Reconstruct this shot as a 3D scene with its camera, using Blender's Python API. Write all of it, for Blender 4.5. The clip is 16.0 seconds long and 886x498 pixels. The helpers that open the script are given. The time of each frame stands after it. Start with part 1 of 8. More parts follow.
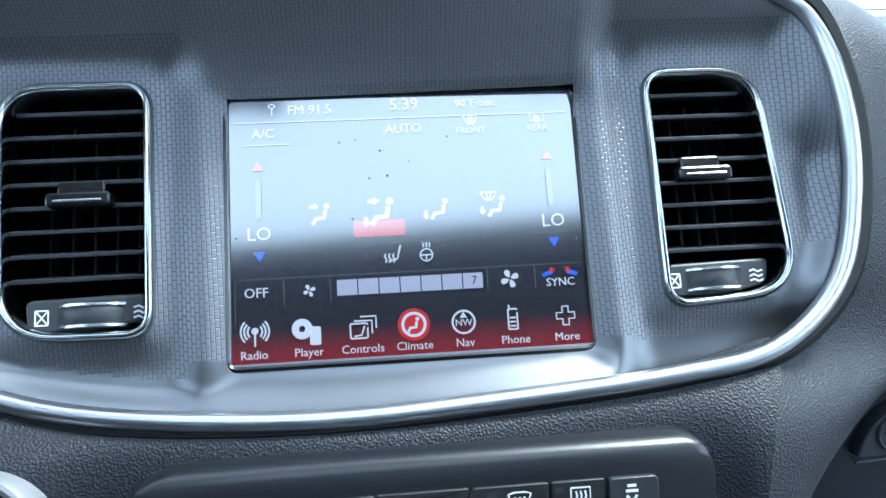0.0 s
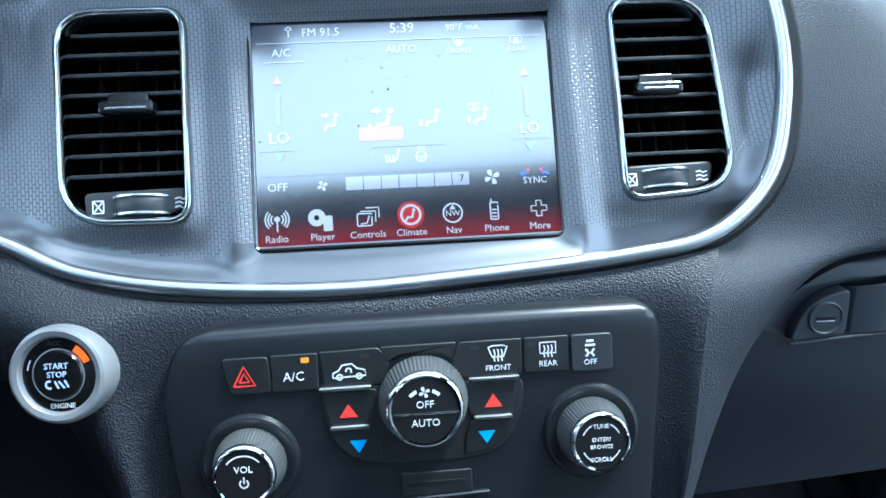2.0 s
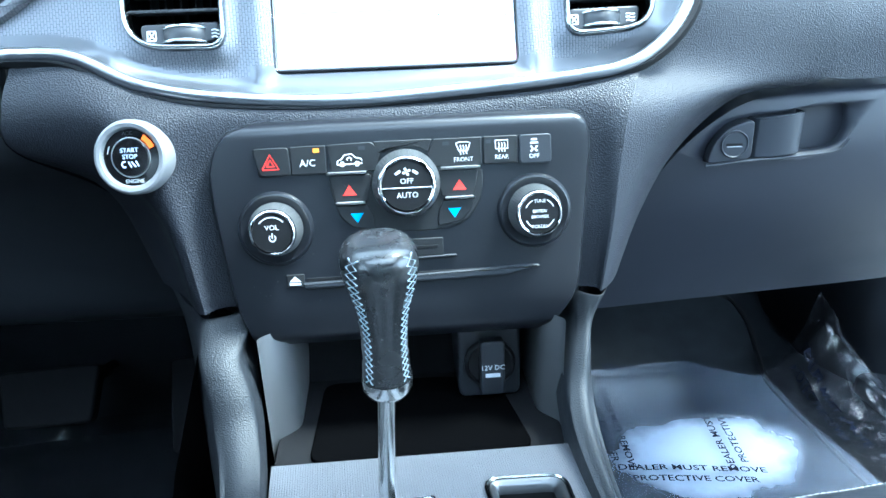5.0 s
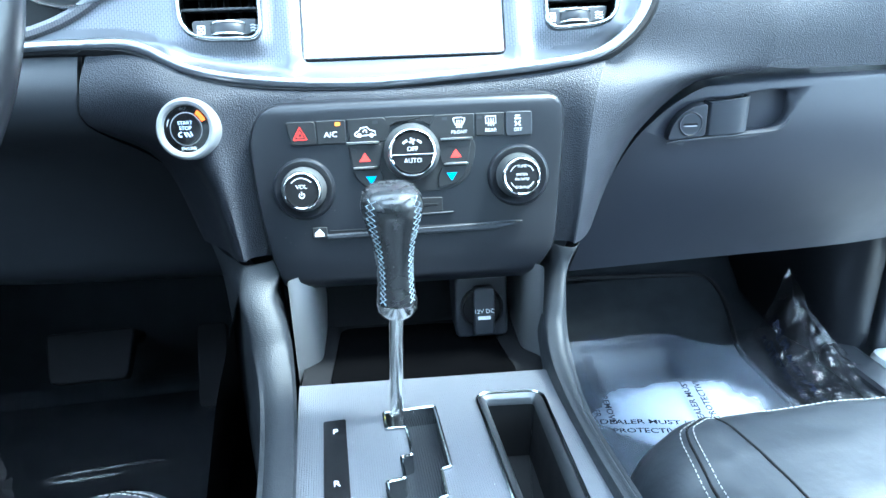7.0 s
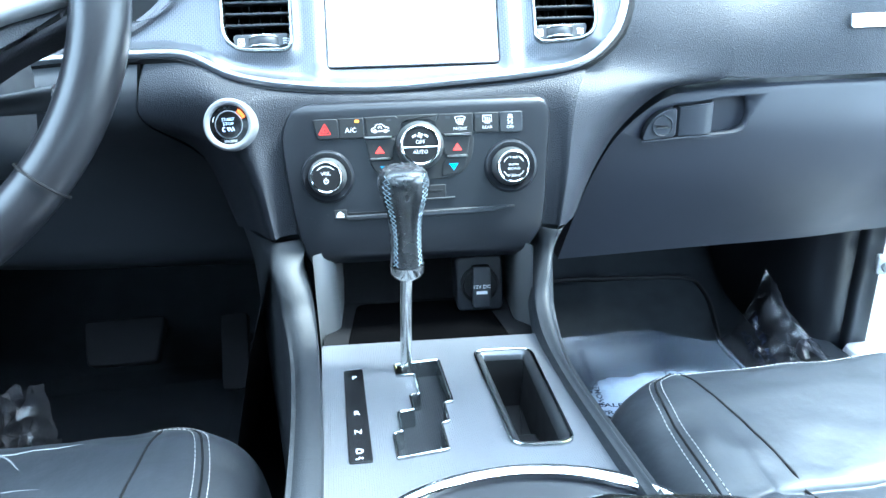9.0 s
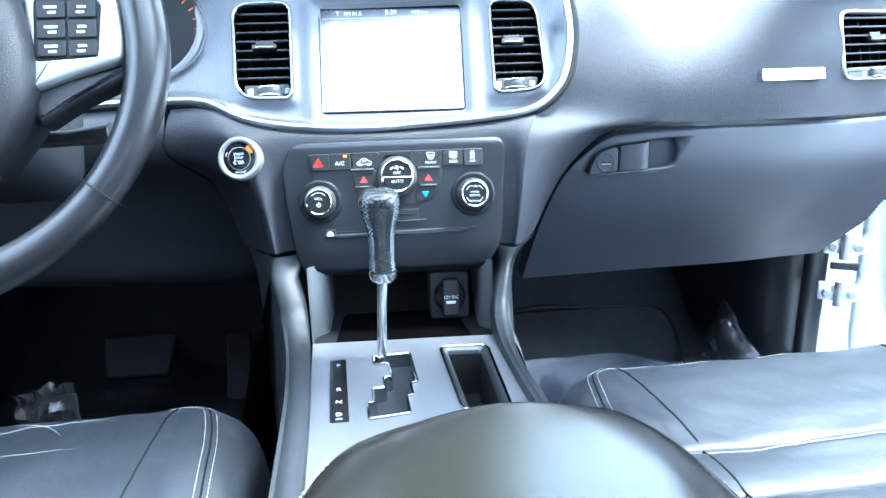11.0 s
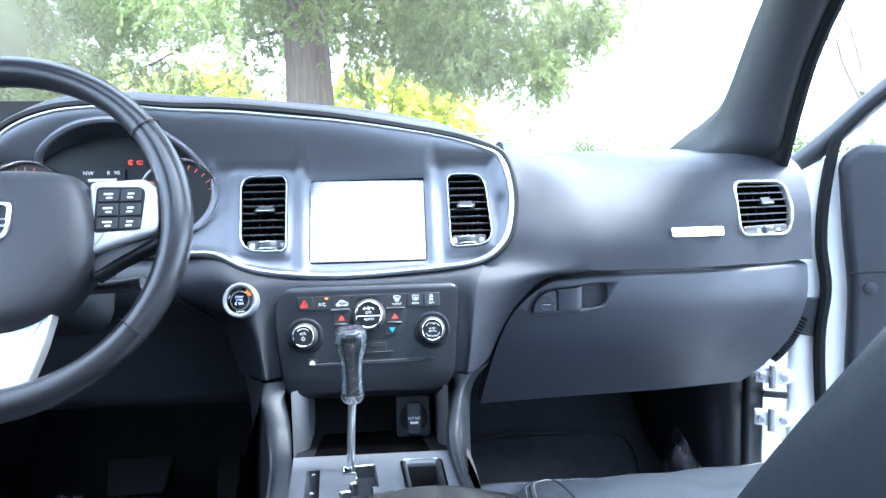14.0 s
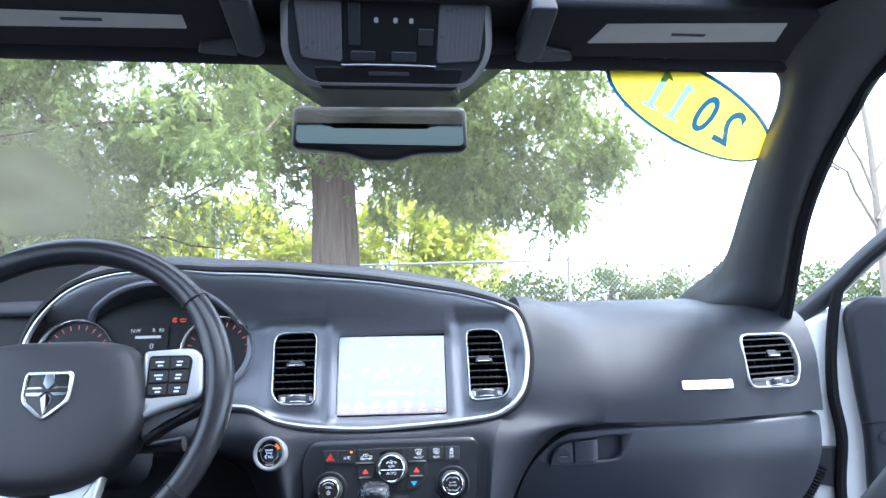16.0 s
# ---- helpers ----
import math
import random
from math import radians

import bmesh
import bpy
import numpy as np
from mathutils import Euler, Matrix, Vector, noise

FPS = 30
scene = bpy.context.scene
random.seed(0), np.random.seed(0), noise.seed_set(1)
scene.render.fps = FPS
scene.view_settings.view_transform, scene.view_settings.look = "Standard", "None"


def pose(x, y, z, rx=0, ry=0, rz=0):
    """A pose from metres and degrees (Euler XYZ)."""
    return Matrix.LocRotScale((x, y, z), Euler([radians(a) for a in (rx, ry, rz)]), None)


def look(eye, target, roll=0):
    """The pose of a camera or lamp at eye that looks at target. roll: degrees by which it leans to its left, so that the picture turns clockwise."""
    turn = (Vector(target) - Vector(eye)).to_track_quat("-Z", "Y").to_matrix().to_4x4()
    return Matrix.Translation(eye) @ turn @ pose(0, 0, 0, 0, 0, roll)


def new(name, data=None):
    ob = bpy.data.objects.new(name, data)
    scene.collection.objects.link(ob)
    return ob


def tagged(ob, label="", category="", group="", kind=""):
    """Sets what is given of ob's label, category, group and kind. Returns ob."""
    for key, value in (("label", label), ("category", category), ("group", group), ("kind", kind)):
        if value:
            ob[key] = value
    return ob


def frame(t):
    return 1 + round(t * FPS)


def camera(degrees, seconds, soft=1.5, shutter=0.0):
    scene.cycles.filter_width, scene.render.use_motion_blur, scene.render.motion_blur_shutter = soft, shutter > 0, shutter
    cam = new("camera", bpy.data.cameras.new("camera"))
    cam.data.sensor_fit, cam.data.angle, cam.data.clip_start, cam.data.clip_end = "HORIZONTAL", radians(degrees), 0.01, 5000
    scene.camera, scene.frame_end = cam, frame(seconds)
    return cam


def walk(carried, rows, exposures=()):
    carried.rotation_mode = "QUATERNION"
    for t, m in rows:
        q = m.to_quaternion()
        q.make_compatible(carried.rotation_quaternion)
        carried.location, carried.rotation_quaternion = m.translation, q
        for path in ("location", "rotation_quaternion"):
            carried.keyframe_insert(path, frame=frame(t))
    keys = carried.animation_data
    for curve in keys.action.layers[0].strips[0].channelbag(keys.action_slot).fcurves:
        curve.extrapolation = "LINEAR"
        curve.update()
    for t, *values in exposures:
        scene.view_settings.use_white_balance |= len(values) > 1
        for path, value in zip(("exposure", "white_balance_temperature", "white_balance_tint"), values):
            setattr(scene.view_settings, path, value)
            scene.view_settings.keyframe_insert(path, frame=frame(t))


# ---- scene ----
cam = camera(64.9, 16.0)
METRES, EYE, TILT, LEAN, TURN = 0.85, 1.03, -14.0, 1.8, -9.5
ROWS = [
    (0.0, 0.0, 0.0, 0.0, 0.0, 0.0, -0.0),
    (0.5, 0.0001, -0.0188, -0.0093, -0.02, -0.69, -0.03),
    (1.0, 0.0012, -0.0377, -0.0177, -0.07, -1.6, -0.02),
    (1.5, 0.0028, -0.0554, -0.0289, -0.05, -2.38, 0.02),
    (2.0, 0.0042, -0.0741, -0.0408, -0.12, -3.04, -0.0),
    (2.5, 0.0072, -0.0952, -0.0513, -0.07, -3.94, 0.05),
    (3.0, 0.0105, -0.1175, -0.0627, -0.04, -5.08, 0.01),
    (3.5, 0.0141, -0.1385, -0.078, -0.07, -6.17, -0.03),
    (4.0, 0.017, -0.1619, -0.0944, -0.03, -7.16, -0.08),
    (4.5, 0.0202, -0.1872, -0.1093, -0.01, -8.02, -0.11),
    (5.0, 0.023, -0.2169, -0.1235, 0.03, -8.72, -0.21),
    (7.5, 0.0235, -0.3689, -0.1565, 0.16, -8.29, -0.35),
    (8.0, 0.0217, -0.3957, -0.1685, 0.26, -7.75, -0.38),
    (8.5, 0.0211, -0.4249, -0.1799, 0.32, -7.13, -0.45),
    (9.0, 0.0258, -0.4597, -0.1855, 0.41, -6.41, -0.49),
    (11.5, 0.0841, -0.6564, -0.2257, 0.73, -1.01, -0.65),
    (12.0, 0.0973, -0.6927, -0.2371, 0.68, 0.57, -0.65),
    (12.5, 0.1057, -0.7268, -0.2362, 0.66, 2.32, -0.69),
    (13.0, 0.1179, -0.7665, -0.2254, 0.66, 4.15, -0.7),
    (13.5, 0.1268, -0.7989, -0.2198, 0.67, 6.21, -0.75),
    (14.0, 0.1313, -0.8233, -0.2169, 0.64, 8.43, -0.78),
    (14.5, 0.1343, -0.8495, -0.2117, 0.83, 10.83, -0.8),
    (15.0, 0.1369, -0.8774, -0.201, 1.16, 13.34, -0.84),
    (15.5, 0.1377, -0.9059, -0.1902, 1.7, 15.93, -0.93),
    (16.0, 0.1348, -0.9237, -0.1778, 2.32, 18.52, -1.1),
]
EXPOSURES = [(0.0, 2.2, 5300, -4), (2.5, 2.45, 5000, -7), (5.0, 3.52, 4980, -9), (9.0, 3.94, 5080, -8), (12.0, 3.76, 5170, 1), (14.0, 3.42, 5280, 4), (16.0, 2.60, 5430, 7)]
walk(cam, [(t, pose(-0.004, 0, EYE, TILT, LEAN, TURN) @ pose(METRES * x, METRES * y, METRES * z, 90 + pitch, roll, yaw)) for t, x, y, z, yaw, pitch, roll in ROWS], EXPOSURES)

# ---- world and sun ----
SUN_EL, SUN_AZ = 62.0, 98.0      # degrees; azimuth clockwise from straight ahead
world = bpy.data.worlds.new("sky")
scene.world = world
world.use_nodes = True
sky = world.node_tree.nodes.new("ShaderNodeTexSky")
sky.sky_type = "NISHITA"
sky.sun_disc = False
sky.sun_elevation = radians(SUN_EL)
sky.sun_rotation = radians(SUN_AZ)
sky.dust_density, sky.air_density = 3.0, 1.0
bg = world.node_tree.nodes["Background"]
bg.inputs["Strength"].default_value = 0.15
haze = world.node_tree.nodes.new("ShaderNodeMix")          # thin white summer haze over the whole sky
haze.data_type = "RGBA"
haze.inputs[0].default_value = 0.55
haze.inputs[7].default_value = (8.0, 8.4, 9.0, 1)
world.node_tree.links.new(sky.outputs[0], haze.inputs[6])
world.node_tree.links.new(haze.outputs[2], bg.inputs["Color"])
sun = new("sun", bpy.data.lights.new("sun", "SUN"))
sun.data.energy, sun.data.angle, sun.data.color = 2.1, radians(12.0), (1.0, 0.95, 0.88)
_e, _a = radians(SUN_EL), radians(SUN_AZ)
sun.matrix_world = look((math.sin(_a) * math.cos(_e) * 20, math.cos(_a) * math.cos(_e) * 20, math.sin(_e) * 20), (0, 0, 0))


# ---- materials ----
def material(name, base, rough=0.5, metal=0.0, var=0.12, vscale=6.0, bump=0.0, bscale=300.0, cell="noise", rvar=0.08,
             coat=0.0, spec=0.5, fine=900.0, fbump=0.0, tint=None, squash=None, mortar=0.7):
    """A procedural surface: broad stains, fine grain and a relief of cells, in metres."""
    m = bpy.data.materials.new(name)
    m.use_nodes = True
    nt = m.node_tree
    N, L = nt.nodes, nt.links
    p = N["Principled BSDF"]
    tc = N.new("ShaderNodeTexCoord")
    big = N.new("ShaderNodeTexNoise")
    big.inputs["Scale"].default_value, big.inputs["Detail"].default_value = vscale, 6
    L.new(tc.outputs["Object"], big.inputs["Vector"])
    mix = N.new("ShaderNodeMix")
    mix.data_type = "RGBA"
    c2 = tint or tuple(min(1, c * (1 + var)) for c in base)
    c1 = tuple(c * (1 - var) for c in base)
    mix.inputs[6].default_value, mix.inputs[7].default_value = (*c1, 1), (*c2, 1)
    L.new(big.outputs["Fac"], mix.inputs[0])
    L.new(mix.outputs[2], p.inputs["Base Color"])
    small = N.new("ShaderNodeTexNoise")
    small.inputs["Scale"].default_value, small.inputs["Detail"].default_value = vscale * 9, 4
    L.new(tc.outputs["Object"], small.inputs["Vector"])
    mr = N.new("ShaderNodeMapRange")
    mr.inputs["To Min"].default_value, mr.inputs["To Max"].default_value = max(0.02, rough - rvar), min(1, rough + rvar)
    L.new(small.outputs["Fac"], mr.inputs["Value"])
    L.new(mr.outputs[0], p.inputs["Roughness"])
    p.inputs["Metallic"].default_value = metal
    p.inputs["Specular IOR Level"].default_value = spec
    p.inputs["Coat Weight"].default_value = coat
    p.inputs["Coat Roughness"].default_value = 0.08
    if bump:
        src = tc.outputs["Object"]
        if squash:
            mp = N.new("ShaderNodeMapping")
            mp.inputs["Scale"].default_value = squash
            L.new(src, mp.inputs["Vector"])
            src = mp.outputs[0]
        if cell == "voronoi":
            tx = N.new("ShaderNodeTexVoronoi")
            tx.feature = "SMOOTH_F1"
            tx.inputs["Smoothness"].default_value = 0.6
            out = tx.outputs["Distance"]
            tx.inputs["Scale"].default_value = bscale
            L.new(src, tx.inputs["Vector"])
        elif cell.startswith("brick"):
            sep, com = N.new("ShaderNodeSeparateXYZ"), N.new("ShaderNodeCombineXYZ")
            L.new(src, sep.inputs[0])
            L.new(sep.outputs["X"], com.inputs["Y"])
            L.new(sep.outputs["Y" if cell == "brick_flat" else "Z"], com.inputs["X"])
            tx = N.new("ShaderNodeTexBrick")
            tx.inputs["Scale"].default_value = bscale
            tx.inputs["Mortar Size"].default_value = 0.085
            tx.inputs["Mortar Smooth"].default_value = 1.0
            tx.inputs["Brick Width"].default_value, tx.inputs["Row Height"].default_value = 0.9, 0.5
            L.new(com.outputs[0], tx.inputs["Vector"])
            inv = N.new("ShaderNodeMath")
            inv.operation = "SUBTRACT"
            inv.inputs[0].default_value = 1.0
            L.new(tx.outputs["Fac"], inv.inputs[1])
            out = inv.outputs[0]
            dark = N.new("ShaderNodeMix")
            dark.data_type, dark.blend_type = "RGBA", "MULTIPLY"
            dark.inputs[7].default_value = (mortar, mortar, mortar * 1.04, 1)
            L.new(tx.outputs["Fac"], dark.inputs[0])
            L.new(mix.outputs[2], dark.inputs[6])
            L.new(dark.outputs[2], p.inputs["Base Color"])
        else:
            tx = N.new("ShaderNodeTexNoise")
            tx.inputs["Detail"].default_value = 3
            tx.inputs["Scale"].default_value = bscale
            L.new(src, tx.inputs["Vector"])
            out = tx.outputs["Fac"]
        b = N.new("ShaderNodeBump")
        b.inputs["Strength"].default_value, b.inputs["Distance"].default_value = bump, 0.0012
        L.new(out, b.inputs["Height"])
        last = b
        if fbump:
            f = N.new("ShaderNodeTexNoise")
            f.inputs["Scale"].default_value = fine
            L.new(tc.outputs["Object"], f.inputs["Vector"])
            b2 = N.new("ShaderNodeBump")
            b2.inputs["Strength"].default_value, b2.inputs["Distance"].default_value = fbump, 0.0006
            L.new(f.outputs["Fac"], b2.inputs["Height"])
            L.new(b.outputs[0], b2.inputs["Normal"])
            last = b2
        L.new(last.outputs[0], p.inputs["Normal"])
    return m


def glow(name, color, strength, base=(0.01, 0.01, 0.01), ior=1.5, rough=0.4):
    m = bpy.data.materials.new(name)
    m.use_nodes = True
    p = m.node_tree.nodes["Principled BSDF"]
    p.inputs["Base Color"].default_value = (*base, 1)
    p.inputs["Roughness"].default_value = rough
    p.inputs["IOR"].default_value = ior
    p.inputs["Emission Color"].default_value = (*color, 1)
    p.inputs["Emission Strength"].default_value = strength
    return m


def glass(name, color=(1, 1, 1), rough=0.0):
    """A thin pane: mostly clear, with a faint mirror."""
    m = bpy.data.materials.new(name)
    m.use_nodes = True
    nt = m.node_tree
    nt.nodes.clear()
    out, mixs = nt.nodes.new("ShaderNodeOutputMaterial"), nt.nodes.new("ShaderNodeMixShader")
    tr, gl, fr = nt.nodes.new("ShaderNodeBsdfTransparent"), nt.nodes.new("ShaderNodeBsdfGlossy"), nt.nodes.new("ShaderNodeFresnel")
    tr.inputs[0].default_value = (*color, 1)
    gl.inputs["Roughness"].default_value = rough
    fr.inputs[0].default_value = 1.45
    nt.links.new(fr.outputs[0], mixs.inputs[0])
    nt.links.new(tr.outputs[0], mixs.inputs[1])
    nt.links.new(gl.outputs[0], mixs.inputs[2])
    nt.links.new(mixs.outputs[0], out.inputs[0])
    return m


M_DASH = material("grained_dash_vinyl", (0.019, 0.0206, 0.0275), 0.50, bump=0.42, bscale=1000, cell="voronoi", fbump=0.08, rvar=0.06, spec=0.32)
# dash vinyl again, slightly darker: the surround's shade is in the colour
M_SUR = material("shaded_dash_vinyl", (0.0165, 0.0180, 0.0240), 0.50, bump=0.50, bscale=900, cell="voronoi", fbump=0.08, rvar=0.06, spec=0.30)
M_GLOVE = material("smooth_slate_plastic", (0.0215, 0.0236, 0.0330), 0.48, bump=0.10, bscale=1100, vscale=3)
M_LATCH = material("satin_slate_plastic", (0.034, 0.037, 0.046), 0.38, bump=0.06, bscale=1000)
M_RAIL = material("dark_grained_rail", (0.016, 0.018, 0.022), 0.50, bump=0.32, bscale=1150, cell="voronoi", fbump=0.06, spec=0.35)
M_SMOOTH = material("smooth_dark_plastic", (0.019, 0.021, 0.026), 0.42, bump=0.08, bscale=900)
M_PANEL = material("satin_black_panel", (0.0078, 0.0087, 0.0118), 0.33, rvar=0.02, bump=0.05, bscale=1200, var=0.2)
M_BLACK = material("black_plastic", (0.0075, 0.0075, 0.0085), 0.45, bump=0.08, bscale=800, spec=0.25)
M_GLOSS = material("gloss_black_plastic", (0.006, 0.006, 0.007), 0.22, coat=0.1)
M_BEZEL = material("woven_silver_bezel", (0.170, 0.174, 0.192), 0.41, metal=0.85, bump=0.25, bscale=235, cell="brick", var=0.06, rvar=0.04, mortar=0.50)
M_ROLL = material("satin_silver_edge", (0.140, 0.144, 0.158), 0.34, metal=0.85, var=0.05, rvar=0.04)
M_HOOD = material("dark_woven_lining", (0.20, 0.202, 0.222), 0.46, metal=0.8, bump=0.22, bscale=235, cell="brick", var=0.06, mortar=0.62)
M_PLATE = material("woven_silver_plate", (0.18, 0.185, 0.205), 0.38, metal=0.5, bump=0.6, bscale=300, cell="brick_flat", var=0.05, rvar=0.04, mortar=0.5)
M_CHROME = material("satin_chrome", (0.62, 0.63, 0.65), 0.25, metal=1.0, var=0.03, rvar=0.05)
M_TRIM = material("satin_trim_metal", (0.50, 0.51, 0.54), 0.30, metal=1.0, var=0.03, rvar=0.04)
M_BEVEL = material("dark_satin_bevel", (0.085, 0.088, 0.095), 0.30, metal=0.8, var=0.05, rvar=0.03)
M_STEM = material("brushed_satin_metal", (0.72, 0.72, 0.70), 0.22, metal=1.0, var=0.04, rvar=0.02)
M_BRIGHT = material("bright_chrome", (0.85, 0.85, 0.86), 0.07, metal=1.0, var=0.02, rvar=0.03)
M_SILVER = material("silver_paint", (0.55, 0.55, 0.56), 0.32, metal=0.7, var=0.05)
M_LEATHER = material("black_leather", (0.022, 0.025, 0.031), 0.37, spec=0.4, bump=1.0, bscale=28, fbump=0.14, fine=420, vscale=5, rvar=0.04, var=0.08)
M_WHEEL = material("worn_black_leather", (0.013, 0.013, 0.016), 0.30, bump=0.03, bscale=420, cell="voronoi", vscale=12, rvar=0.04)
M_THREAD = material("pale_grey_thread", (0.34, 0.34, 0.33), 0.8, spec=0.2)
M_SEAM = material("matt_black_seam", (0.006, 0.006, 0.007), 0.8, spec=0.15)
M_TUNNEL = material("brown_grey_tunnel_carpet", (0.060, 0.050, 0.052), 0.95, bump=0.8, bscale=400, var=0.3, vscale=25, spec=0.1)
M_BLUE = material("pale_blue_thread", (0.36, 0.43, 0.47), 0.75)
M_CARPET = material("black_carpet", (0.0140, 0.0155, 0.0180), 0.95, bump=1.0, bscale=700, var=0.35, vscale=30, spec=0.02)
M_RUBBER = material("black_rubber", (0.0075, 0.008, 0.009), 0.7, spec=0.12, bump=0.2, bscale=500)
M_HEAD = material("charcoal_headliner_cloth", (0.026, 0.026, 0.030), 0.92, bump=0.5, bscale=900, spec=0.1)
M_PILLAR = material("dark_pillar_plastic", (0.024, 0.025, 0.029), 0.50, bump=0.25, bscale=700)
M_WHITE = material("white_car_paint", (0.78, 0.79, 0.80), 0.25, coat=0.6, var=0.03)
M_PRINT = material("white_print", (0.62, 0.63, 0.65), 0.5, var=0.02)
M_RED = material("red_print", (0.75, 0.04, 0.03), 0.5, var=0.04)
M_CYAN = material("blue_print", (0.05, 0.35, 0.75), 0.5, var=0.04)
M_AMBER = glow("amber_lamp", (1.0, 0.30, 0.02), 0.32)
# blacker than the parts themselves: shade of the recesses put into the colour
M_VOID = material("black_plastic_recess_shade", (0.0016, 0.0016, 0.0018), 0.8, spec=0.0)
M_ORANGE = glow("orange_lamp", (1.0, 0.13, 0.01), 0.32)
M_VENTRIM = material("dark_chrome_trim", (0.42, 0.44, 0.45), 0.13, metal=1.0, var=0.03, rvar=0.04)
# the tunnel carpet darkened: the driver's side shade is in the colour
M_TUNNEL_DARK = material("shaded_tunnel_carpet", (0.016, 0.0165, 0.019), 0.95, bump=0.8, bscale=400, var=0.3, vscale=25, spec=0.05)
M_CHEEK = material("smooth_grey_cheek", (0.26, 0.265, 0.28), 0.34, metal=0.8, var=0.08)
M_GRIP = material("polished_leather_grip", (0.016, 0.0168, 0.018), 0.27, spec=0.8, bump=0.05, bscale=260, squash=(1, 1, 0.15), vscale=9, rvar=0.05)
M_ARM = material("worn_armrest_leather", (0.012, 0.0115, 0.0105), 0.20, bump=0.03, bscale=16, fbump=0.03, fine=420, vscale=4, rvar=0.03, var=0.08)
M_CREASE = material("pale_worn_leather", (0.16, 0.17, 0.18), 0.5)
M_HUB = material("dark_grey_moulding", (0.0125, 0.0125, 0.0165), 0.48, bump=0.20, bscale=900, cell="voronoi")
M_MARK = material("dim_grey_print", (0.30, 0.31, 0.32), 0.6)
M_INK = material("dark_blue_ink", (0.008, 0.010, 0.020), 0.8, spec=0.08, var=0.3, vscale=60)

M_LABEL = material("pale_grey_label", (0.45, 0.44, 0.42), 0.6, var=0.2, vscale=20)
M_RING = material("satin_silver_ring", (0.30, 0.30, 0.31), 0.4, metal=0.4)
M_CONS = material("silver_grey_edge", (0.24, 0.24, 0.255), 0.4, metal=0.4)
M_LENS = material("frosted_lens", (0.095, 0.09, 0.10), 0.3, var=0.15, vscale=12, coat=0.3)
M_MIRROR = material("mirror_glass_tinted", (0.062, 0.072, 0.074), 0.03, metal=1.0, var=0.02, rvar=0.01)


def see_through(name, color, rough, share, colour_share=0.5, bump=0.0):
    """Translucent sheet: light passes, some is scattered, some mirrored."""
    m = bpy.data.materials.new(name)
    m.use_nodes = True
    nt = m.node_tree
    N, L = nt.nodes, nt.links
    N.clear()
    out, tr, pr, mx = N.new("ShaderNodeOutputMaterial"), N.new("ShaderNodeBsdfTransparent"), N.new("ShaderNodeBsdfPrincipled"), N.new("ShaderNodeMixShader")
    tr.inputs[0].default_value = (*(1 - colour_share * (1 - c) for c in color), 1)
    pr.inputs["Base Color"].default_value = (*color, 1)
    pr.inputs["Roughness"].default_value = rough
    nz, tc, mr = N.new("ShaderNodeTexNoise"), N.new("ShaderNodeTexCoord"), N.new("ShaderNodeMapRange")
    nz.inputs["Scale"].default_value, nz.inputs["Detail"].default_value = 5.0, 5
    L.new(tc.outputs["Object"], nz.inputs["Vector"])
    L.new(nz.outputs["Fac"], mr.inputs["Value"])
    mr.inputs["From Min"].default_value, mr.inputs["From Max"].default_value = 0.3, 0.75
    mr.inputs["To Min"].default_value, mr.inputs["To Max"].default_value = share * 0.5, min(1.0, share * 1.6)
    L.new(mr.outputs[0], mx.inputs[0])
    L.new(tr.outputs[0], mx.inputs[1])
    L.new(pr.outputs[0], mx.inputs[2])
    L.new(mx.outputs[0], out.inputs[0])
    return m


M_FILM = see_through("clear_plastic_film", (0.52, 0.59, 0.76), 0.50, 0.128)
_N, _L = M_FILM.node_tree.nodes, M_FILM.node_tree.links        # sun patch painted in as a whiter, denser area of the film
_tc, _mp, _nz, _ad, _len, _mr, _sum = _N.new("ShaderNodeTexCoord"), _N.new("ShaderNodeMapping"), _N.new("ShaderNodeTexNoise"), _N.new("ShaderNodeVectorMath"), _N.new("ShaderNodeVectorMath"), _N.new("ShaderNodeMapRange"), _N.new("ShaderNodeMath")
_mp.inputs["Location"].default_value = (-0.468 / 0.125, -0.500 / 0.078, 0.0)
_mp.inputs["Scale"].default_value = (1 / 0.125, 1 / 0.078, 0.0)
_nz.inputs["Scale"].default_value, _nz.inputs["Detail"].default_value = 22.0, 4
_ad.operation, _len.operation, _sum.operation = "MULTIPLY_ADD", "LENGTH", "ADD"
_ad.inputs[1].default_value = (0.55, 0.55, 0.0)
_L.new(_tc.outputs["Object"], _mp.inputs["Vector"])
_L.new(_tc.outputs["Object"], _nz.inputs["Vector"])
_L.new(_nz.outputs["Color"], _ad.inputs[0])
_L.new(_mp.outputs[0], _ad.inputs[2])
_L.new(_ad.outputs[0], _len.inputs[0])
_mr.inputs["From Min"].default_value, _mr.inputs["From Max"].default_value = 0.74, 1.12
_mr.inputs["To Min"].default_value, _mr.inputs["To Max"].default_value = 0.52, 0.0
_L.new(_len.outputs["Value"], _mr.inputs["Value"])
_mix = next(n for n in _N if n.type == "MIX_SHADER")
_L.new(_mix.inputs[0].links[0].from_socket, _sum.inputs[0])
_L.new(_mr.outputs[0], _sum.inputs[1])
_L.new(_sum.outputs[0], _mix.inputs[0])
M_CLEAR = see_through("crisp_clear_plastic", (0.03, 0.03, 0.035), 0.035, 0.45, 0.05)
M_SCREEN = see_through("dusty_windscreen_glass", (0.8, 0.77, 0.70), 0.05, 0.12, 0.05)
_N, _L = M_SCREEN.node_tree.nodes, M_SCREEN.node_tree.links        # greasy smear on the driver's half
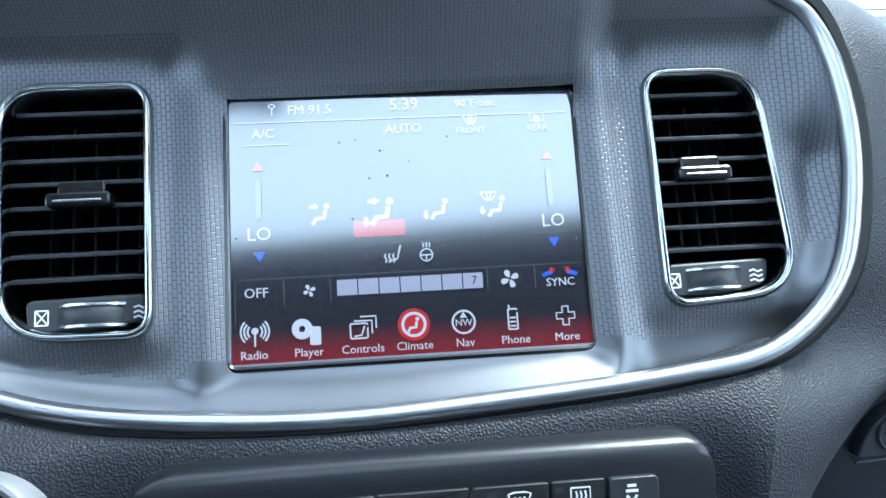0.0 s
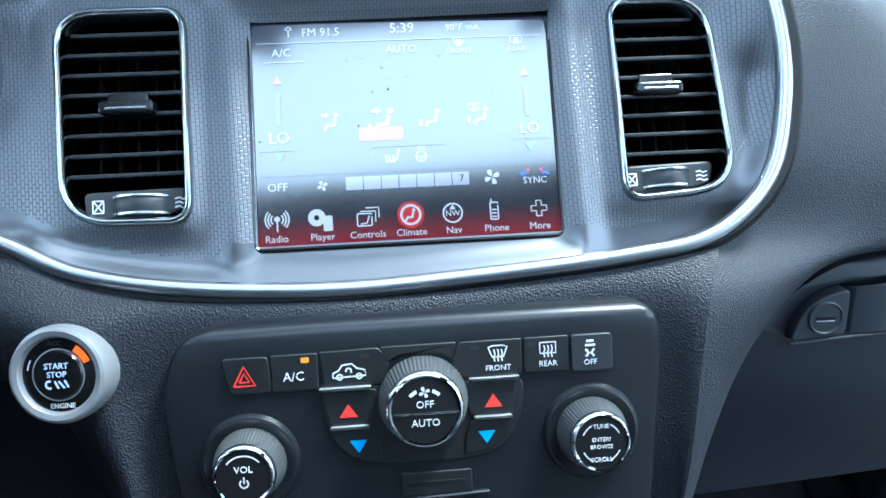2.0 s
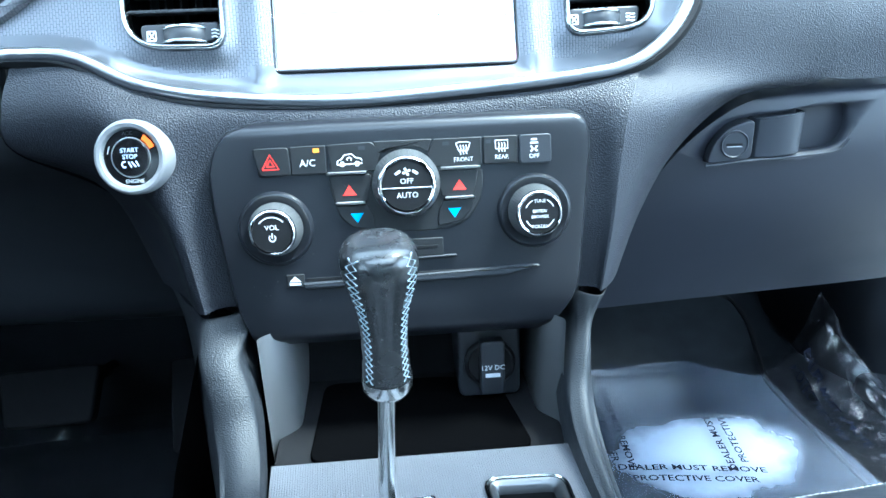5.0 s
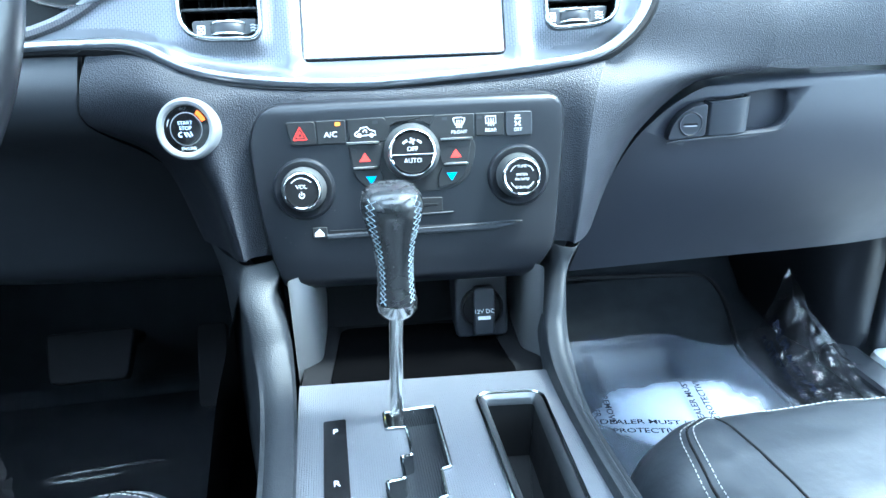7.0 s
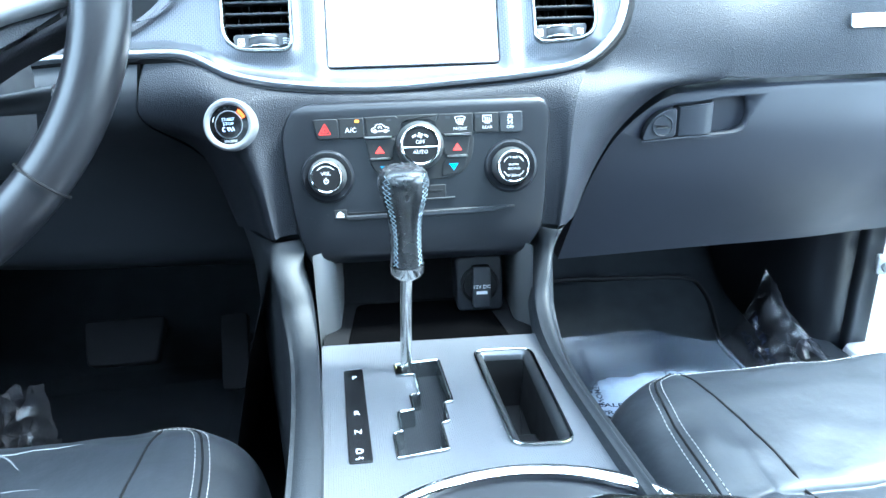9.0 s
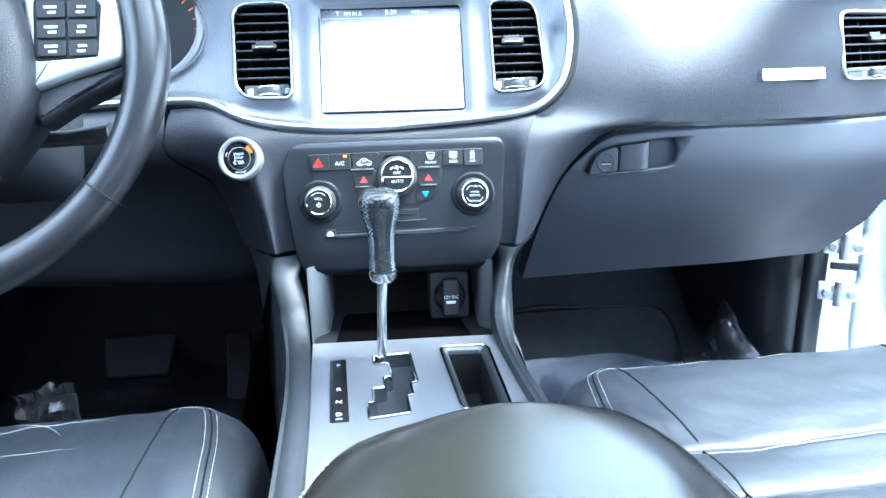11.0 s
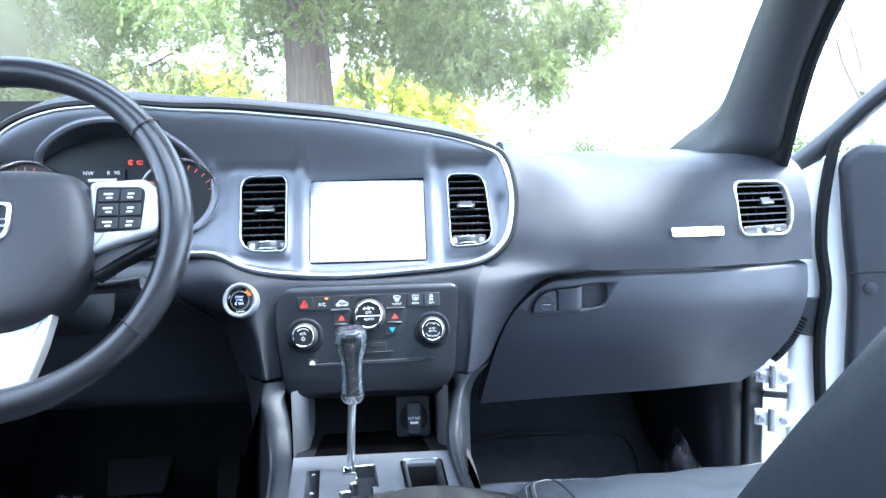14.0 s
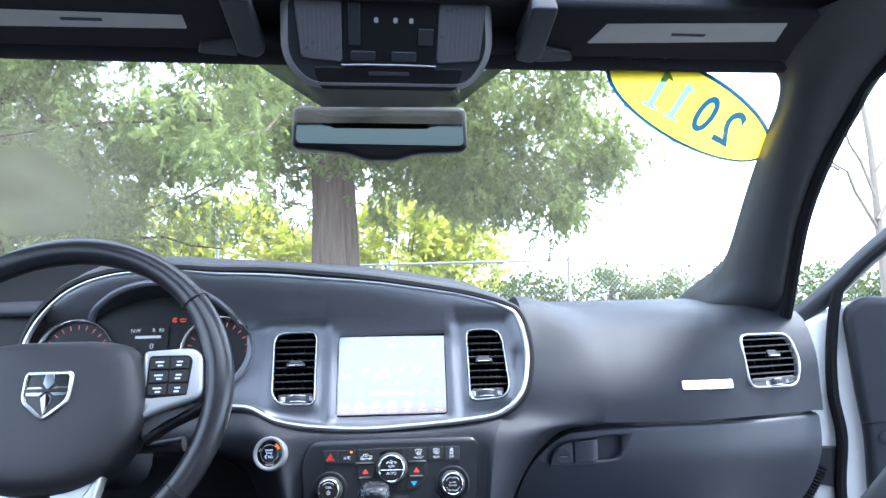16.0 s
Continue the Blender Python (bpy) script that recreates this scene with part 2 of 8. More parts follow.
_tc, _sub, _len, _mr, _mx = _N.new("ShaderNodeTexCoord"), _N.new("ShaderNodeVectorMath"), _N.new("ShaderNodeVectorMath"), _N.new("ShaderNodeMapRange"), _N.new("ShaderNodeMath")
_sub.operation, _len.operation, _mx.operation = "SUBTRACT", "LENGTH", "ADD"
_sub.inputs[1].default_value = (-0.56, 0.36, 1.28)
_mr.inputs["From Min"].default_value, _mr.inputs["From Max"].default_value = 0.06, 0.26
_mr.inputs["To Min"].default_value, _mr.inputs["To Max"].default_value = 0.30, 0.0
_L.new(_tc.outputs["Object"], _sub.inputs[0])
_L.new(_sub.outputs[0], _len.inputs[0])
_L.new(_len.outputs["Value"], _mr.inputs["Value"])
_mix = next(n for n in _N if n.type == "MIX_SHADER")
_L.new(_mix.inputs[0].links[0].from_socket, _mx.inputs[0])
_L.new(_mr.outputs[0], _mx.inputs[1])
_L.new(_mx.outputs[0], _mix.inputs[0])
_pr, _tr, _half = _mix.inputs[2].links[0].from_node, _N.new("ShaderNodeBsdfTranslucent"), _N.new("ShaderNodeMixShader")
_tr.inputs[0].default_value = (0.85, 0.74, 0.60, 1)
_half.inputs[0].default_value = 0.09
_L.new(_pr.outputs[0], _half.inputs[1])
_L.new(_tr.outputs[0], _half.inputs[2])
_L.new(_half.outputs[0], _mix.inputs[2])
M_YEARBLUE = bpy.data.materials.new("blue_vinyl_letters")
M_YEARBLUE.use_nodes = True
_tl = M_YEARBLUE.node_tree.nodes.new("ShaderNodeBsdfTranslucent")
_tl.inputs[0].default_value = (0.10, 0.22, 0.40, 1)
M_YEARBLUE.node_tree.links.new(_tl.outputs[0], M_YEARBLUE.node_tree.nodes["Material Output"].inputs[0])
M_YELLOW = bpy.data.materials.new("yellow_vinyl")
M_YELLOW.use_nodes = True
_ty = M_YELLOW.node_tree.nodes.new("ShaderNodeBsdfTranslucent")
_ty.inputs[0].default_value = (0.52, 0.40, 0.03, 1)
M_YELLOW.node_tree.links.new(_ty.outputs[0], M_YELLOW.node_tree.nodes["Material Output"].inputs[0])


# ---- mesh helpers ----
def finish(bm, mat, name, sharp=38, smooth=True):
    bmesh.ops.remove_doubles(bm, verts=bm.verts, dist=1e-6)
    bmesh.ops.recalc_face_normals(bm, faces=bm.faces)
    me = bpy.data.meshes.new(name)
    bm.to_mesh(me)
    bm.free()
    me.materials.append(mat)
    if smooth:
        me.polygons.foreach_set("use_smooth", [True] * len(me.polygons))
        me.set_sharp_from_angle(angle=radians(sharp))
        for f in me.polygons:
            if len(f.vertices) > 4:
                f.use_smooth = False
    return me


def under(ob, parent):
    ob.parent = parent
    ob.matrix_parent_inverse = parent.matrix_basis.inverted() if parent.parent is None else Matrix()


def part(name, bm, mat, parent=None, label="", sharp=38, smooth=True):
    ob = new(name, finish(bm, mat, name, sharp, smooth))
    if parent is not None:
        under(ob, parent)
    if label:
        tagged(ob, label)
    return ob


def thing(name, at, label, category, group="", kind=""):
    ob = new(name)
    ob.empty_display_size = 0.02
    ob.matrix_basis = Matrix.Translation(at)
    return tagged(ob, label, category, group, kind)


def spline(pts, n=8, closed=False):
    """Catmull-Rom through the points, n steps a span."""
    P = [Vector(p) for p in pts]
    k, out = len(P), []
    for i in range(k if closed else k - 1):
        if closed:
            a, b, c, d = P[i - 1], P[i], P[(i + 1) % k], P[(i + 2) % k]
        else:
            b, c = P[i], P[i + 1]
            a = P[i - 1] if i else b * 2 - c
            d = P[i + 2] if i + 2 < k else c * 2 - b
        for j in range(n):
            t = j / n
            out.append(0.5 * (2 * b + (c - a) * t + (2 * a - 5 * b + 4 * c - d) * t * t + (3 * b - a - 3 * c + d) * t ** 3))
    if not closed:
        out.append(P[-1].copy())
    return out


def grid(bm, rows, wrap=False, closed=False):
    """Quads over rows of points. wrap: rows are rings; closed: last row joins the first."""
    V = [[bm.verts.new(p) for p in r] for r in rows]
    n = len(V[0])
    for i in range(len(V) if closed else len(V) - 1):
        a, b = V[i], V[(i + 1) % len(V)]
        for j in range(n if wrap else n - 1):
            k = (j + 1) % n
            try:
                bm.faces.new((a[j], a[k], b[k], b[j]))
            except ValueError:
                pass
    return V


def fill(bm, verts):
    try:
        return bm.faces.new(verts)
    except ValueError:
        return None


def patch(rows, n=4, m=4):
    """Rows of control points smoothed both ways."""
    R = [spline(r, n) for r in rows]
    C = [spline(c, m) for c in zip(*R)]
    return [list(r) for r in zip(*C)]


def thick(rows, d):
    """A patch with a back, d metres along the vector d."""
    d = Vector(d)
    ring = []
    bm = bmesh.new()
    V = grid(bm, rows)
    B = grid(bm, [[p + d for p in r] for r in rows])
    edge = lambda G: G[0] + [r[-1] for r in G[1:]] + G[-1][-2::-1] + [r[0] for r in G[-2:0:-1]]
    e, f = edge(V), edge(B)
    for i in range(len(e)):
        k = (i + 1) % len(e)
        fill(bm, (e[i], e[k], f[k], f[i]))
    return bm


def rounded(w, h, r, n=5, cx=0.0, cy=0.0):
    """Outline of a rectangle with round corners; r may be four radii from the upper right, counter-clockwise."""
    R = r if isinstance(r, (tuple, list)) else (r,) * 4
    out = []
    for q, (sx, sy) in enumerate(((1, 1), (-1, 1), (-1, -1), (1, -1))):
        rr = R[q]
        for i in range(n + 1):
            a = radians(90 * q + 90 * i / n)
            out.append((cx + sx * (w / 2 - rr) + rr * math.cos(a), cy + sy * (h / 2 - rr) + rr * math.sin(a)))
    return out


def round_poly(pts, radii, n=5):
    """A polygon with each corner rounded."""
    out, k = [], len(pts)
    R = radii if isinstance(radii, (tuple, list)) else (radii,) * k
    for i in range(k):
        a, b, c = Vector(pts[i - 1]), Vector(pts[i]), Vector(pts[(i + 1) % k])
        u, v = (a - b), (c - b)
        r = min(R[i], u.length * 0.49, v.length * 0.49)
        p, q = b + u.normalized() * r, b + v.normalized() * r
        for j in range(n + 1):
            t = j / n
            out.append(tuple(p * (1 - t) ** 2 + b * 2 * t * (1 - t) + q * t * t))
    return out


def inset(outline, d):
    P = [Vector((p[0], p[1])) for p in outline]
    k, out = len(P), []
    area = sum(P[i - 1].x * P[i].y - P[i].x * P[i - 1].y for i in range(k))
    s = 1 if area > 0 else -1
    for i in range(k):
        e1, e2 = P[i] - P[i - 1], P[(i + 1) % k] - P[i]
        e1 = e1.normalized() if e1.length > 1e-9 else e2.normalized()
        e2 = e2.normalized() if e2.length > 1e-9 else e1
        nrm = Vector((-(e1.y + e2.y), e1.x + e2.x))
        nrm = nrm.normalized() if nrm.length > 1e-9 else Vector((-e1.y, e1.x))
        out.append(P[i] + nrm * d * s)
    return out


def slab(outline, z0, z1, bevel, m=Matrix(), bm=None, back=False):
    """An outline pushed out from z0 to z1 with a rounded front edge, at the pose m."""
    bm = bm or bmesh.new()
    steps = [(0, z0)] + [(bevel * (1 - math.cos(a)), z1 - bevel * (1 - math.sin(a))) for a in (0, 0.4, 0.8, 1.2, math.pi / 2)] if bevel else [(0, z0), (0, z1)]
    rows = [[m @ Vector((p[0], p[1], h)) for p in (inset(outline, o) if o else outline)] for o, h in steps]
    V = grid(bm, rows, wrap=True)
    fill(bm, V[-1])
    if back:
        fill(bm, V[0][::-1])
    return bm


def rim(outline, section, m=Matrix(), bm=None):
    """A closed section (inward offset, height) carried round an outline."""
    bm = bm or bmesh.new()
    rows = [[m @ Vector((p[0], p[1], h)) for p in inset(outline, o)] for o, h in section]
    grid(bm, rows, wrap=True, closed=True)
    return bm


def tube(path, r, n=10, closed=False, bm=None, flat=1.0, up=None, caps=True):
    """A round bar along a path; r may be one radius for each point."""
    bm = bm or bmesh.new()
    P = [Vector(p) for p in path]
    k = len(P)
    rows = []
    ref = Vector(up) if up else None
    prev = None
    for i in range(k):
        a, b = (P[i - 1], P[(i + 1) % k]) if closed else (P[max(0, i - 1)], P[min(k - 1, i + 1)])
        t = (b - a).normalized()
        if ref is not None:
            u = (ref - t * ref.dot(t)).normalized()
        elif prev is None:
            w = Vector((0, 0, 1)) if abs(t.z) < 0.9 else Vector((1, 0, 0))
            u = (w - t * w.dot(t)).normalized()
        else:
            u = (prev - t * prev.dot(t)).normalized()
        prev = u
        v = t.cross(u)
        rr = r[i] if isinstance(r, (list, tuple)) else r
        rows.append([P[i] + (u * math.cos(2 * math.pi * j / n) * flat + v * math.sin(2 * math.pi * j / n)) * rr for j in range(n)])
    V = grid(bm, rows, wrap=True, closed=closed)
    if not closed and caps:
        fill(bm, V[0][::-1])
        fill(bm, V[-1])
    return bm


def lathe(profile, n=32, m=Matrix(), bm=None, caps=True):
    """A profile (radius, height) turned round local z."""
    bm = bm or bmesh.new()
    rows = [[m @ Vector((r * math.cos(2 * math.pi * j / n), r * math.sin(2 * math.pi * j / n), h)) for j in range(n)] for r, h in profile]
    V = grid(bm, rows, wrap=True)
    if caps and profile[0][0] > 1e-6:
        fill(bm, V[0][::-1])
    if caps and profile[-1][0] > 1e-6:
        fill(bm, V[-1])
    return bm


def block(x0, x1, y0, y1, z0, z1, b=0.004, m=Matrix(), bm=None):
    """A box with rounded edges all round."""
    bm = bm or bmesh.new()
    o = rounded(x1 - x0, y1 - y0, max(b * 1.5, 1e-4), 3, (x0 + x1) / 2, (y0 + y1) / 2)
    st = [(b, z0), (b * 0.3, z0 + b * 0.3), (0, z0 + b), (0, z1 - b), (b * 0.3, z1 - b * 0.3), (b, z1)]
    V = grid(bm, [[m @ Vector((p[0], p[1], h)) for p in inset(o, d)] for d, h in st], wrap=True)
    fill(bm, V[0][::-1])
    fill(bm, V[-1])
    return bm


def face(x, y, z, lean=0.0, m=Matrix()):
    """A pose whose x runs right, y up the face and z out of it, towards the seats; lean: degrees by which its top leans away."""
    a = radians(lean)
    return m @ Matrix(((1, 0, 0, x), (0, math.sin(a), -math.cos(a), y), (0, math.cos(a), math.sin(a), z), (0, 0, 0, 1)))


FONT_MESHES = {}


def lettering(text, size, m, mat, name="lettering", parent=None, depth=0.0002, width=None, bold=0.0):
    """Printed words, centred at the pose m."""
    key = (text, size, width, depth, bold)
    if key not in FONT_MESHES:
        cu = bpy.data.curves.new("words", "FONT")
        cu.body, cu.size, cu.align_x, cu.align_y, cu.extrude, cu.resolution_u = text, size, "CENTER", "CENTER", depth, 8 if size > 0.05 else 2
        cu.offset = bold
        ob = bpy.data.objects.new("words", cu)
        FONT_MESHES[key] = bpy.data.meshes.new_from_object(ob)
        bpy.data.objects.remove(ob)
    me = FONT_MESHES[key].copy()
    if width:
        xs = [v.co.x for v in me.vertices]
        s = width / max(1e-6, max(xs) - min(xs))
        me.transform(Matrix.Diagonal((s, 1, 1, 1)))
    me.transform(m)
    me.materials.clear()
    me.materials.append(mat)
    ob = new(name, me)
    if parent is not None:
        under(ob, parent)
    return ob


def flat(outline, m, z=0.0, bm=None):
    bm = bm or bmesh.new()
    fill(bm, [bm.verts.new(m @ Vector((p[0], p[1], z))) for p in outline])
    return bm


def disc(r, n=24, cx=0.0, cy=0.0):
    return [(cx + r * math.cos(2 * math.pi * i / n), cy + r * math.sin(2 * math.pi * i / n)) for i in range(n)]


# the dashboard is turned a little towards the driver
S = Matrix.Translation((-0.004, 0, 0)) @ Matrix.Rotation(radians(-4.5), 4, "Z") @ Matrix.Translation((0.004, 0, 0))
sv = lambda p: S @ Vector(p)


# ---- dashboard: the large forms ----
dash = thing("dashboard", (0.0, 0.40, 0.95), "dark grey grained vinyl dashboard with a hooded instrument bay", "dashboard", kind="structure")

# chrome outline of the instrument bay, clockwise from the lower left
RING = [(-0.252, 0.300, 0.920), (-0.214, 0.299, 0.917), (-0.173, 0.293, 0.898), (-0.118, 0.289, 0.8875), (-0.038, 0.287, 0.8826),
        (0.043, 0.288, 0.8856), (0.125, 0.290, 0.8915), (0.175, 0.293, 0.9004), (0.210, 0.304, 0.928), (0.2232, 0.319, 0.9684),
        (0.2244, 0.334, 1.010), (0.2147, 0.348, 1.0477), (0.1937, 0.352, 1.0655), (0.1344, 0.350, 1.0846), (0.0497, 0.343, 1.100),
        (-0.032, 0.335, 1.1116), (-0.112, 0.327, 1.119), (-0.189, 0.320, 1.1256), (-0.266, 0.314, 1.129), (-0.340, 0.310, 1.135),
        (-0.430, 0.310, 1.130), (-0.500, 0.315, 1.105), (-0.550, 0.320, 1.055), (-0.570, 0.315, 0.990), (-0.550, 0.310, 0.940),
        (-0.480, 0.305, 0.918), (-0.400, 0.303, 0.914), (-0.320, 0.302, 0.919)]
ring_path = spline(RING, 8, True)
under_hood = [min(1.0, max(0.0, (p.z - 1.03) / 0.05)) for p in ring_path]
part("chrome_trim", tube([sv(p + Vector((0, 0.001 * k, -0.0015 * k))) for p, k in zip(ring_path, under_hood)], [0.0046 - 0.0010 * k for k in under_hood], 10, True), M_TRIM, dash, "satin chrome outline of the instrument bay")
part("chrome_trim_lip", tube([sv(p + Vector((0, 0.004, 0)) + (p - Vector((-0.15, 0.32, 1.0))).normalized() * 0.0065) for p in ring_path], [0.0060 + 0.0016 * k for k in under_hood], 8, True), M_BLACK, dash)

LEAN_B = 22.8                                    # the bezel leans away by this much
BEZ = face(0.006, 0.3355, 0.9605, LEAN_B, S)     # its middle is the middle of the screen
BEZ_INV = BEZ.inverted()
ring_local = [BEZ_INV @ sv(p) for p in ring_path]
RL = np.array([tuple(p) for p in ring_local])
CLUSTER = (-0.366, 0.046, 0.136, 0.088)          # middle and half axes of the instrument opening


VENT_R = round_poly([(0.1235, 0.0702), (0.1815, 0.0702), (0.1895, -0.0445), (0.1243, -0.0485)][::-1], (0.012, 0.026, 0.024, 0.012), 7)
VENT_L = round_poly([(-0.1915, 0.0725), (-0.1225, 0.0725), (-0.1212, -0.0478), (-0.1875, -0.0462)][::-1], (0.026, 0.012, 0.012, 0.022), 7)
VENT_R_IN, VENT_L_IN = inset(VENT_R, -0.0002), inset(VENT_L, -0.0002)


def in_poly(u, v, poly):
    c, k = False, len(poly)
    for i in range(k):
        a, b = poly[i - 1], poly[i]
        if (a[1] > v) != (b[1] > v) and u < (b[0] - a[0]) * (v - a[1]) / (b[1] - a[1]) + a[0]:
            c = not c
    return c


def smooth(t):
    t = min(1.0, max(0.0, t))
    return t * t * (3 - 2 * t)


def bezel_height(u, v):
    d2 = (RL[:, 0] - u) ** 2 + (RL[:, 1] - v) ** 2
    w = 1.0 / (d2 + 1e-5) ** 1.5
    d, h = math.sqrt(d2.min()), float((RL[:, 2] * w).sum() / w.sum())
    top = smooth((v - 0.02) / 0.05)
    reach = 0.013 + 0.071 * top
    base = 0.0
    au = abs(u)
    if v < 0.088:
        rib = smooth(1 - abs(au - 0.0985) / 0.0115)                  # upright ribs beside the screen
        base += 0.0085 * rib * smooth((0.092 - v) / 0.02) * smooth((v + 0.085) / 0.016)
    sill = smooth((-0.064 - v) / 0.018) * smooth((0.115 - au) / 0.02)
    base = max(base, 0.004 * sill)
    t = smooth(1 - d / reach)
    side = smooth((au - 0.084) / 0.030)                              # raised pad round each vent
    if u > 0:
        t *= 1 - side * smooth((0.102 - v) / 0.026) * smooth((0.202 - u) / 0.012)
    else:
        t *= 1 - side * smooth((0.102 - v) / 0.024) * smooth((v + 0.062) / 0.012)
    pad = smooth((0.2025 - abs(abs(u) - 0.005 - 0.0)) / 0.010) * smooth((abs(u) - 0.1135) / 0.008) * smooth((0.088 - v) / 0.010) * smooth((v + 0.060) / 0.010)
    base += 0.0055 * pad
    return base * (1 - t) + h * t


us, vs = np.arange(-0.585, 0.2301, 0.0024), np.arange(-0.100, 0.190, 0.0024)
SEAM_ROW = int(round((0.0692 - vs[0]) / 0.0024))          # grid row on which the lining meets the bezel


def warp(u, v):
    """Bends the rows so that this one rises over the ribs beside the screen."""
    d = v - vs[SEAM_ROW]
    w = smooth(1 + d / 0.045) if d < 0 else smooth(1 - d / 0.055)
    return v + 0.0235 * smooth((abs(u) - 0.086) / 0.022) * w


bm = bmesh.new()
bm2 = bmesh.new()
bm3 = bmesh.new()
nodes = {}
UU, VV = np.meshgrid(us, vs, indexing="ij")
VV = np.array([[warp(u, v) for v in vs] for u in us])
hit = np.zeros(UU.shape, bool)
for i in range(len(RL)):
    x1, y1, x2, y2 = RL[i - 1][0], RL[i - 1][1], RL[i][0], RL[i][1]
    if abs(y2 - y1) > 1e-9:
        hit ^= ((y1 > VV) != (y2 > VV)) & (UU < (x2 - x1) * (VV - y1) / (y2 - y1) + x1)
inside = hit & (((UU - CLUSTER[0]) / CLUSTER[2]) ** 2 + ((VV - CLUSTER[1]) / CLUSTER[3]) ** 2 > 1.0)
HH = np.array([[bezel_height(us[i], VV[i, j]) for j in range(len(vs))] for i in range(len(us))])
for _ in range(14):                                                   # soften the moulding
    Q_ = np.pad(HH, 1, mode="edge")
    HH = (Q_[:-2, 1:-1] + Q_[2:, 1:-1] + Q_[1:-1, :-2] + Q_[1:-1, 2:] + 2 * HH) / 6


def bezel_vert(b, i, j):
    k = (id(b), i, j)
    if k not in nodes:
        u, v = us[i], warp(us[i], vs[j])
        nodes[k] = b.verts.new(BEZ @ Vector((u, v, HH[i, j])))
    return nodes[k]
for i in range(len(us) - 1):
    for j in range(len(vs) - 1):
        u, v = (us[i] + us[i + 1]) / 2, warp((us[i] + us[i + 1]) / 2, (vs[j] + vs[j + 1]) / 2)
        if abs(u) < 0.0865 and abs(v) < 0.0645 or in_poly(u, v, VENT_R_IN) or in_poly(u, v, VENT_L_IN):
            continue
        if any(inside[i + a, j + b] for a in (0, 1) for b in (0, 1)):
            b = bm2 if j >= SEAM_ROW or u < -0.36 else bm3 if v < -0.02 and (((RL[:, 0] - u) ** 2 + (RL[:, 1] - v) ** 2).min() < 0.0175 ** 2 or v < -0.062 and abs(u) < 0.105) else bm
            fill(b, [bezel_vert(b, i, j), bezel_vert(b, i + 1, j), bezel_vert(b, i + 1, j + 1), bezel_vert(b, i, j + 1)])
part("bezel", bm, M_BEZEL, dash, "silver-grey woven-pattern bezel round screen and vents", sharp=60)
part("bezel_edge", bm3, M_ROLL, dash, "smooth satin edge of the bezel", sharp=60)
part("hood_lining", bm2, M_HOOD, dash, "dark lining under the hood of the bay", sharp=60)
# lip of the instrument opening
part("opening_lip", tube([BEZ @ Vector((u, v, bezel_height(u, v) + 0.001)) for u, v in ((CLUSTER[0] + CLUSTER[2] * math.cos(a), CLUSTER[1] + CLUSTER[3] * math.sin(a)) for a in np.linspace(0, 2 * math.pi, 72, endpoint=False))], 0.0055, 8, True), M_HOOD, dash)

# upper skin: from the windscreen to the chrome outline, and down the passenger's face
def ring_top(x):
    c = [p for p in ring_path if p.z > 1.02]
    a = min(c, key=lambda p: abs(p.x - x))
    b = min((p for p in c if (p.x - x) * (a.x - x) <= 0 and p is not a), key=lambda p: abs(p.x - x), default=a)
    t = 0 if b is a or abs(b.x - a.x) < 1e-6 else (x - a.x) / (b.x - a.x)
    return a.lerp(b, min(1, max(0, t)))


def skin_profile(x):
    cy, cz = 0.80 - 0.36 * x * x, 1.072
    if x < 0.2215:
        r = ring_top(max(x, -0.54))
        up = 0.024 if x < 0.1 else 0.024 - 0.010 * (x - 0.1) / 0.12
        pts = [(cy, cz), (cy - 0.12, cz + 0.012 + 0.4 * max(0, r.z - 1.08)), ((cy + r.y) / 2 + 0.03, r.z + up - 0.004), (r.y + 0.085, r.z + up), (r.y + 0.05, r.z + up + 0.001),
               (r.y + 0.026, r.z + up - 0.003), (r.y + 0.012, r.z + up * 0.6), (r.y + 0.004, r.z + 0.005), (r.y + 0.006, r.z - 0.002)]
    else:
        s = smooth((x - 0.2215) / 0.16)
        e = smooth((x - 0.50) / 0.28)
        k = 0.066 * e
        g = smooth((x - 0.42) / 0.20)                 # steeper towards the end vent
        near = [(cy, cz), (0.64, 1.072), (0.52, 1.076), (0.44, 1.082), (0.395, 1.074), (0.368, 1.052), (0.345, 1.012), (0.331, 0.965), (0.330, 0.895)]
        far = [(cy, cz), (0.60 + k * 0.4, 1.068), (0.53 + k * 0.6, 1.060), (0.475 + k - 0.040 * g, 1.046 + 0.006 * g), (0.430 + k - 0.044 * g, 1.026 + 0.004 * g), (0.396 + k - 0.034 * g, 0.998), (0.364 + k - 0.016 * g, 0.960), (0.344 + k, 0.918), (0.339 + k, 0.872)]
        pts = [(a[0] * (1 - s) + b[0] * s, a[1] * (1 - s) + b[1] * s) for a, b in zip(near, far)]
    return [Vector((x, y, z)) for y, z in pts]


xs = list(np.arange(-0.74, 0.20, 0.02)) + [0.20, 0.208, 0.214, 0.218, 0.2235]
xs_mid = list(np.linspace(0.2235, 0.35, 15))
xs_far = list(np.arange(0.35, 0.575, 0.02)) + list(np.arange(0.575, 0.7505, 0.005)) + [0.757]
profile = lambda x: spline(skin_profile(float(x)), 5)
turn_in = lambda r: r + [r[-1] + Vector((0, 0.006, -0.001)), r[-1] + Vector((0, 0.022, 0.0))]
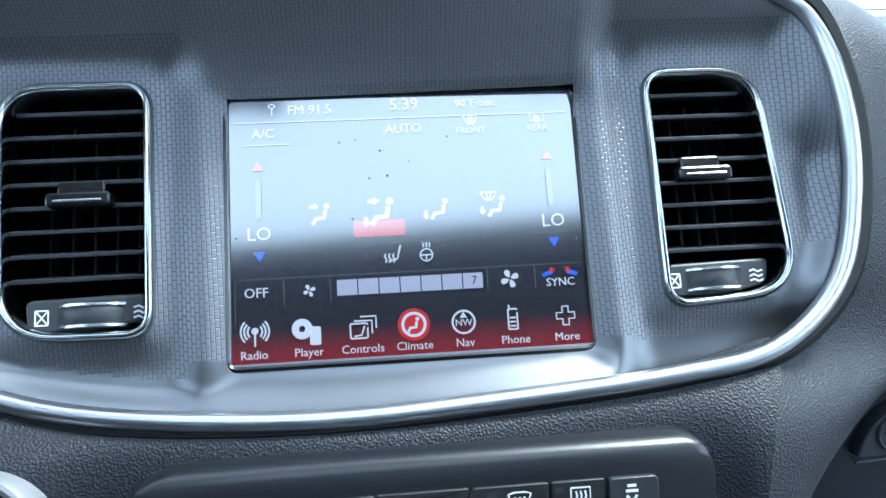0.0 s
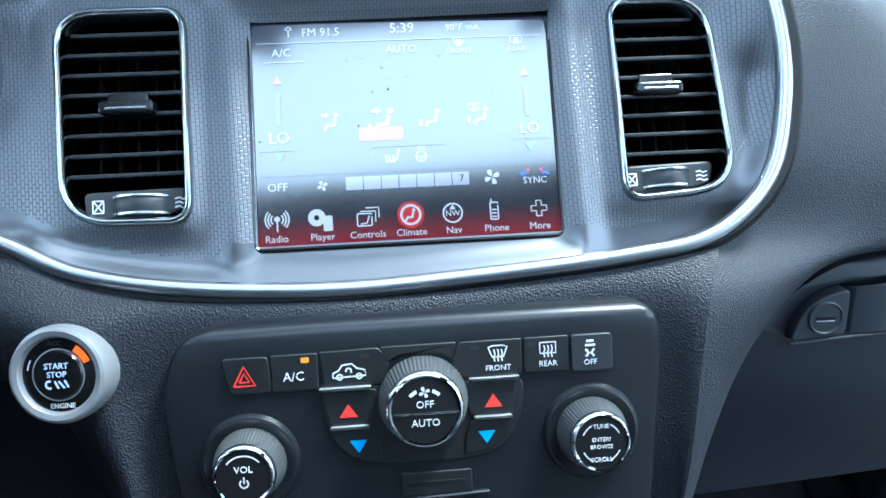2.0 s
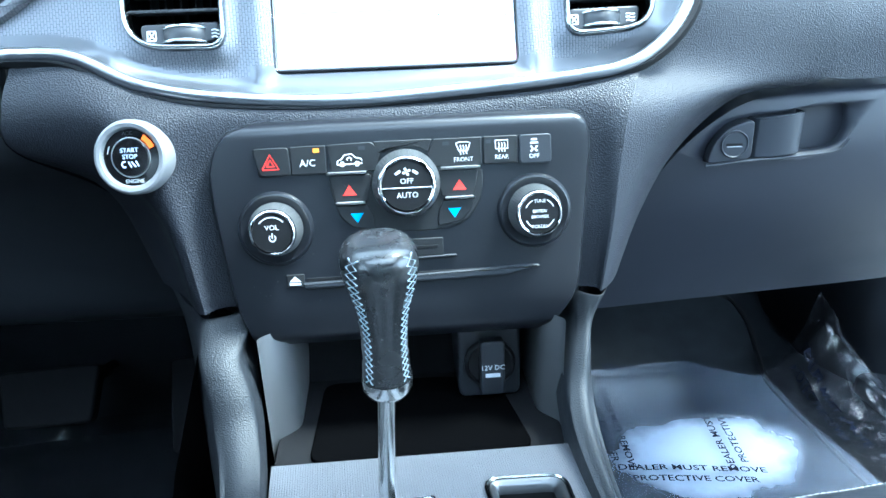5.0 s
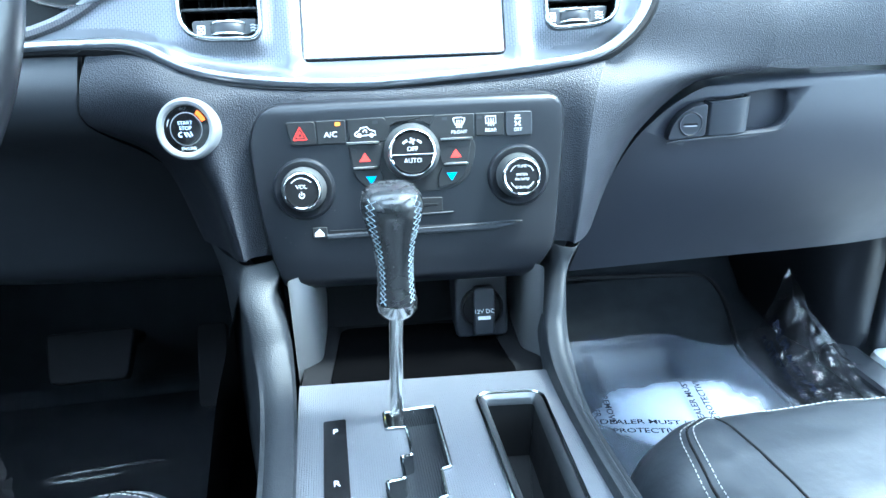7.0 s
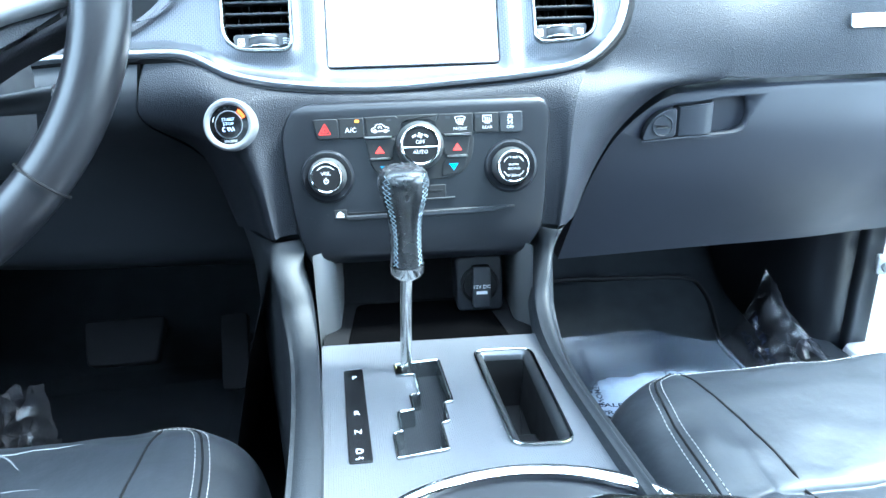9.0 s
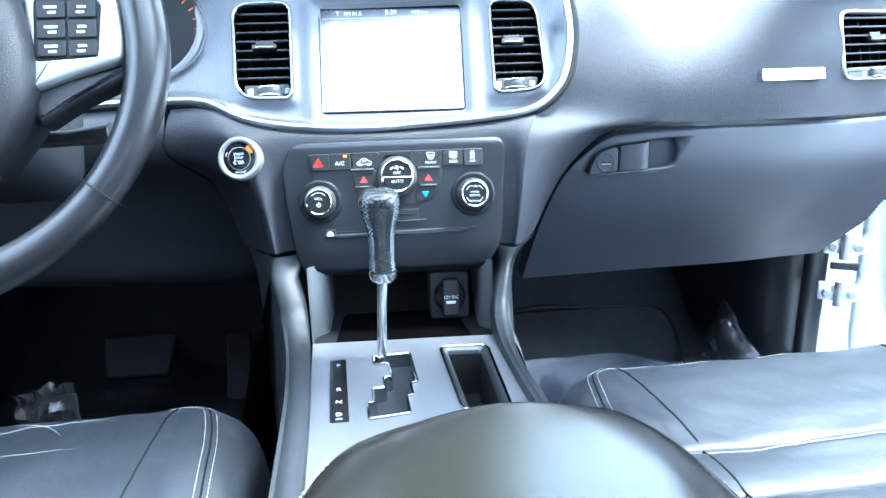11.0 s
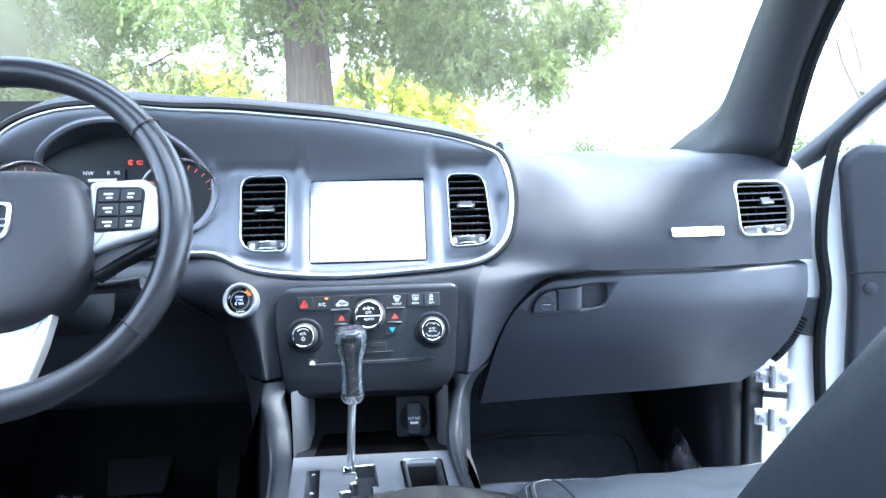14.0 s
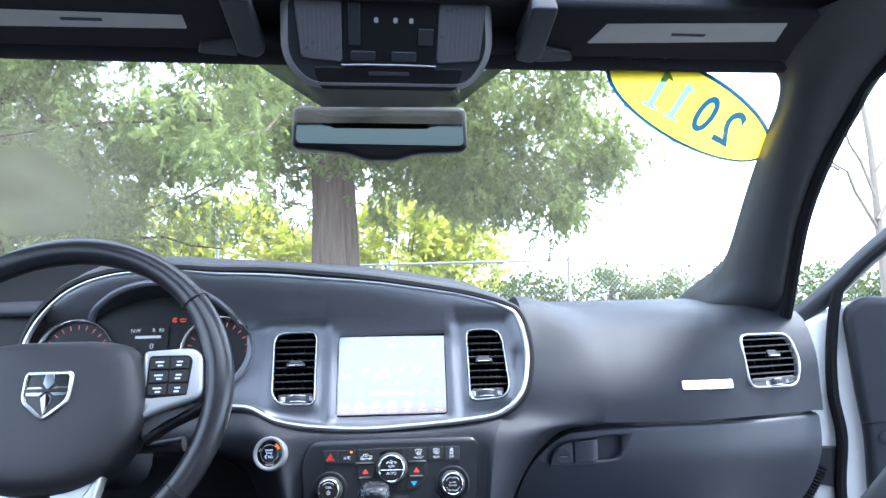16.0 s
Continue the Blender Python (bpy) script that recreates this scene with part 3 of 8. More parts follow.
# beside the chrome outline the pad runs on down to the foot of the controls; inner and outer edge of that flow
FLOW_IN = [(0.2290, 0.337, 1.005), (0.2215, 0.315, 0.942), (0.182, 0.298, 0.899), (0.166, 0.272, 0.872), (0.158, 0.260, 0.833), (0.153, 0.252, 0.790), (0.146, 0.2465, 0.742)]
FLOW_OUT = [(0.285, 0.3480, 0.861), (0.236, 0.345, 0.822), (0.207, 0.342, 0.778), (0.190, 0.338, 0.742)]
SWELL = (0.0, 0.0, -0.004, -0.015, -0.017, -0.016, -0.014)
edge_far = profile(0.35)
outer = [edge_far[30], edge_far[35], edge_far[40]] + [Vector(p) for p in FLOW_OUT]
flow = []
for x in xs_mid:
    c = (x - 0.2235) / 0.1265
    top = profile(x)
    ease = 1 - (1 - c) ** 2
    pts = []
    for i, (a, b, w) in enumerate(zip(FLOW_IN, outer, SWELL)):
        p = Vector(a).lerp(b, c)
        if i < 3:
            p.y = a[1] + (b.y - a[1]) * ease + 16 * c * c * (1 - c) ** 2 * w
        else:
            p.y += 4 * c * (1 - c) * w
        pts.append(p)
    flow.append(spline([top[20], top[25]] + pts, 5)[5:])
back_edge = [flow[-1][15:], [p + Vector((0.003, 0.008, 0)) for p in flow[-1][15:]], [p + Vector((0.003, 0.024, 0)) for p in flow[-1][15:]]]
bm = bmesh.new()
grid(bm, [[sv(p) for p in profile(x)] for x in xs])
grid(bm, [[sv(p) for p in profile(x)[:26]] for x in xs_mid])
grid(bm, [[sv(p) for p in r] for r in flow])
grid(bm, [[sv(p) for p in r] for r in back_edge])
grid(bm, [[sv(p) for p in turn_in(profile(x))] for x in xs_far])
bmesh.ops.remove_doubles(bm, verts=bm.verts, dist=2e-5)
# opening for the end vent
PV = S @ Matrix.Translation((0.6635, 0.3931, 0.9655)) @ Matrix.Rotation(radians(18.2), 4, "Z") @ face(0, 0, 0, 14)
VENT_P = round_poly([(-0.0590, 0.0430), (0.0500, 0.0420), (0.0575, -0.0100), (0.0470, -0.0500), (-0.0610, -0.0470)][::-1], (0.020, 0.020, 0.030, 0.018, 0.020), 6)
PADH = []
PVI = PV.inverted()
for v in bm.verts:
    q = PVI @ v.co
    if abs(q.x) < 0.10 and abs(q.y) < 0.09 and abs(q.z) < 0.05:
        PADH.append(q)


def pad_height(u, v):
    near = sorted(((q.x - u) ** 2 + (q.y - v) ** 2 + 1e-9, q.z) for q in PADH)[:5]
    return sum(z / d for d, z in near) / sum(1 / d for d, z in near)


def inside(outline, u, v):
    hit = False
    for a, b in zip(outline, outline[1:] + outline[:1]):
        if (a[1] > v) != (b[1] > v) and u < a[0] + (b[0] - a[0]) * (v - a[1]) / (b[1] - a[1]):
            hit = not hit
    return hit


vent_rim = [tuple(p[:2]) for p in VENT_P]
gone = {v for v in bm.verts if abs((PVI @ v.co).z) < 0.03 and inside(vent_rim, (PVI @ v.co).x, (PVI @ v.co).y)}
doomed = [f for f in bm.faces if any(v in gone for v in f.verts)]
edge_verts = {v for f in doomed for v in f.verts} - gone
bmesh.ops.delete(bm, geom=doomed, context="FACES")
dense = [(a[0] + (b[0] - a[0]) * t / 8, a[1] + (b[1] - a[1]) * t / 8) for a, b in zip(vent_rim, vent_rim[1:] + vent_rim[:1]) for t in range(8)]
for v in edge_verts:
    if v.is_valid:
        q = PVI @ v.co
        u, w = min(dense, key=lambda p: (p[0] - q.x) ** 2 + (p[1] - q.y) ** 2)
        v.co = PV @ Vector((u, w, pad_height(u, w)))
part("upper_pad", bm, M_DASH, dash, "matt dark grey grained upper pad flowing down beside the controls", sharp=60)

# rounded right end of the pad
end = [sv(p) for p in spline(skin_profile(0.757), 5)]
bm = bmesh.new()
grid(bm, [end, [p + Vector((0.006, 0.02, -0.002)) for p in end], [p + Vector((0.002, 0.06, -0.004)) for p in end]])
part("pad_end", bm, M_DASH, dash)

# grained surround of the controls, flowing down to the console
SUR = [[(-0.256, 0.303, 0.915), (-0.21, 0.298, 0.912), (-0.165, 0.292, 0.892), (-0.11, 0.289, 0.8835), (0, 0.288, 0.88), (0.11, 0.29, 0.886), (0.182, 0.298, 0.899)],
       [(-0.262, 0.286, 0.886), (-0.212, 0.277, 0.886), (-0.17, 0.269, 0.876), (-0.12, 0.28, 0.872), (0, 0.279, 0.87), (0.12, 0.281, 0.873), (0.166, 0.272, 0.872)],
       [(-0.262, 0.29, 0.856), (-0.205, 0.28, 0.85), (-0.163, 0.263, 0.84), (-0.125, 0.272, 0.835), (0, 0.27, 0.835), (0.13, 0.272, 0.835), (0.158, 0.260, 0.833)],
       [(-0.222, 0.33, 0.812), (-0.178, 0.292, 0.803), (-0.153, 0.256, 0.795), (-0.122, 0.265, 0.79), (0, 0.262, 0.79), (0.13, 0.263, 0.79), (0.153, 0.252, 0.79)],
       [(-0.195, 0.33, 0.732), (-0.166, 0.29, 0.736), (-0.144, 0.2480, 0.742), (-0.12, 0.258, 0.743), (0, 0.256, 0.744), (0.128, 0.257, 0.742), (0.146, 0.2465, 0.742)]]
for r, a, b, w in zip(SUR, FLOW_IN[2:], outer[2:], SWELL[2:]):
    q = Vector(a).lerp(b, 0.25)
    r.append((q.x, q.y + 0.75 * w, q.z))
part("control_surround", thick([[sv(p) for p in r[:-6]] for r in patch(SUR, 6, 6)], (0, 0.012, 0)), M_SUR, dash, "coarse-grained vinyl surround of the controls, shade put into its colour")

# lower dash on the driver's side
KNEE = [[(-0.75, 0.33, 0.905), (-0.55, 0.310, 0.905), (-0.40, 0.304, 0.908), (-0.264, 0.304, 0.914)],
        [(-0.75, 0.31, 0.885), (-0.55, 0.288, 0.884), (-0.40, 0.286, 0.884), (-0.264, 0.288, 0.886)],
        [(-0.75, 0.32, 0.852), (-0.55, 0.296, 0.852), (-0.40, 0.294, 0.852), (-0.264, 0.292, 0.855)],
        [(-0.75, 0.37, 0.812), (-0.55, 0.350, 0.812), (-0.40, 0.345, 0.808), (-0.224, 0.335, 0.81)],
        [(-0.75, 0.41, 0.735), (-0.55, 0.395, 0.735), (-0.40, 0.390, 0.73), (-0.19, 0.385, 0.73)],
        [(-0.75, 0.45, 0.655), (-0.55, 0.44, 0.655), (-0.40, 0.435, 0.65), (-0.17, 0.43, 0.65)],
        [(-0.75, 0.60, 0.625), (-0.55, 0.59, 0.625), (-0.40, 0.59, 0.62), (-0.17, 0.56, 0.62)]]
part("knee_panel", thick([[sv(p) for p in r] for r in patch(KNEE, 5, 5)], (0, 0.012, 0)), M_SMOOTH, dash, "smooth black panel under the wheel")

# glove box
glove = thing("glove_box", (0.50, 0.38, 0.70), "closed dark grey plastic glove box with a recessed latch", "glove box")
GLV = [[(0.345, 0.356, 0.8630), (0.45, 0.349, 0.8650), (0.6, 0.365, 0.8650), (0.7, 0.392, 0.8650), (0.752, 0.417, 0.8650)],
       [(0.288, 0.352, 0.8515), (0.43, 0.344, 0.8545), (0.6, 0.360, 0.8545), (0.7, 0.388, 0.8545), (0.755, 0.413, 0.8545)],
       [(0.238, 0.350, 0.815), (0.4, 0.340, 0.81), (0.58, 0.352, 0.805), (0.69, 0.379, 0.803), (0.750, 0.406, 0.80)],
       [(0.210, 0.357, 0.765), (0.37, 0.352, 0.752), (0.55, 0.363, 0.742), (0.65, 0.391, 0.74), (0.729, 0.412, 0.74)],
       [(0.191, 0.373, 0.7), (0.35, 0.378, 0.694), (0.52, 0.389, 0.69), (0.61, 0.411, 0.688), (0.692, 0.426, 0.688)],
       [(0.181, 0.392, 0.648), (0.34, 0.398, 0.652), (0.5, 0.412, 0.652), (0.59, 0.428, 0.652), (0.652, 0.438, 0.652)]]
glove_rows = [[sv(p) for p in r] for r in patch(GLV, 6, 6)]
glove_door = thick(glove_rows, (0, 0.03, 0.004))

# ---- centre console ----
console = thing("centre_console", (0.018, 0.05, 0.34), "black and silver centre console with selector and cup holders", "console", kind="structure")
PLATE = lambda x, y: Vector((x, y, 0.653 + 0.06 * (0.13 - y)))
PL = Matrix(((1, 0, 0, 0.018), (0, 0.9982, 0.0599, 0.08), (0, -0.0599, 0.9982, 0.656), (0, 0, 0, 1)))   # local x right, y ahead, z out of the plate


def rail(side):
    """Side of the console: an upright strip under the controls that turns into a long arm beside the plate."""
    s = 1 if side > 0 else -1
    if s > 0:
        top = [(0.116, 0.300), (0.122, 0.264), (0.129, 0.2555), (0.1385, 0.2475), (0.147, 0.2470), (0.157, 0.266), (0.172, 0.295), (0.188, 0.338)]
        inn, out = (0.146, 0.138, 0.130, 0.124, 0.120, 0.118, 0.118), (0.163, 0.157, 0.152, 0.145, 0.135, 0.132, 0.132)
    else:
        top = [(-0.100, 0.300), (-0.106, 0.266), (-0.113, 0.2575), (-0.128, 0.2495), (-0.143, 0.2485), (-0.153, 0.266), (-0.168, 0.292), (-0.190, 0.332)]
        inn, out = (-0.097, -0.092, -0.088, -0.085, -0.082, -0.080, -0.080), (-0.130, -0.125, -0.120, -0.113, -0.108, -0.105, -0.105)
    yy = (0.230, 0.214, 0.198, 0.160, 0.090, -0.02, -0.30)
    zz = (0.720, 0.702, 0.682, 0.668, 0.665, 0.672, 0.690)
    drop = (0.0, 0.0, -0.0005, -0.001, -0.001, 0.0, -0.003, -0.008) if s > 0 else (0.0, 0.0, -0.0005, -0.001, -0.002, -0.004, -0.008, -0.010)
    rows = [[sv((x, y, 0.7400 + d)) for (x, y), d in zip(top, drop)]]
    rows.append([p + Vector((-0.0006 * s, -0.0012, -0.002)) for p in rows[0]])
    for i in range(7):
        a, b, y, z = inn[i], out[i], yy[i], zz[i]
        up = max(0, 3 - i) / 3                       # upright at the top, lying further back
        dy = 0.035 * up + (0.006 if i == 3 else 0.0)
        rows.append([Vector((a - s * 0.002 * up, y + dy + 0.03 * up, z - 0.035 + 0.03 * up)), Vector((a, y + dy * 0.35 + 0.002, z - 0.004 + 0.003 * up)), Vector((a + s * 0.004, y + 0.002 * up, z)), Vector(((a + b) / 2, y - 0.002, z + 0.002 * (1 - up))),
                     Vector((b - s * 0.005, y + 0.002, z - 0.002)), Vector((b, y + dy * 0.4 + 0.006, z - 0.010 + 0.006 * up)), Vector((b + s * (0.006 + 0.006 * up), y + dy + 0.03 * up, z - 0.10 + 0.085 * up)), Vector((b + s * (0.012 + 0.012 * up), y + dy + 0.07 * up, 0.36 + (z - 0.40) * up))])
    fine = [list(r) for r in zip(*[spline(c, 5) for c in zip(*rows)])]
    return [spline(r, 3) for r in fine]


for s in (1, -1):
    bm = bmesh.new()
    grid(bm, rail(s))
    part("side_rail", bm, M_RAIL, console, "grained black side rail")

# silver plate with real openings: gate and tray
GATE = [(-0.0174, 0.1425), (0.0228, 0.1440), (0.0230, 0.0660), (0.0158, 0.0645), (0.0155, 0.0365), (0.0093, 0.0350), (0.0090, -0.0010), (-0.0281, -0.0050),
        (-0.0284, 0.0280), (-0.0215, 0.0300), (-0.0220, 0.0585), (-0.0096, 0.0600), (-0.0098, 0.0835), (-0.0018, 0.0850), (-0.0020, 0.1195), (-0.0174, 0.1200)]
TRAY = [(0.0575, 0.1545), (0.1105, 0.1485), (0.1000, -0.0110), (0.0555, -0.0060)]
loc = lambda x, y: (x - 0.018, (y - 0.08) / 0.9982)
gate_out = round_poly([loc(*p) for p in GATE][::-1], 0.002, 2)
tray_out = round_poly([loc(*p) for p in TRAY][::-1], 0.012, 5)
plate_out = [loc(-0.0835, 0.200), loc(0.1275, 0.182), loc(0.119, -0.14), loc(-0.079, -0.14)][::-1]
bm = bmesh.new()
loops = []
for o in (plate_out, gate_out, tray_out):
    vsl = [bm.verts.new(PL @ Vector((p[0], p[1], 0))) for p in o]
    loops.append([bm.edges.new((vsl[i - 1], vsl[i])) for i in range(len(vsl))])
bmesh.ops.triangle_fill(bm, edges=[e for l in loops for e in l], use_beauty=True)
part("plate", bm, M_PLATE, console, "silver woven-pattern selector plate", smooth=False)

# ---- shell of the car ----
shell = thing("car_body", (0.018, 0.0, 0.30), "white car body around the cabin", "car body", kind="structure")
CX = 0.018
part("floor", block(CX - 0.80, CX + 0.80, -1.7, 0.75, 0.26, 0.335, 0.01), M_CARPET, shell, "black carpeted floor")
bm = bmesh.new()
grid(bm, [[Vector((CX - 0.80, y, z)), Vector((CX + 0.80, y, z))] for y, z in ((0.70, 0.33), (0.80, 0.37), (0.93, 0.52), (0.95, 0.70), (0.95, 1.02))])
part("firewall", bm, M_CARPET, shell)
part("cowl", block(CX - 0.82, CX + 0.82, 0.66, 1.0, 0.985, 1.035, 0.008), M_BLACK, shell, "black plastic cowl under the windscreen")


# ---- screen ----
screen = thing("touch_screen", BEZ.translation, "lit touch screen showing the climate page, glossy and dusty", "screen")


def display_glass():
    """Dark glass over a lit page that turns from slate to red at the foot."""
    m = bpy.data.materials.new("display_glass")
    m.use_nodes = True
    N, L = m.node_tree.nodes, m.node_tree.links
    p = N["Principled BSDF"]
    tc, sep, mr, ramp = N.new("ShaderNodeTexCoord"), N.new("ShaderNodeSeparateXYZ"), N.new("ShaderNodeMapRange"), N.new("ShaderNodeValToRGB")
    L.new(tc.outputs["Object"], sep.inputs[0])
    L.new(sep.outputs["Z"], mr.inputs["Value"])
    mr.inputs["From Min"].default_value, mr.inputs["From Max"].default_value = 0.900, 1.021
    L.new(mr.outputs[0], ramp.inputs[0])
    e = ramp.color_ramp.elements
    e[0].position, e[0].color = 0.0, (0.45, 0.006, 0.012, 1)
    e[1].position, e[1].color = 1.0, (0.05, 0.055, 0.10, 1)
    for pos, col in ((0.05, (0.30, 0.006, 0.012, 1)), (0.13, (0.012, 0.010, 0.018, 1)), (0.30, (0.008, 0.011, 0.022, 1)), (0.6, (0.02, 0.023, 0.045, 1))):
        k = e.new(pos)
        k.color = col
    L.new(ramp.outputs[0], p.inputs["Emission Color"])
    p.inputs["Emission Strength"].default_value = 0.11
    p.inputs["Base Color"].default_value = (0.012, 0.012, 0.016, 1)
    p.inputs["Roughness"].default_value = 0.16
    p.inputs["IOR"].default_value = 2.7
    sm, nz = N.new("ShaderNodeMapRange"), N.new("ShaderNodeTexNoise")
    nz.inputs["Scale"].default_value = 14
    L.new(tc.outputs["Object"], nz.inputs["Vector"])
    sm.inputs["To Min"].default_value, sm.inputs["To Max"].default_value = 0.09, 0.14
    L.new(nz.outputs["Fac"], sm.inputs["Value"])
    L.new(sm.outputs[0], p.inputs["Roughness"])
    return m


M_DISPLAY = display_glass()
lit_ = lambda n, c, e: glow(n, c, e, ior=2.7, rough=0.11)
U_WHITE, U_RED, U_BLUE, U_GREY = lit_("lit_white", (0.85, 0.87, 1.0), 0.17), lit_("lit_red", (1.0, 0.04, 0.05), 0.11), lit_("lit_blue", (0.05, 0.16, 1.0), 0.20), lit_("lit_grey", (0.4, 0.42, 0.55), 0.05)
U_LILAC = lit_("lit_lilac", (0.62, 0.62, 0.85), 0.15)
part("glass", slab(rounded(0.1735, 0.131, 0.004), -0.006, 0.0, 0.0006, BEZ), M_DISPLAY, screen, "dark glass lit slate and red")
part("surround", rim(rounded(0.1765, 0.1335, 0.005), [(-0.001, -0.006), (-0.001, 0.0014), (0.0006, 0.002), (0.0017, 0.0012), (0.0017, -0.006)], BEZ), M_GLOSS, screen)


def strokes(lines, w, m, z=0.0, bm=None):
    """Flat lines of width w along 2-D paths."""
    bm = bm or bmesh.new()
    for pts in lines:
        P = [Vector((p[0], p[1])) for p in pts]
        L, R = [], []
        for i, p in enumerate(P):
            t = (P[min(i + 1, len(P) - 1)] - P[max(i - 1, 0)]).normalized()
            n = Vector((-t.y, t.x)) * w / 2
            L.append(bm.verts.new(m @ Vector((*(p + n), z))))
            R.append(bm.verts.new(m @ Vector((*(p - n), z))))
        for i in range(len(P) - 1):
            fill(bm, (L[i], R[i], R[i + 1], L[i + 1]))
    return bm


def arc(cx, cy, r, a0, a1, n=10):
    return [(cx + r * math.cos(radians(a0 + (a1 - a0) * i / n)), cy + r * math.sin(radians(a0 + (a1 - a0) * i / n))) for i in range(n + 1)]


def shape(polys, m, z=0.0, bm=None):
    bm = bm or bmesh.new()
    for p in polys:
        flat(p, m, z, bm)
    return bm


def sitter(cx, cy, k, m, z, bm=None):
    """The seated pictogram of the air flow keys."""
    bm = strokes([[(cx + 0.0030 * k, cy + 0.0030 * k), (cx + 0.0020 * k, cy - 0.0030 * k), (cx - 0.0040 * k, cy - 0.0034 * k), (cx - 0.0066 * k, cy - 0.0078 * k)]], 0.0030 * k, m, z, bm)
    return shape([disc(0.0022 * k, 12, cx + 0.0040 * k, cy + 0.0058 * k)], m, z, bm)


def arrow(cx, cy, k, a, m, z, bm):
    c, s = math.cos(radians(a)), math.sin(radians(a))
    pts = [(-0.0028, -0.0010), (0.0, -0.0010), (0.0, -0.0022), (0.0030, 0.0), (0.0, 0.0022), (0.0, 0.0010), (-0.0028, 0.0010)]
    return shape([[(cx + k * (x * c - y * s), cy + k * (x * s + y * c)) for x, y in pts]], m, z, bm)


def fan(cx, cy, k, m, z, bm=None):
    bm = bm or bmesh.new()
    for a in (20, 110, 200, 290):
        c, s = math.cos(radians(a)), math.sin(radians(a))
        shape([[(cx + k * (x * c - y * s), cy + k * (x * s + y * c)) for x, y in ((0.0004, 0), (0.002, 0.0014), (0.0042, 0.0016), (0.0050, 0.0002), (0.0040, -0.0014), (0.002, -0.0010))]], m, z, bm)
    return bm


def ui(name, bm, mat=U_WHITE):
    return part(name, bm, mat, screen, smooth=False)


UZ = 0.0005
word = lambda s, u, v, size, mat=U_WHITE: lettering(s, size, BEZ @ Matrix.Translation((u, v, UZ)), mat, "lettering", screen)
word("FM 91.5", -0.046, 0.0592, 0.0068)
word("5:39", 0.001, 0.0602, 0.0085)
word("90°F out.", 0.037, 0.0598, 0.0056)
word("A/C", -0.069, 0.0475, 0.0066)
word("AUTO", 0.0, 0.0475, 0.0066)
word("FRONT", 0.034, 0.0455, 0.0046)
word("REAR", 0.068, 0.0455, 0.0046)
word("LO", -0.072, -0.0027, 0.0092)
word("LO", 0.072, -0.0027, 0.0092)
word("OFF", -0.074, -0.031, 0.0066)
word("SYNC", 0.073, -0.0335, 0.0056)
word("7", 0.0305, -0.0304, 0.0056, M_BLACK)
for s, u in (("Radio", -0.0755), ("Player", -0.050), ("Controls", -0.0247), ("Climate", 0.0), ("Nav", 0.0242), ("Phone", 0.0488), ("More", 0.074)):
    word(s, u, -0.0602, 0.0056)
ui("signal_icon", strokes([[(-0.0645, 0.057), (-0.0645, 0.061)], arc(-0.0645, 0.061, 0.0018, 20, 160), [(-0.0665, 0.0618), (-0.0645, 0.0605), (-0.0625, 0.0618)]], 0.0006, BEZ, UZ))
ui("rule", strokes([[(-0.083, 0.0535), (0.083, 0.0535)], [(-0.079, 0.042), (-0.056, 0.042)]], 0.0005, BEZ, UZ), U_LILAC)
ui("rule", strokes([[(-0.084, -0.046), (-0.084, -0.0255), (-0.082, -0.0243), (0.083, -0.0243), (0.084, -0.0255)], [(-0.061, -0.0243), (-0.061, -0.0375)], [(-0.039, -0.0243), (-0.039, -0.0375)], [(0.037, -0.0243), (0.037, -0.036)], [(0.0605, -0.0243), (0.0605, -0.036)],
             [(-0.021, -0.019), (-0.021, -0.0115), (-0.019, -0.0098), (0.021, -0.0098)], [(-0.083, -0.018), (-0.083, -0.0098), (-0.062, -0.0098)], [(0.0615, -0.018), (0.0615, -0.0085), (0.083, -0.0085)]], 0.00045, BEZ, UZ), U_GREY)
ui("front_icon", strokes([[(0.0305, 0.0535), (0.0375, 0.0535), (0.0362, 0.0495), (0.0318, 0.0495), (0.0305, 0.0535)], [(0.033, 0.0528), (0.0328, 0.0482)], [(0.034, 0.0528), (0.034, 0.0482)], [(0.035, 0.0528), (0.0352, 0.0482)]], 0.0007, BEZ, UZ))
ui("rear_icon", strokes([[(0.0645, 0.0535), (0.0715, 0.0535), (0.0715, 0.0495), (0.0645, 0.0495), (0.0645, 0.0535)], [(0.067, 0.0525), (0.067, 0.0482)], [(0.068, 0.0525), (0.068, 0.0482)], [(0.069, 0.0525), (0.069, 0.0482)]], 0.0007, BEZ, UZ))
for u in (-0.072, 0.0715):
    ui("down_mark", shape([[(u - 0.0028, -0.0112), (u + 0.0028, -0.0112), (u, -0.0160)]], BEZ, UZ), U_BLUE)
    ui("up_mark", shape([[(u - 0.0028, 0.029), (u + 0.0028, 0.029), (u, 0.034)]], BEZ, UZ), U_RED)
    ui("slider", strokes([[(u, 0.005), (u, 0.024)]], 0.0028, BEZ, UZ), U_GREY)
bm = sitter(-0.042, 0.006, 0.66, BEZ, UZ)
ui("face_icon", arrow(-0.0455, 0.0098, 0.8, 0, BEZ, UZ, bm))
bm = bmesh.new()
ui("picked_key", shape([rounded(0.0252, 0.0080, 0.001, 3, -0.0142, -0.0022)], BEZ, UZ * 0.6), U_RED)
bm = sitter(-0.012, 0.006, 0.86, BEZ, UZ)
ui("face_and_feet_icon", arrow(-0.0205, 0.001, 0.9, -90, BEZ, UZ, arrow(-0.0165, 0.0112, 1.0, 0, BEZ, UZ, bm)))
bm = sitter(0.016, 0.006, 0.66, BEZ, UZ)
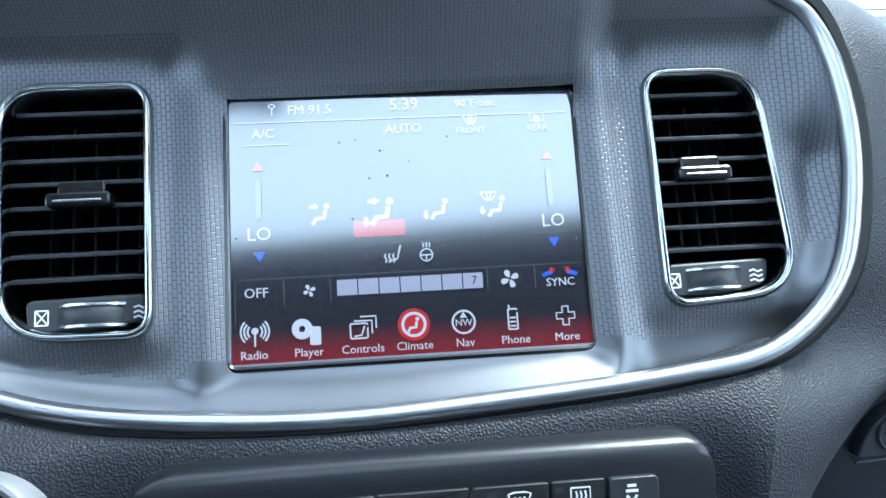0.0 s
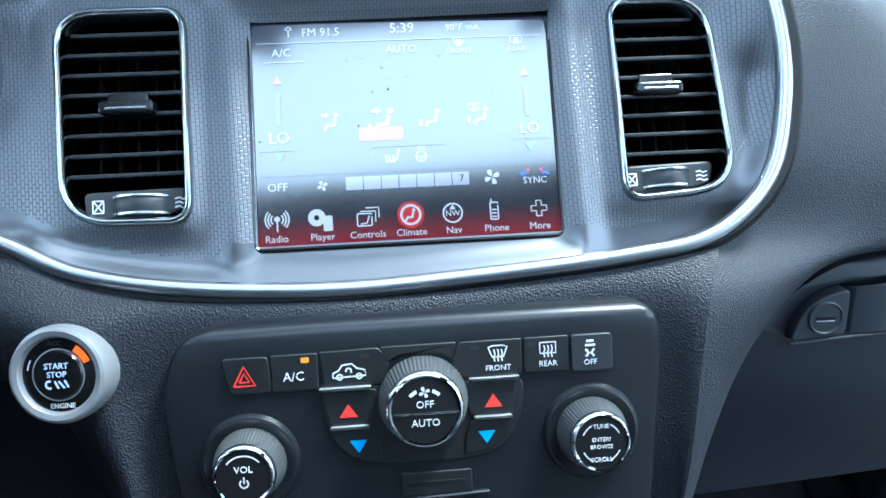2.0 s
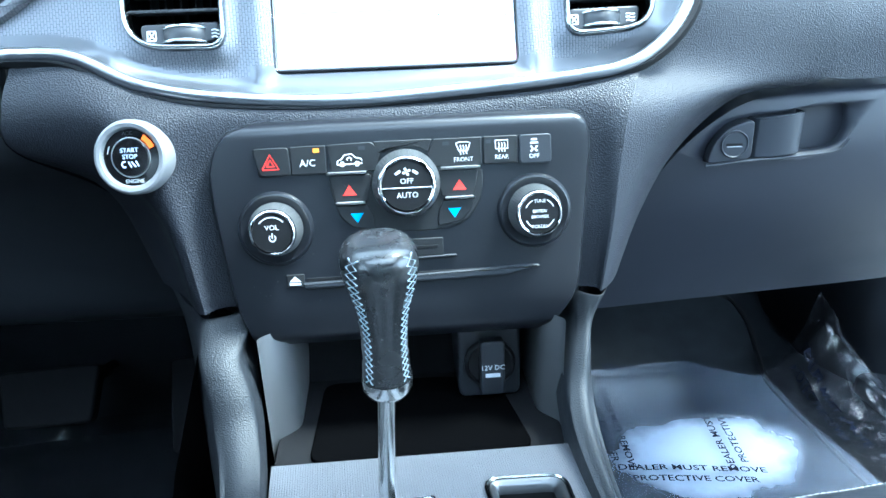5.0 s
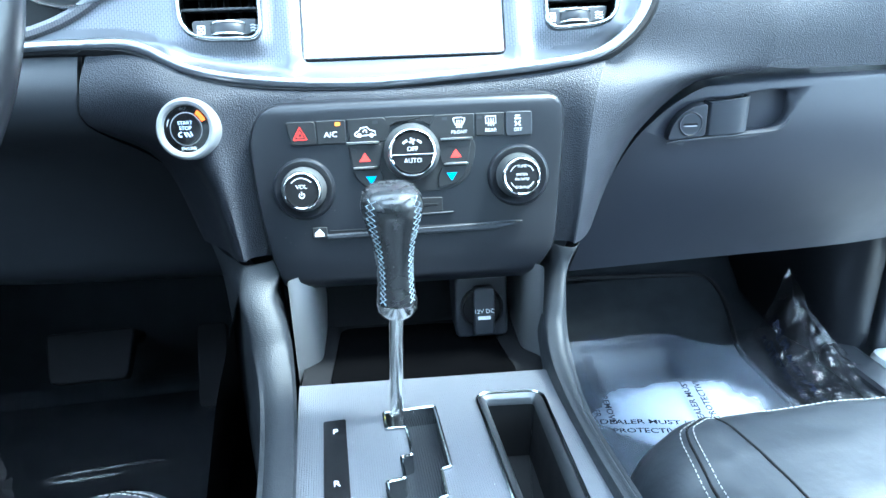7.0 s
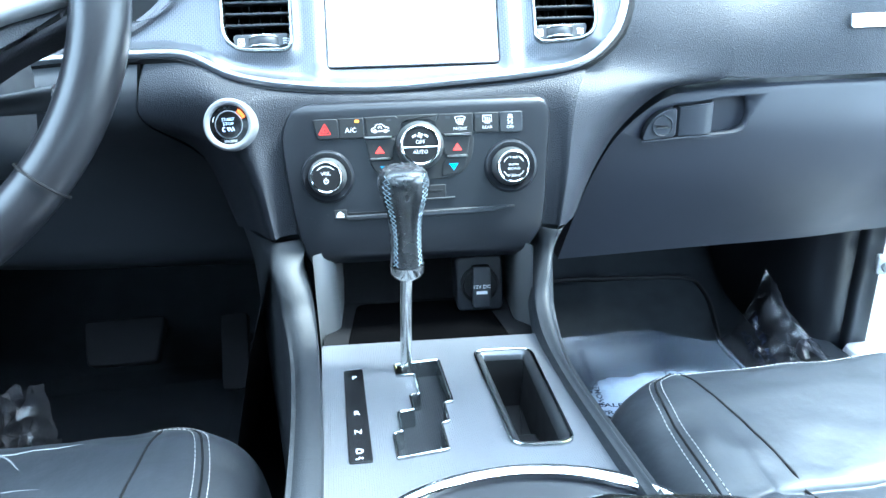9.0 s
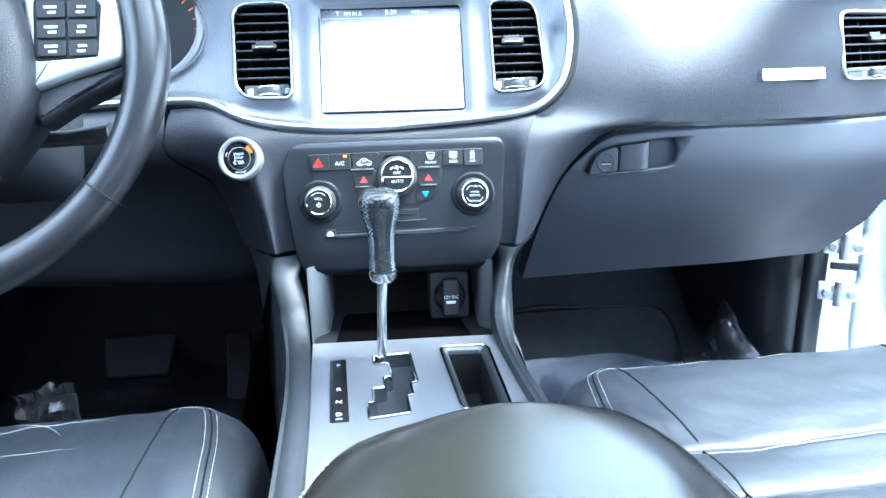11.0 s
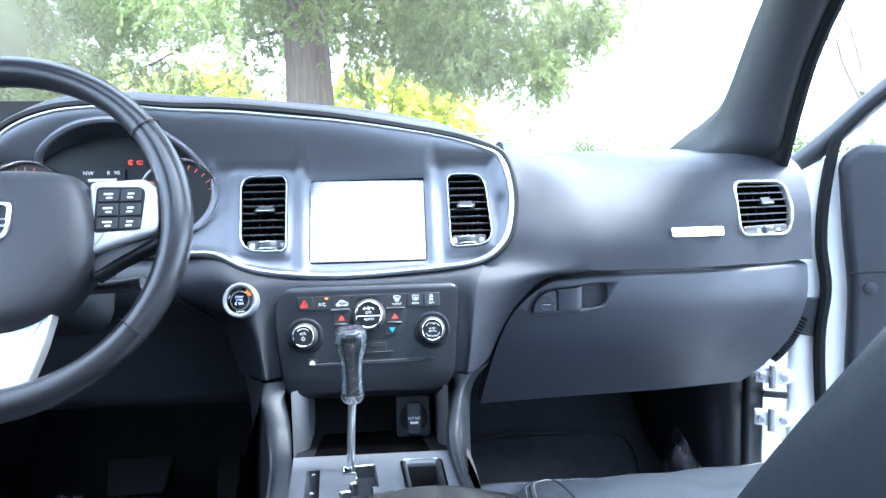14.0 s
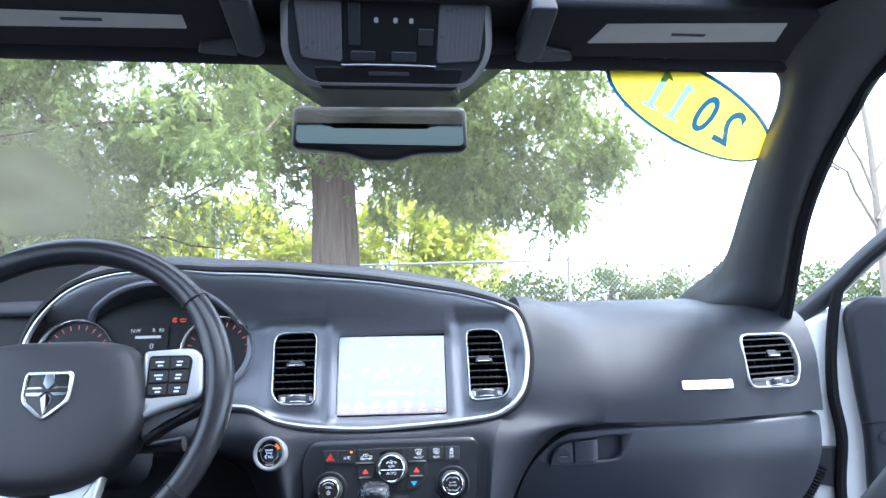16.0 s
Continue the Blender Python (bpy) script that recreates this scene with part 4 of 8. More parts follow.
ui("feet_icon", arrow(0.009, 0.003, 0.8, -90, BEZ, UZ, bm))
bm = sitter(0.0445, 0.006, 0.66, BEZ, UZ)
bm = strokes([[(0.0365, 0.0132), (0.0445, 0.0132), (0.0425, 0.0095), (0.0385, 0.0095), (0.0365, 0.0132)], [(0.0395, 0.0128), (0.0398, 0.0085)], [(0.0415, 0.0128), (0.0412, 0.0085)]], 0.0008, BEZ, UZ, bm)
ui("screen_and_feet_icon", arrow(0.037, 0.004, 0.8, -90, BEZ, UZ, bm))
ui("seat_heat_icon", strokes([[(-0.0045, -0.0112), (-0.0062, -0.0178), (-0.0105, -0.0188)]] + [[(-0.0118 + 0.002 * i, -0.0150), (-0.0124 + 0.002 * i, -0.0166), (-0.0114 + 0.002 * i, -0.0180), (-0.0120 + 0.002 * i, -0.0196)] for i in range(3)], 0.0008, BEZ, UZ))
ui("wheel_heat_icon", strokes([arc(0.008, -0.0166, 0.0030, 0, 360, 18), [(0.005, -0.0166), (0.011, -0.0166)], [(0.008, -0.0166), (0.008, -0.0194)]] + [[(0.0065 + 0.0015 * i, -0.0128), (0.0069 + 0.0015 * i, -0.0115), (0.0063 + 0.0015 * i, -0.0105)] for i in range(3)], 0.0007, BEZ, UZ))
ui("fan_icon", fan(-0.049, -0.031, 0.62, BEZ, UZ))
ui("fan_icon", fan(0.048, -0.0305, 0.95, BEZ, UZ))
for i in range(7):
    ui("fan_bar", shape([[(-0.0358 + 0.01015 * i, -0.0342), (-0.0262 + 0.01015 * i, -0.0342), (-0.0262 + 0.01015 * i, -0.0266), (-0.0358 + 0.01015 * i, -0.0266)]], BEZ, UZ * 0.8), U_LILAC)
ui("sync_icon", strokes([[(0.0695, -0.0262), (0.0685, -0.0288)], [(0.0765, -0.0262), (0.0775, -0.0288)]], 0.0024, BEZ, UZ), U_RED)
ui("sync_icon", strokes([[(0.0690, -0.0285), (0.0660, -0.0292), (0.0645, -0.0300)], [(0.0770, -0.0285), (0.0800, -0.0292), (0.0815, -0.0300)]], 0.0020, BEZ, UZ), U_BLUE)
ui("radio_icon", shape([disc(0.0017, 12, -0.075, -0.0488)], BEZ, UZ, strokes([[(-0.075, -0.049), (-0.075, -0.0560)]] + [arc(-0.075, -0.0490, r, a, b) for r in (0.0034, 0.0050, 0.0066) for a, b in ((-45, 45), (135, 225))], 0.0009, BEZ, UZ)))
ui("player_icon", shape([rounded(0.0052, 0.0088, 0.0008, 3, -0.0468, -0.0525)], BEZ, UZ, strokes([arc(-0.0530, -0.0490, 0.0032, 0, 360, 20)], 0.0034, BEZ, UZ)))
ui("controls_icon", strokes([rounded(0.0082, 0.0070, 0.0008, 3, -0.0262, -0.0515) + [(-0.0221, -0.0500)], [(-0.0285, -0.0468), (-0.0200, -0.0468), (-0.0200, -0.0530)], [(-0.0255, -0.0448), (-0.0180, -0.0448), (-0.0180, -0.0505)], [(-0.0235, -0.0492), (-0.0250, -0.0535), (-0.0285, -0.0540)]], 0.0008, BEZ, UZ))
ui("climate_halo", shape([disc(0.0078, 24, 0.0, -0.0500)], BEZ, UZ * 0.5), U_RED)
ui("climate_icon", strokes([arc(0.0, -0.0500, 0.0054, 0, 360, 24)], 0.0014, BEZ, UZ, sitter(0.0, -0.0500, 0.45, BEZ, UZ)))
ui("compass_icon", strokes([arc(0.024, -0.0502, 0.0054, 0, 360, 24)], 0.0010, BEZ, UZ, shape([[(0.0222, -0.0482), (0.0258, -0.0482), (0.024, -0.0452)]], BEZ, UZ)))
word("NW", 0.024, -0.0506, 0.0046)
ui("phone_icon", strokes([rounded(0.0044, 0.0098, 0.0006, 3, 0.0480, -0.0502) + [(0.0502, -0.047)], [(0.0464, -0.0455), (0.0464, -0.0432)], [(0.0466, -0.0495), (0.0494, -0.0495)], [(0.0466, -0.0515), (0.0494, -0.0515)], [(0.0466, -0.0535), (0.0494, -0.0535)]], 0.0008, BEZ, UZ))
ui("more_icon", strokes([[(0.0725, -0.0545), (0.0755, -0.0545), (0.0755, -0.0515), (0.0785, -0.0515), (0.0785, -0.0485), (0.0755, -0.0485), (0.0755, -0.0455), (0.0725, -0.0455), (0.0725, -0.0485), (0.0695, -0.0485), (0.0695, -0.0515), (0.0725, -0.0515), (0.0725, -0.0545)]], 0.0008, BEZ, UZ))
M_DUST = material("grey_dust", (0.12, 0.11, 0.10), 0.9)
bm = bmesh.new()
rnd = random.Random(4)
for u, v in ((-0.032, 0.042), (-0.024, 0.043), (0.022, 0.043), (0.002, 0.031), (-0.030, 0.021), (-0.018, 0.023), (-0.009, 0.024), (-0.027, 0.003), (-0.083, -0.004), (0.083, -0.012), (-0.012, 0.037), (0.052, 0.020)):
    shape([disc(rnd.uniform(0.0003, 0.0007), 6, u, v)], BEZ, UZ * 0.8, bm)
tagged(part("dust", bm, M_DUST, screen, "specks of dust", smooth=False), kind="stuff")


# ---- vents ----
def width_at(outline, v):
    xs = []
    for i in range(len(outline)):
        a, b = outline[i - 1], outline[i]
        if (a[1] > v) != (b[1] > v):
            xs.append(a[0] + (b[0] - a[0]) * (v - a[1]) / (b[1] - a[1]))
    return min(xs), max(xs)


def air_vent(m, outline, slats, tab, foot, label, chrome=0.0019, raise_=0.0035, trim=None, ground=lambda u, v: 0.0035):
    """A framed outlet: chrome frame, deep housing, slats, a sliding tab and a thumb wheel at the foot."""
    ob = thing("air_vent", m.translation, label, "air vent", "dashboard vents")
    bm = bmesh.new()
    base = [max(ground(p[0], p[1]), ground(*q)) for p, q in zip(outline, inset(outline, -0.006))]
    base = [(base[i - 2] + base[i - 1] + base[i] + base[(i + 1) % len(base)] + base[(i + 2) % len(base)]) / 5 for i in range(len(base))]
    grid(bm, [[m @ Vector((p[0], p[1], h + g)) for p, g in zip(inset(outline, o), base)] for o, h in ((-chrome * 1.15, -0.006), (-chrome * 1.15, 0.0018), (-chrome * 0.6, 0.0034), (0, 0.0040), (chrome * 0.7, 0.0032), (chrome * 1.15, 0.0012), (chrome * 1.15, -0.008))], wrap=True, closed=True)
    part("frame", bm, trim or M_VENTRIM, ob, "thin bright chrome frame", sharp=80)
    ins = inset(outline, chrome * 0.8)
    bm = bmesh.new()
    V = grid(bm, [[m @ Vector((p[0], p[1], min(h, g + 0.001))) for p, g in zip(ins if h > -0.03 else inset(ins, 0.004), base)] for h in (raise_, -0.012, -0.045)], wrap=True)
    fill(bm, V[-1])
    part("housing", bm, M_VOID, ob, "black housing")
    for i, v in enumerate(slats):
        a, b = width_at(ins, v)
        sm = m @ Matrix.Translation((0, v, -0.0065)) @ Matrix.Rotation(radians(12), 4, "X")
        part("slat", block(a + 0.0005, b - 0.0005, -0.0011, 0.0011, -0.009, 0.0075, 0.0005, sm), M_SMOOTH, ob)
    v0 = min(p[1] for p in ins)
    for k in range(5):
        v = (slats[0] + slats[-1]) / 2
        a, b = width_at(ins, v)
        u = a + (b - a) * (k + 1) / 6
        part("vane", block(u - 0.0007, u + 0.0007, slats[-1] + 0.002, slats[0] - 0.002, -0.036, -0.018, 0.0004, m), M_BLACK, ob)
    tu, tv, tw = tab
    t = part("tab", block(tu - tw / 2, tu + tw / 2, tv - 0.0055, tv + 0.0015, -0.002, 0.0075, 0.0014, m), M_GLOSS, ob, "black sliding tab with a chrome line")
    part("tab_top", block(tu - tw * 0.38, tu + tw * 0.36, tv + 0.001, tv + 0.0075, -0.006, 0.0028, 0.001, m), M_GLOSS, t)
    part("chrome_line", block(tu - tw * 0.36, tu + tw * 0.38, tv - 0.0035, tv - 0.0022, 0.006, 0.0082, 0.0004, m), M_CHROME, t)
    fu, fv, fw = foot
    if fw:
        a, b = width_at(ins, fv)
        part("foot", slab(round_poly([(a + 0.0015, fv + 0.0085), (b - 0.0015, fv + 0.0095), (b - 0.004, fv - 0.0035), (fu, v0 + 0.0012), (a + 0.003, fv - 0.0070)][::-1], 0.004), -0.012, 0.0, 0.0018, m), M_SMOOTH, ob)
        n = 72
        bm = bmesh.new()
        wm = m @ Matrix.Translation((fu, fv, -fw * 0.31)) @ Matrix.Rotation(radians(-90), 4, "X")
        rows = []
        for r, h in ((0.90, -0.0048), (0.96, -0.0046), (1.0, -0.0032), (1.0, 0.0032), (0.96, 0.0046), (0.90, 0.0048)):
            rows.append([wm @ Vector((fw * 0.52 * r * math.cos(2 * math.pi * j / n) * (1 - 0.012 * (j % 2)), fw * 0.52 * r * math.sin(2 * math.pi * j / n) * (1 - 0.012 * (j % 2)), h)) for j in range(n)])
        V = grid(bm, rows, wrap=True)
        fill(bm, V[0])
        fill(bm, V[-1])
        wh = part("thumb_wheel", bm, M_SMOOTH, ob, "ribbed thumb wheel")
        for h in (-0.0049, 0.0049):
            part("wheel_edge", tube([wm @ Vector((fw * 0.512 * math.cos(t), fw * 0.512 * math.sin(t), h)) for t in np.linspace(0, 2 * math.pi, 64, endpoint=False)], 0.0011, 6, True), M_CHROME, wh)
        iu = fu - fw * 0.64
        part("shut_mark", strokes([rounded(0.0058, 0.0068, 0.0003, 2, iu, fv) + [(iu + 0.0029, fv + 0.003)], [(iu - 0.0026, fv - 0.0031), (iu + 0.0026, fv + 0.0031)], [(iu - 0.0026, fv + 0.0031), (iu + 0.0026, fv - 0.0031)]], 0.0007, m, 0.0006), M_PRINT, ob, smooth=False)
        iu = fu + fw * 0.64
        part("open_mark", strokes([[(iu - 0.0034, fv + d), (iu - 0.001, fv + d + 0.0008), (iu + 0.001, fv + d - 0.0004), (iu + 0.0034, fv + d + 0.0004)] for d in (-0.002, 0.0004, 0.0028)], 0.0009, m, 0.0006), M_PRINT, ob, smooth=False)
    return ob


SL = [0.0615 - 0.0116 * i for i in range(8)]
air_vent(BEZ, VENT_R, SL, (0.150, 0.0190, 0.028), (0.1515, -0.0362, 0.033), "black slatted air vent in a chrome frame, screen's passenger side", ground=bezel_height)
air_vent(BEZ, VENT_L, [v + 0.0015 for v in SL], (-0.1540, 0.0195, 0.030), (-0.1495, -0.0370, 0.035), "black slatted air vent in a chrome frame, screen's driver side", ground=bezel_height)
air_vent(PV, VENT_P, [0.0345 - 0.0118 * i for i in range(7)], (0.002, 0.006, 0.028), (0.000, -0.0415, 0.034), "black slatted end vent in a silver frame", 0.0019, 0.0, M_SILVER, pad_height)

# name bar on the passenger's pad: unreadable, kept plain
badge = thing("name_badge", S @ Vector((0.528, 0.352, 0.928)), "small bright metal name bar on the dash", "badge")
BM_ = S @ Matrix.Translation((0.5285, 0.3475, 0.928)) @ Matrix.Rotation(radians(3), 4, "Z") @ face(0, 0, 0, 16)
part("bar", slab(rounded(0.088, 0.0155, 0.003), -0.006, 0.003, 0.001, BM_), M_BRIGHT, badge)
for i in range(8):
    part("mark", shape([rounded(0.0062, 0.0085, 0.0008, 2, -0.034 + 0.0098 * i, 0)], BM_, 0.0033), M_SILVER, badge, smooth=False)

# ---- control panel ----
PAN = face(0.005, 0.25, 0.79, 12.4, S)
controls = thing("control_panel", PAN.translation, "satin black climate and radio control panel with knobs", "control panel")
rows = []
for v, a, b, h in ((0.0862, -0.092, 0.114, -0.022), (0.0855, -0.098, 0.1175, -0.0130), (0.0842, -0.105, 0.1210, -0.0075), (0.0822, -0.112, 0.1245, -0.0036), (0.0790, -0.1195, 0.1285, -0.0013), (0.0740, -0.1250, 0.1310, -0.0003), (0.064, -0.1305, 0.1330, 0.0), (0.045, -0.1340, 0.132, 0.0),
                   (0.0, -0.130, 0.128, 0.0), (-0.040, -0.124, 0.1235, 0.0), (-0.056, -0.1195, 0.116, -0.002), (-0.068, -0.116, 0.107, -0.006), (-0.076, -0.113, 0.102, -0.018)):
    rows.append([PAN @ Vector((a + (b - a) * f, v, h + d)) for f, d in ((0.0, -0.012), (0.004, -0.004), (0.012, -0.0006), (0.03, 0.0), (0.25, 0.0), (0.5, 0.0), (0.75, 0.0), (0.97, 0.0), (0.988, -0.0006), (0.996, -0.004), (1.0, -0.012))])
bm = bmesh.new()
grid(bm, [list(r) for r in zip(*[spline(c, 3) for c in zip(*rows)])])
part("fascia", bm, M_PANEL, controls, "satin black fascia", sharp=50)
M_KEY = material("matt_black_key", (0.0050, 0.0056, 0.0070), 0.50, bump=0.06, bscale=1500)


def key(name, pts, r=0.0012, h=0.0016, mat=M_KEY, label=""):
    return part(name, slab(round_poly(pts[::-1], r, 3), -0.002, h, 0.0007, PAN), mat, controls, label)


Q = lambda a, b, c, d: [(a, d), (b, d), (b, c), (a, c)]
print_on = lambda name, bm, par, mat=M_PRINT: part(name, bm, mat, par, smooth=False)
KZ = 0.0019
tag = lambda s, u, v, size, par, z=KZ, mat=M_PRINT: lettering(s, size, PAN @ Matrix.Translation((u, v, z)), mat, "lettering", par)
haz = key("hazard_key", [(-0.1015, 0.0680), (-0.0775, 0.0680), (-0.0765, 0.0490), (-0.0975, 0.0490)], 0.003, label="hazard key with a red triangle")
print_on("hazard_mark", strokes([[(-0.0955, 0.0535), (-0.0845, 0.0535), (-0.0900, 0.0635), (-0.0955, 0.0535)], [(-0.0925, 0.0555), (-0.0875, 0.0555), (-0.0900, 0.0600), (-0.0925, 0.0555)]], 0.0011, PAN, KZ), haz, M_RED)
ack = key("air_key", Q(-0.0765, -0.0525, 0.0490, 0.0682), label="key lettered A/C with an amber lamp")
tag("A/C", -0.0650, 0.0565, 0.0066, ack)
print_on("lamp", shape([rounded(0.0042, 0.0028, 0.0005, 2, -0.0588, 0.0650)], PAN, KZ), ack, M_AMBER)
rec = key("recirculation_key", [(-0.0515, 0.0684), (-0.0215, 0.0690), (-0.0150, 0.0630), (-0.0190, 0.0495), (-0.0495, 0.0495)])
print_on("car_mark", strokes([[(-0.0450, 0.0545), (-0.0448, 0.0570), (-0.0420, 0.0582), (-0.0400, 0.0610), (-0.0350, 0.0615), (-0.0325, 0.0590), (-0.0285, 0.0580), (-0.0280, 0.0550), (-0.0450, 0.0545)], arc(-0.0415, 0.0548, 0.0014, 0, 360), arc(-0.0315, 0.0548, 0.0014, 0, 360), arc(-0.0368, 0.0578, 0.0014, -40, 200)], 0.0009, PAN, KZ), rec)
print_on("lamp", shape([rounded(0.0046, 0.0026, 0.0004, 2, -0.0280, 0.0652)], PAN, KZ), rec, M_SMOOTH)
key("centre_key", [(-0.0200, 0.0692), (0.0200, 0.0692), (0.0175, 0.0600), (0.0110, 0.0640), (-0.0110, 0.0640), (-0.0175, 0.0600)])
frk = key("front_key", [(0.0215, 0.0690), (0.0545, 0.0690), (0.0540, 0.0500), (0.0190, 0.0500), (0.0170, 0.0600)])
tag("FRONT", 0.0415, 0.0540, 0.0042, frk)
print_on("front_mark", strokes([[(0.0365, 0.0652), (0.0390, 0.0660), (0.0440, 0.0660), (0.0465, 0.0652), (0.0445, 0.0600), (0.0385, 0.0600), (0.0365, 0.0652)]] + [[(0.0395 + 0.002 * i, 0.0640), (0.0400 + 0.002 * i, 0.0615), (0.0393 + 0.002 * i, 0.0600), (0.0398 + 0.002 * i, 0.0575)] for i in range(3)], 0.0008, PAN, KZ), frk)
print_on("lamp", shape([rounded(0.0046, 0.0026, 0.0004, 2, 0.0295, 0.0655)], PAN, KZ), frk, M_SMOOTH)
rek = key("rear_key", Q(0.0555, 0.0795, 0.0500, 0.0690))
tag("REAR", 0.0682, 0.0545, 0.0042, rek)
print_on("rear_mark", strokes([[(0.0640, 0.0660), (0.0725, 0.0660), (0.0725, 0.0602), (0.0640, 0.0602), (0.0640, 0.0660)]] + [[(0.0662 + 0.002 * i, 0.0645), (0.0667 + 0.002 * i, 0.0622), (0.0660 + 0.002 * i, 0.0605), (0.0665 + 0.002 * i, 0.0580)] for i in range(3)], 0.0008, PAN, KZ), rek)
print_on("lamp", shape([rounded(0.0040, 0.0026, 0.0004, 2, 0.0590, 0.0655)], PAN, KZ), rek, M_SMOOTH)
sta = key("stability_key", Q(0.0808, 0.1030, 0.0492, 0.0690), 0.0025, 0.0026, M_SMOOTH, "grey stability key lettered OFF")
tag("OFF", 0.0908, 0.0540, 0.0042, sta, 0.0029)
print_on("skid_mark", strokes([[(0.0888, 0.0655), (0.0928, 0.0655)], [(0.0880, 0.0632), (0.0936, 0.0632)], [(0.0884, 0.0612), (0.0900, 0.0590), (0.0884, 0.0572)], [(0.0930, 0.0612), (0.0914, 0.0590), (0.0930, 0.0572)]], 0.0013, PAN, 0.0029), sta)
# shield of temperature keys
key("shield", [(-0.0530, 0.0488), (0.0560, 0.0498), (0.0530, 0.0260), (0.0430, 0.0105), (0.0260, 0.0060), (-0.0230, 0.0060), (-0.0400, 0.0110), (-0.0480, 0.0230)], 0.010, 0.0009)
for s in (-1, 1):
    top = key("warmer_key", [(s * 0.0515, 0.0480), (s * 0.0235, 0.0480), (s * 0.0225, 0.0440), (s * 0.0255, 0.0292), (s * 0.0480, 0.0292)] if s > 0 else [(-0.0515, 0.0475), (-0.0480, 0.0285), (-0.0255, 0.0285), (-0.0225, 0.0440), (-0.0235, 0.0475)][::1], 0.001, 0.0019)
    print_on("warmer_mark", shape([[(s * 0.0380 - 0.0048, 0.0333), (s * 0.0380 + 0.0048, 0.0333), (s * 0.0380, 0.0405)]], PAN, 0.0022), top, M_RED)
    low = key("cooler_key", [(s * 0.0478, 0.0268), (s * 0.0262, 0.0268), (s * 0.0225, 0.0190), (s * 0.0220, 0.0085), (s * 0.0380, 0.0115), (s * 0.0455, 0.0190)] if s > 0 else [(-0.0478, 0.0268), (-0.0455, 0.0190), (-0.0380, 0.0115), (-0.0220, 0.0085), (-0.0225, 0.0190), (-0.0262, 0.0268)], 0.002, 0.0019)
    print_on("cooler_mark", shape([[(s * 0.0338 - 0.0046, 0.0208), (s * 0.0338 + 0.0046, 0.0208), (s * 0.0338, 0.0140)]], PAN, 0.0022), low, M_CYAN)
    for u0, u1, v in ((0.0525, 0.0255, 0.0487), (0.0478, 0.0275, 0.0280)):
        part("chrome_bar", block(min(s * u0, s * u1), max(s * u0, s * u1), v - 0.0010, v + 0.0010, 0.0, 0.0040, 0.0007, PAN), M_SILVER, controls, "thin silver bar")


def knob(name, u, v, r, h, label, dish=0.0):
    m = PAN @ Matrix.Translation((u, v, 0))
    n = 128
    bm = bmesh.new()
    rows = []
    for rr, hh, kn in ((1.08, -0.002, 0), (1.07, 0.003, 1), (0.92, h * 0.80, 1), (0.90, h * 0.85, 0)):
        rows.append([m @ Vector((r * rr * (1 - 0.024 * kn * (j % 2)) * math.cos(2 * math.pi * j / n), r * rr * (1 - 0.024 * kn * (j % 2)) * math.sin(2 * math.pi * j / n), hh)) for j in range(n)])
    V = grid(bm, rows, wrap=True)
    fill(bm, V[-1])
    k = part(name, bm, M_RIB, controls, label, sharp=20)
    part("chrome_ring", lathe([(r * 0.905, h * 0.82), (r * 0.90, h * 0.90), (r * 0.865, h * 0.975), (r * 0.82, h), (r * 0.775, h * 0.985), (r * 0.765, h * 0.93)], 48, m, caps=False), M_BRIGHT, k)
    part("cap", lathe([(r * 0.77, h * 0.90), (r * 0.755, h * 0.955), (r * 0.4, h * 0.965), (0.0, h * 0.966)], 40, m), M_BLACK, k)
    if dish:
        part("dish", lathe([(dish * 0.70, 0.0006), (dish * 0.86, 0.0012), (dish * 0.95, 0.0030), (dish, 0.0026), (dish * 1.05, 0.0006), (dish * 1.07, -0.001)], 48, PAN @ Matrix.Translation((u, v, 0)), caps=False), M_PANEL, k)
    return k


M_RIB = material("ribbed_grey_metal", (0.17, 0.175, 0.18), 0.36, metal=0.7, var=0.08)
V0, H0 = 0.0128, 0.0195
k = knob("volume_knob", -0.090, V0, 0.0174, H0, "ribbed volume knob with a chrome ring", 0.0245)
z_ = H0 * 0.966 + 0.0003
tag("VOL", -0.090, V0 + 0.0033, 0.0048, k, z_)
print_on("power_mark", strokes([arc(-0.090, V0 - 0.0037, 0.0021, 125, 415), [(-0.090, V0 - 0.0003), (-0.090, V0 - 0.0037)]], 0.0008, PAN, z_), k)
print_on("level_mark", strokes([arc(-0.090, V0, 0.0104, 40, 140)], 0.0008, PAN, z_), k)
V0, H0 = 0.0396, 0.0200
k = knob("fan_knob", 0.0012, V0, 0.0220, H0, "large ribbed fan knob with a chrome ring")
z_ = H0 * 0.966 + 0.0003
tag("OFF", 0.0012, V0 + 0.0028, 0.0052, k, z_)
tag("AUTO", 0.0012, V0 - 0.0066, 0.0052, k, z_)
print_on("fan_mark", fan(0.0012, V0 + 0.0092, 0.60, PAN, z_, strokes([arc(0.0012, V0, 0.0105, 45, 68), arc(0.0012, V0, 0.0105, 112, 135)], 0.0018, PAN, z_)), k)
part("split_bar", block(-0.0170, 0.0180, V0 - 0.0024, V0 - 0.0012, H0 * 0.93, H0 * 0.985, 0.0003, PAN), M_BRIGHT, k)
V0, H0 = 0.0158, 0.0195
k = knob("tuning_knob", 0.0905, V0, 0.0178, H0, "ribbed tuning knob with a chrome ring", 0.0250)
z_ = H0 * 0.966 + 0.0003
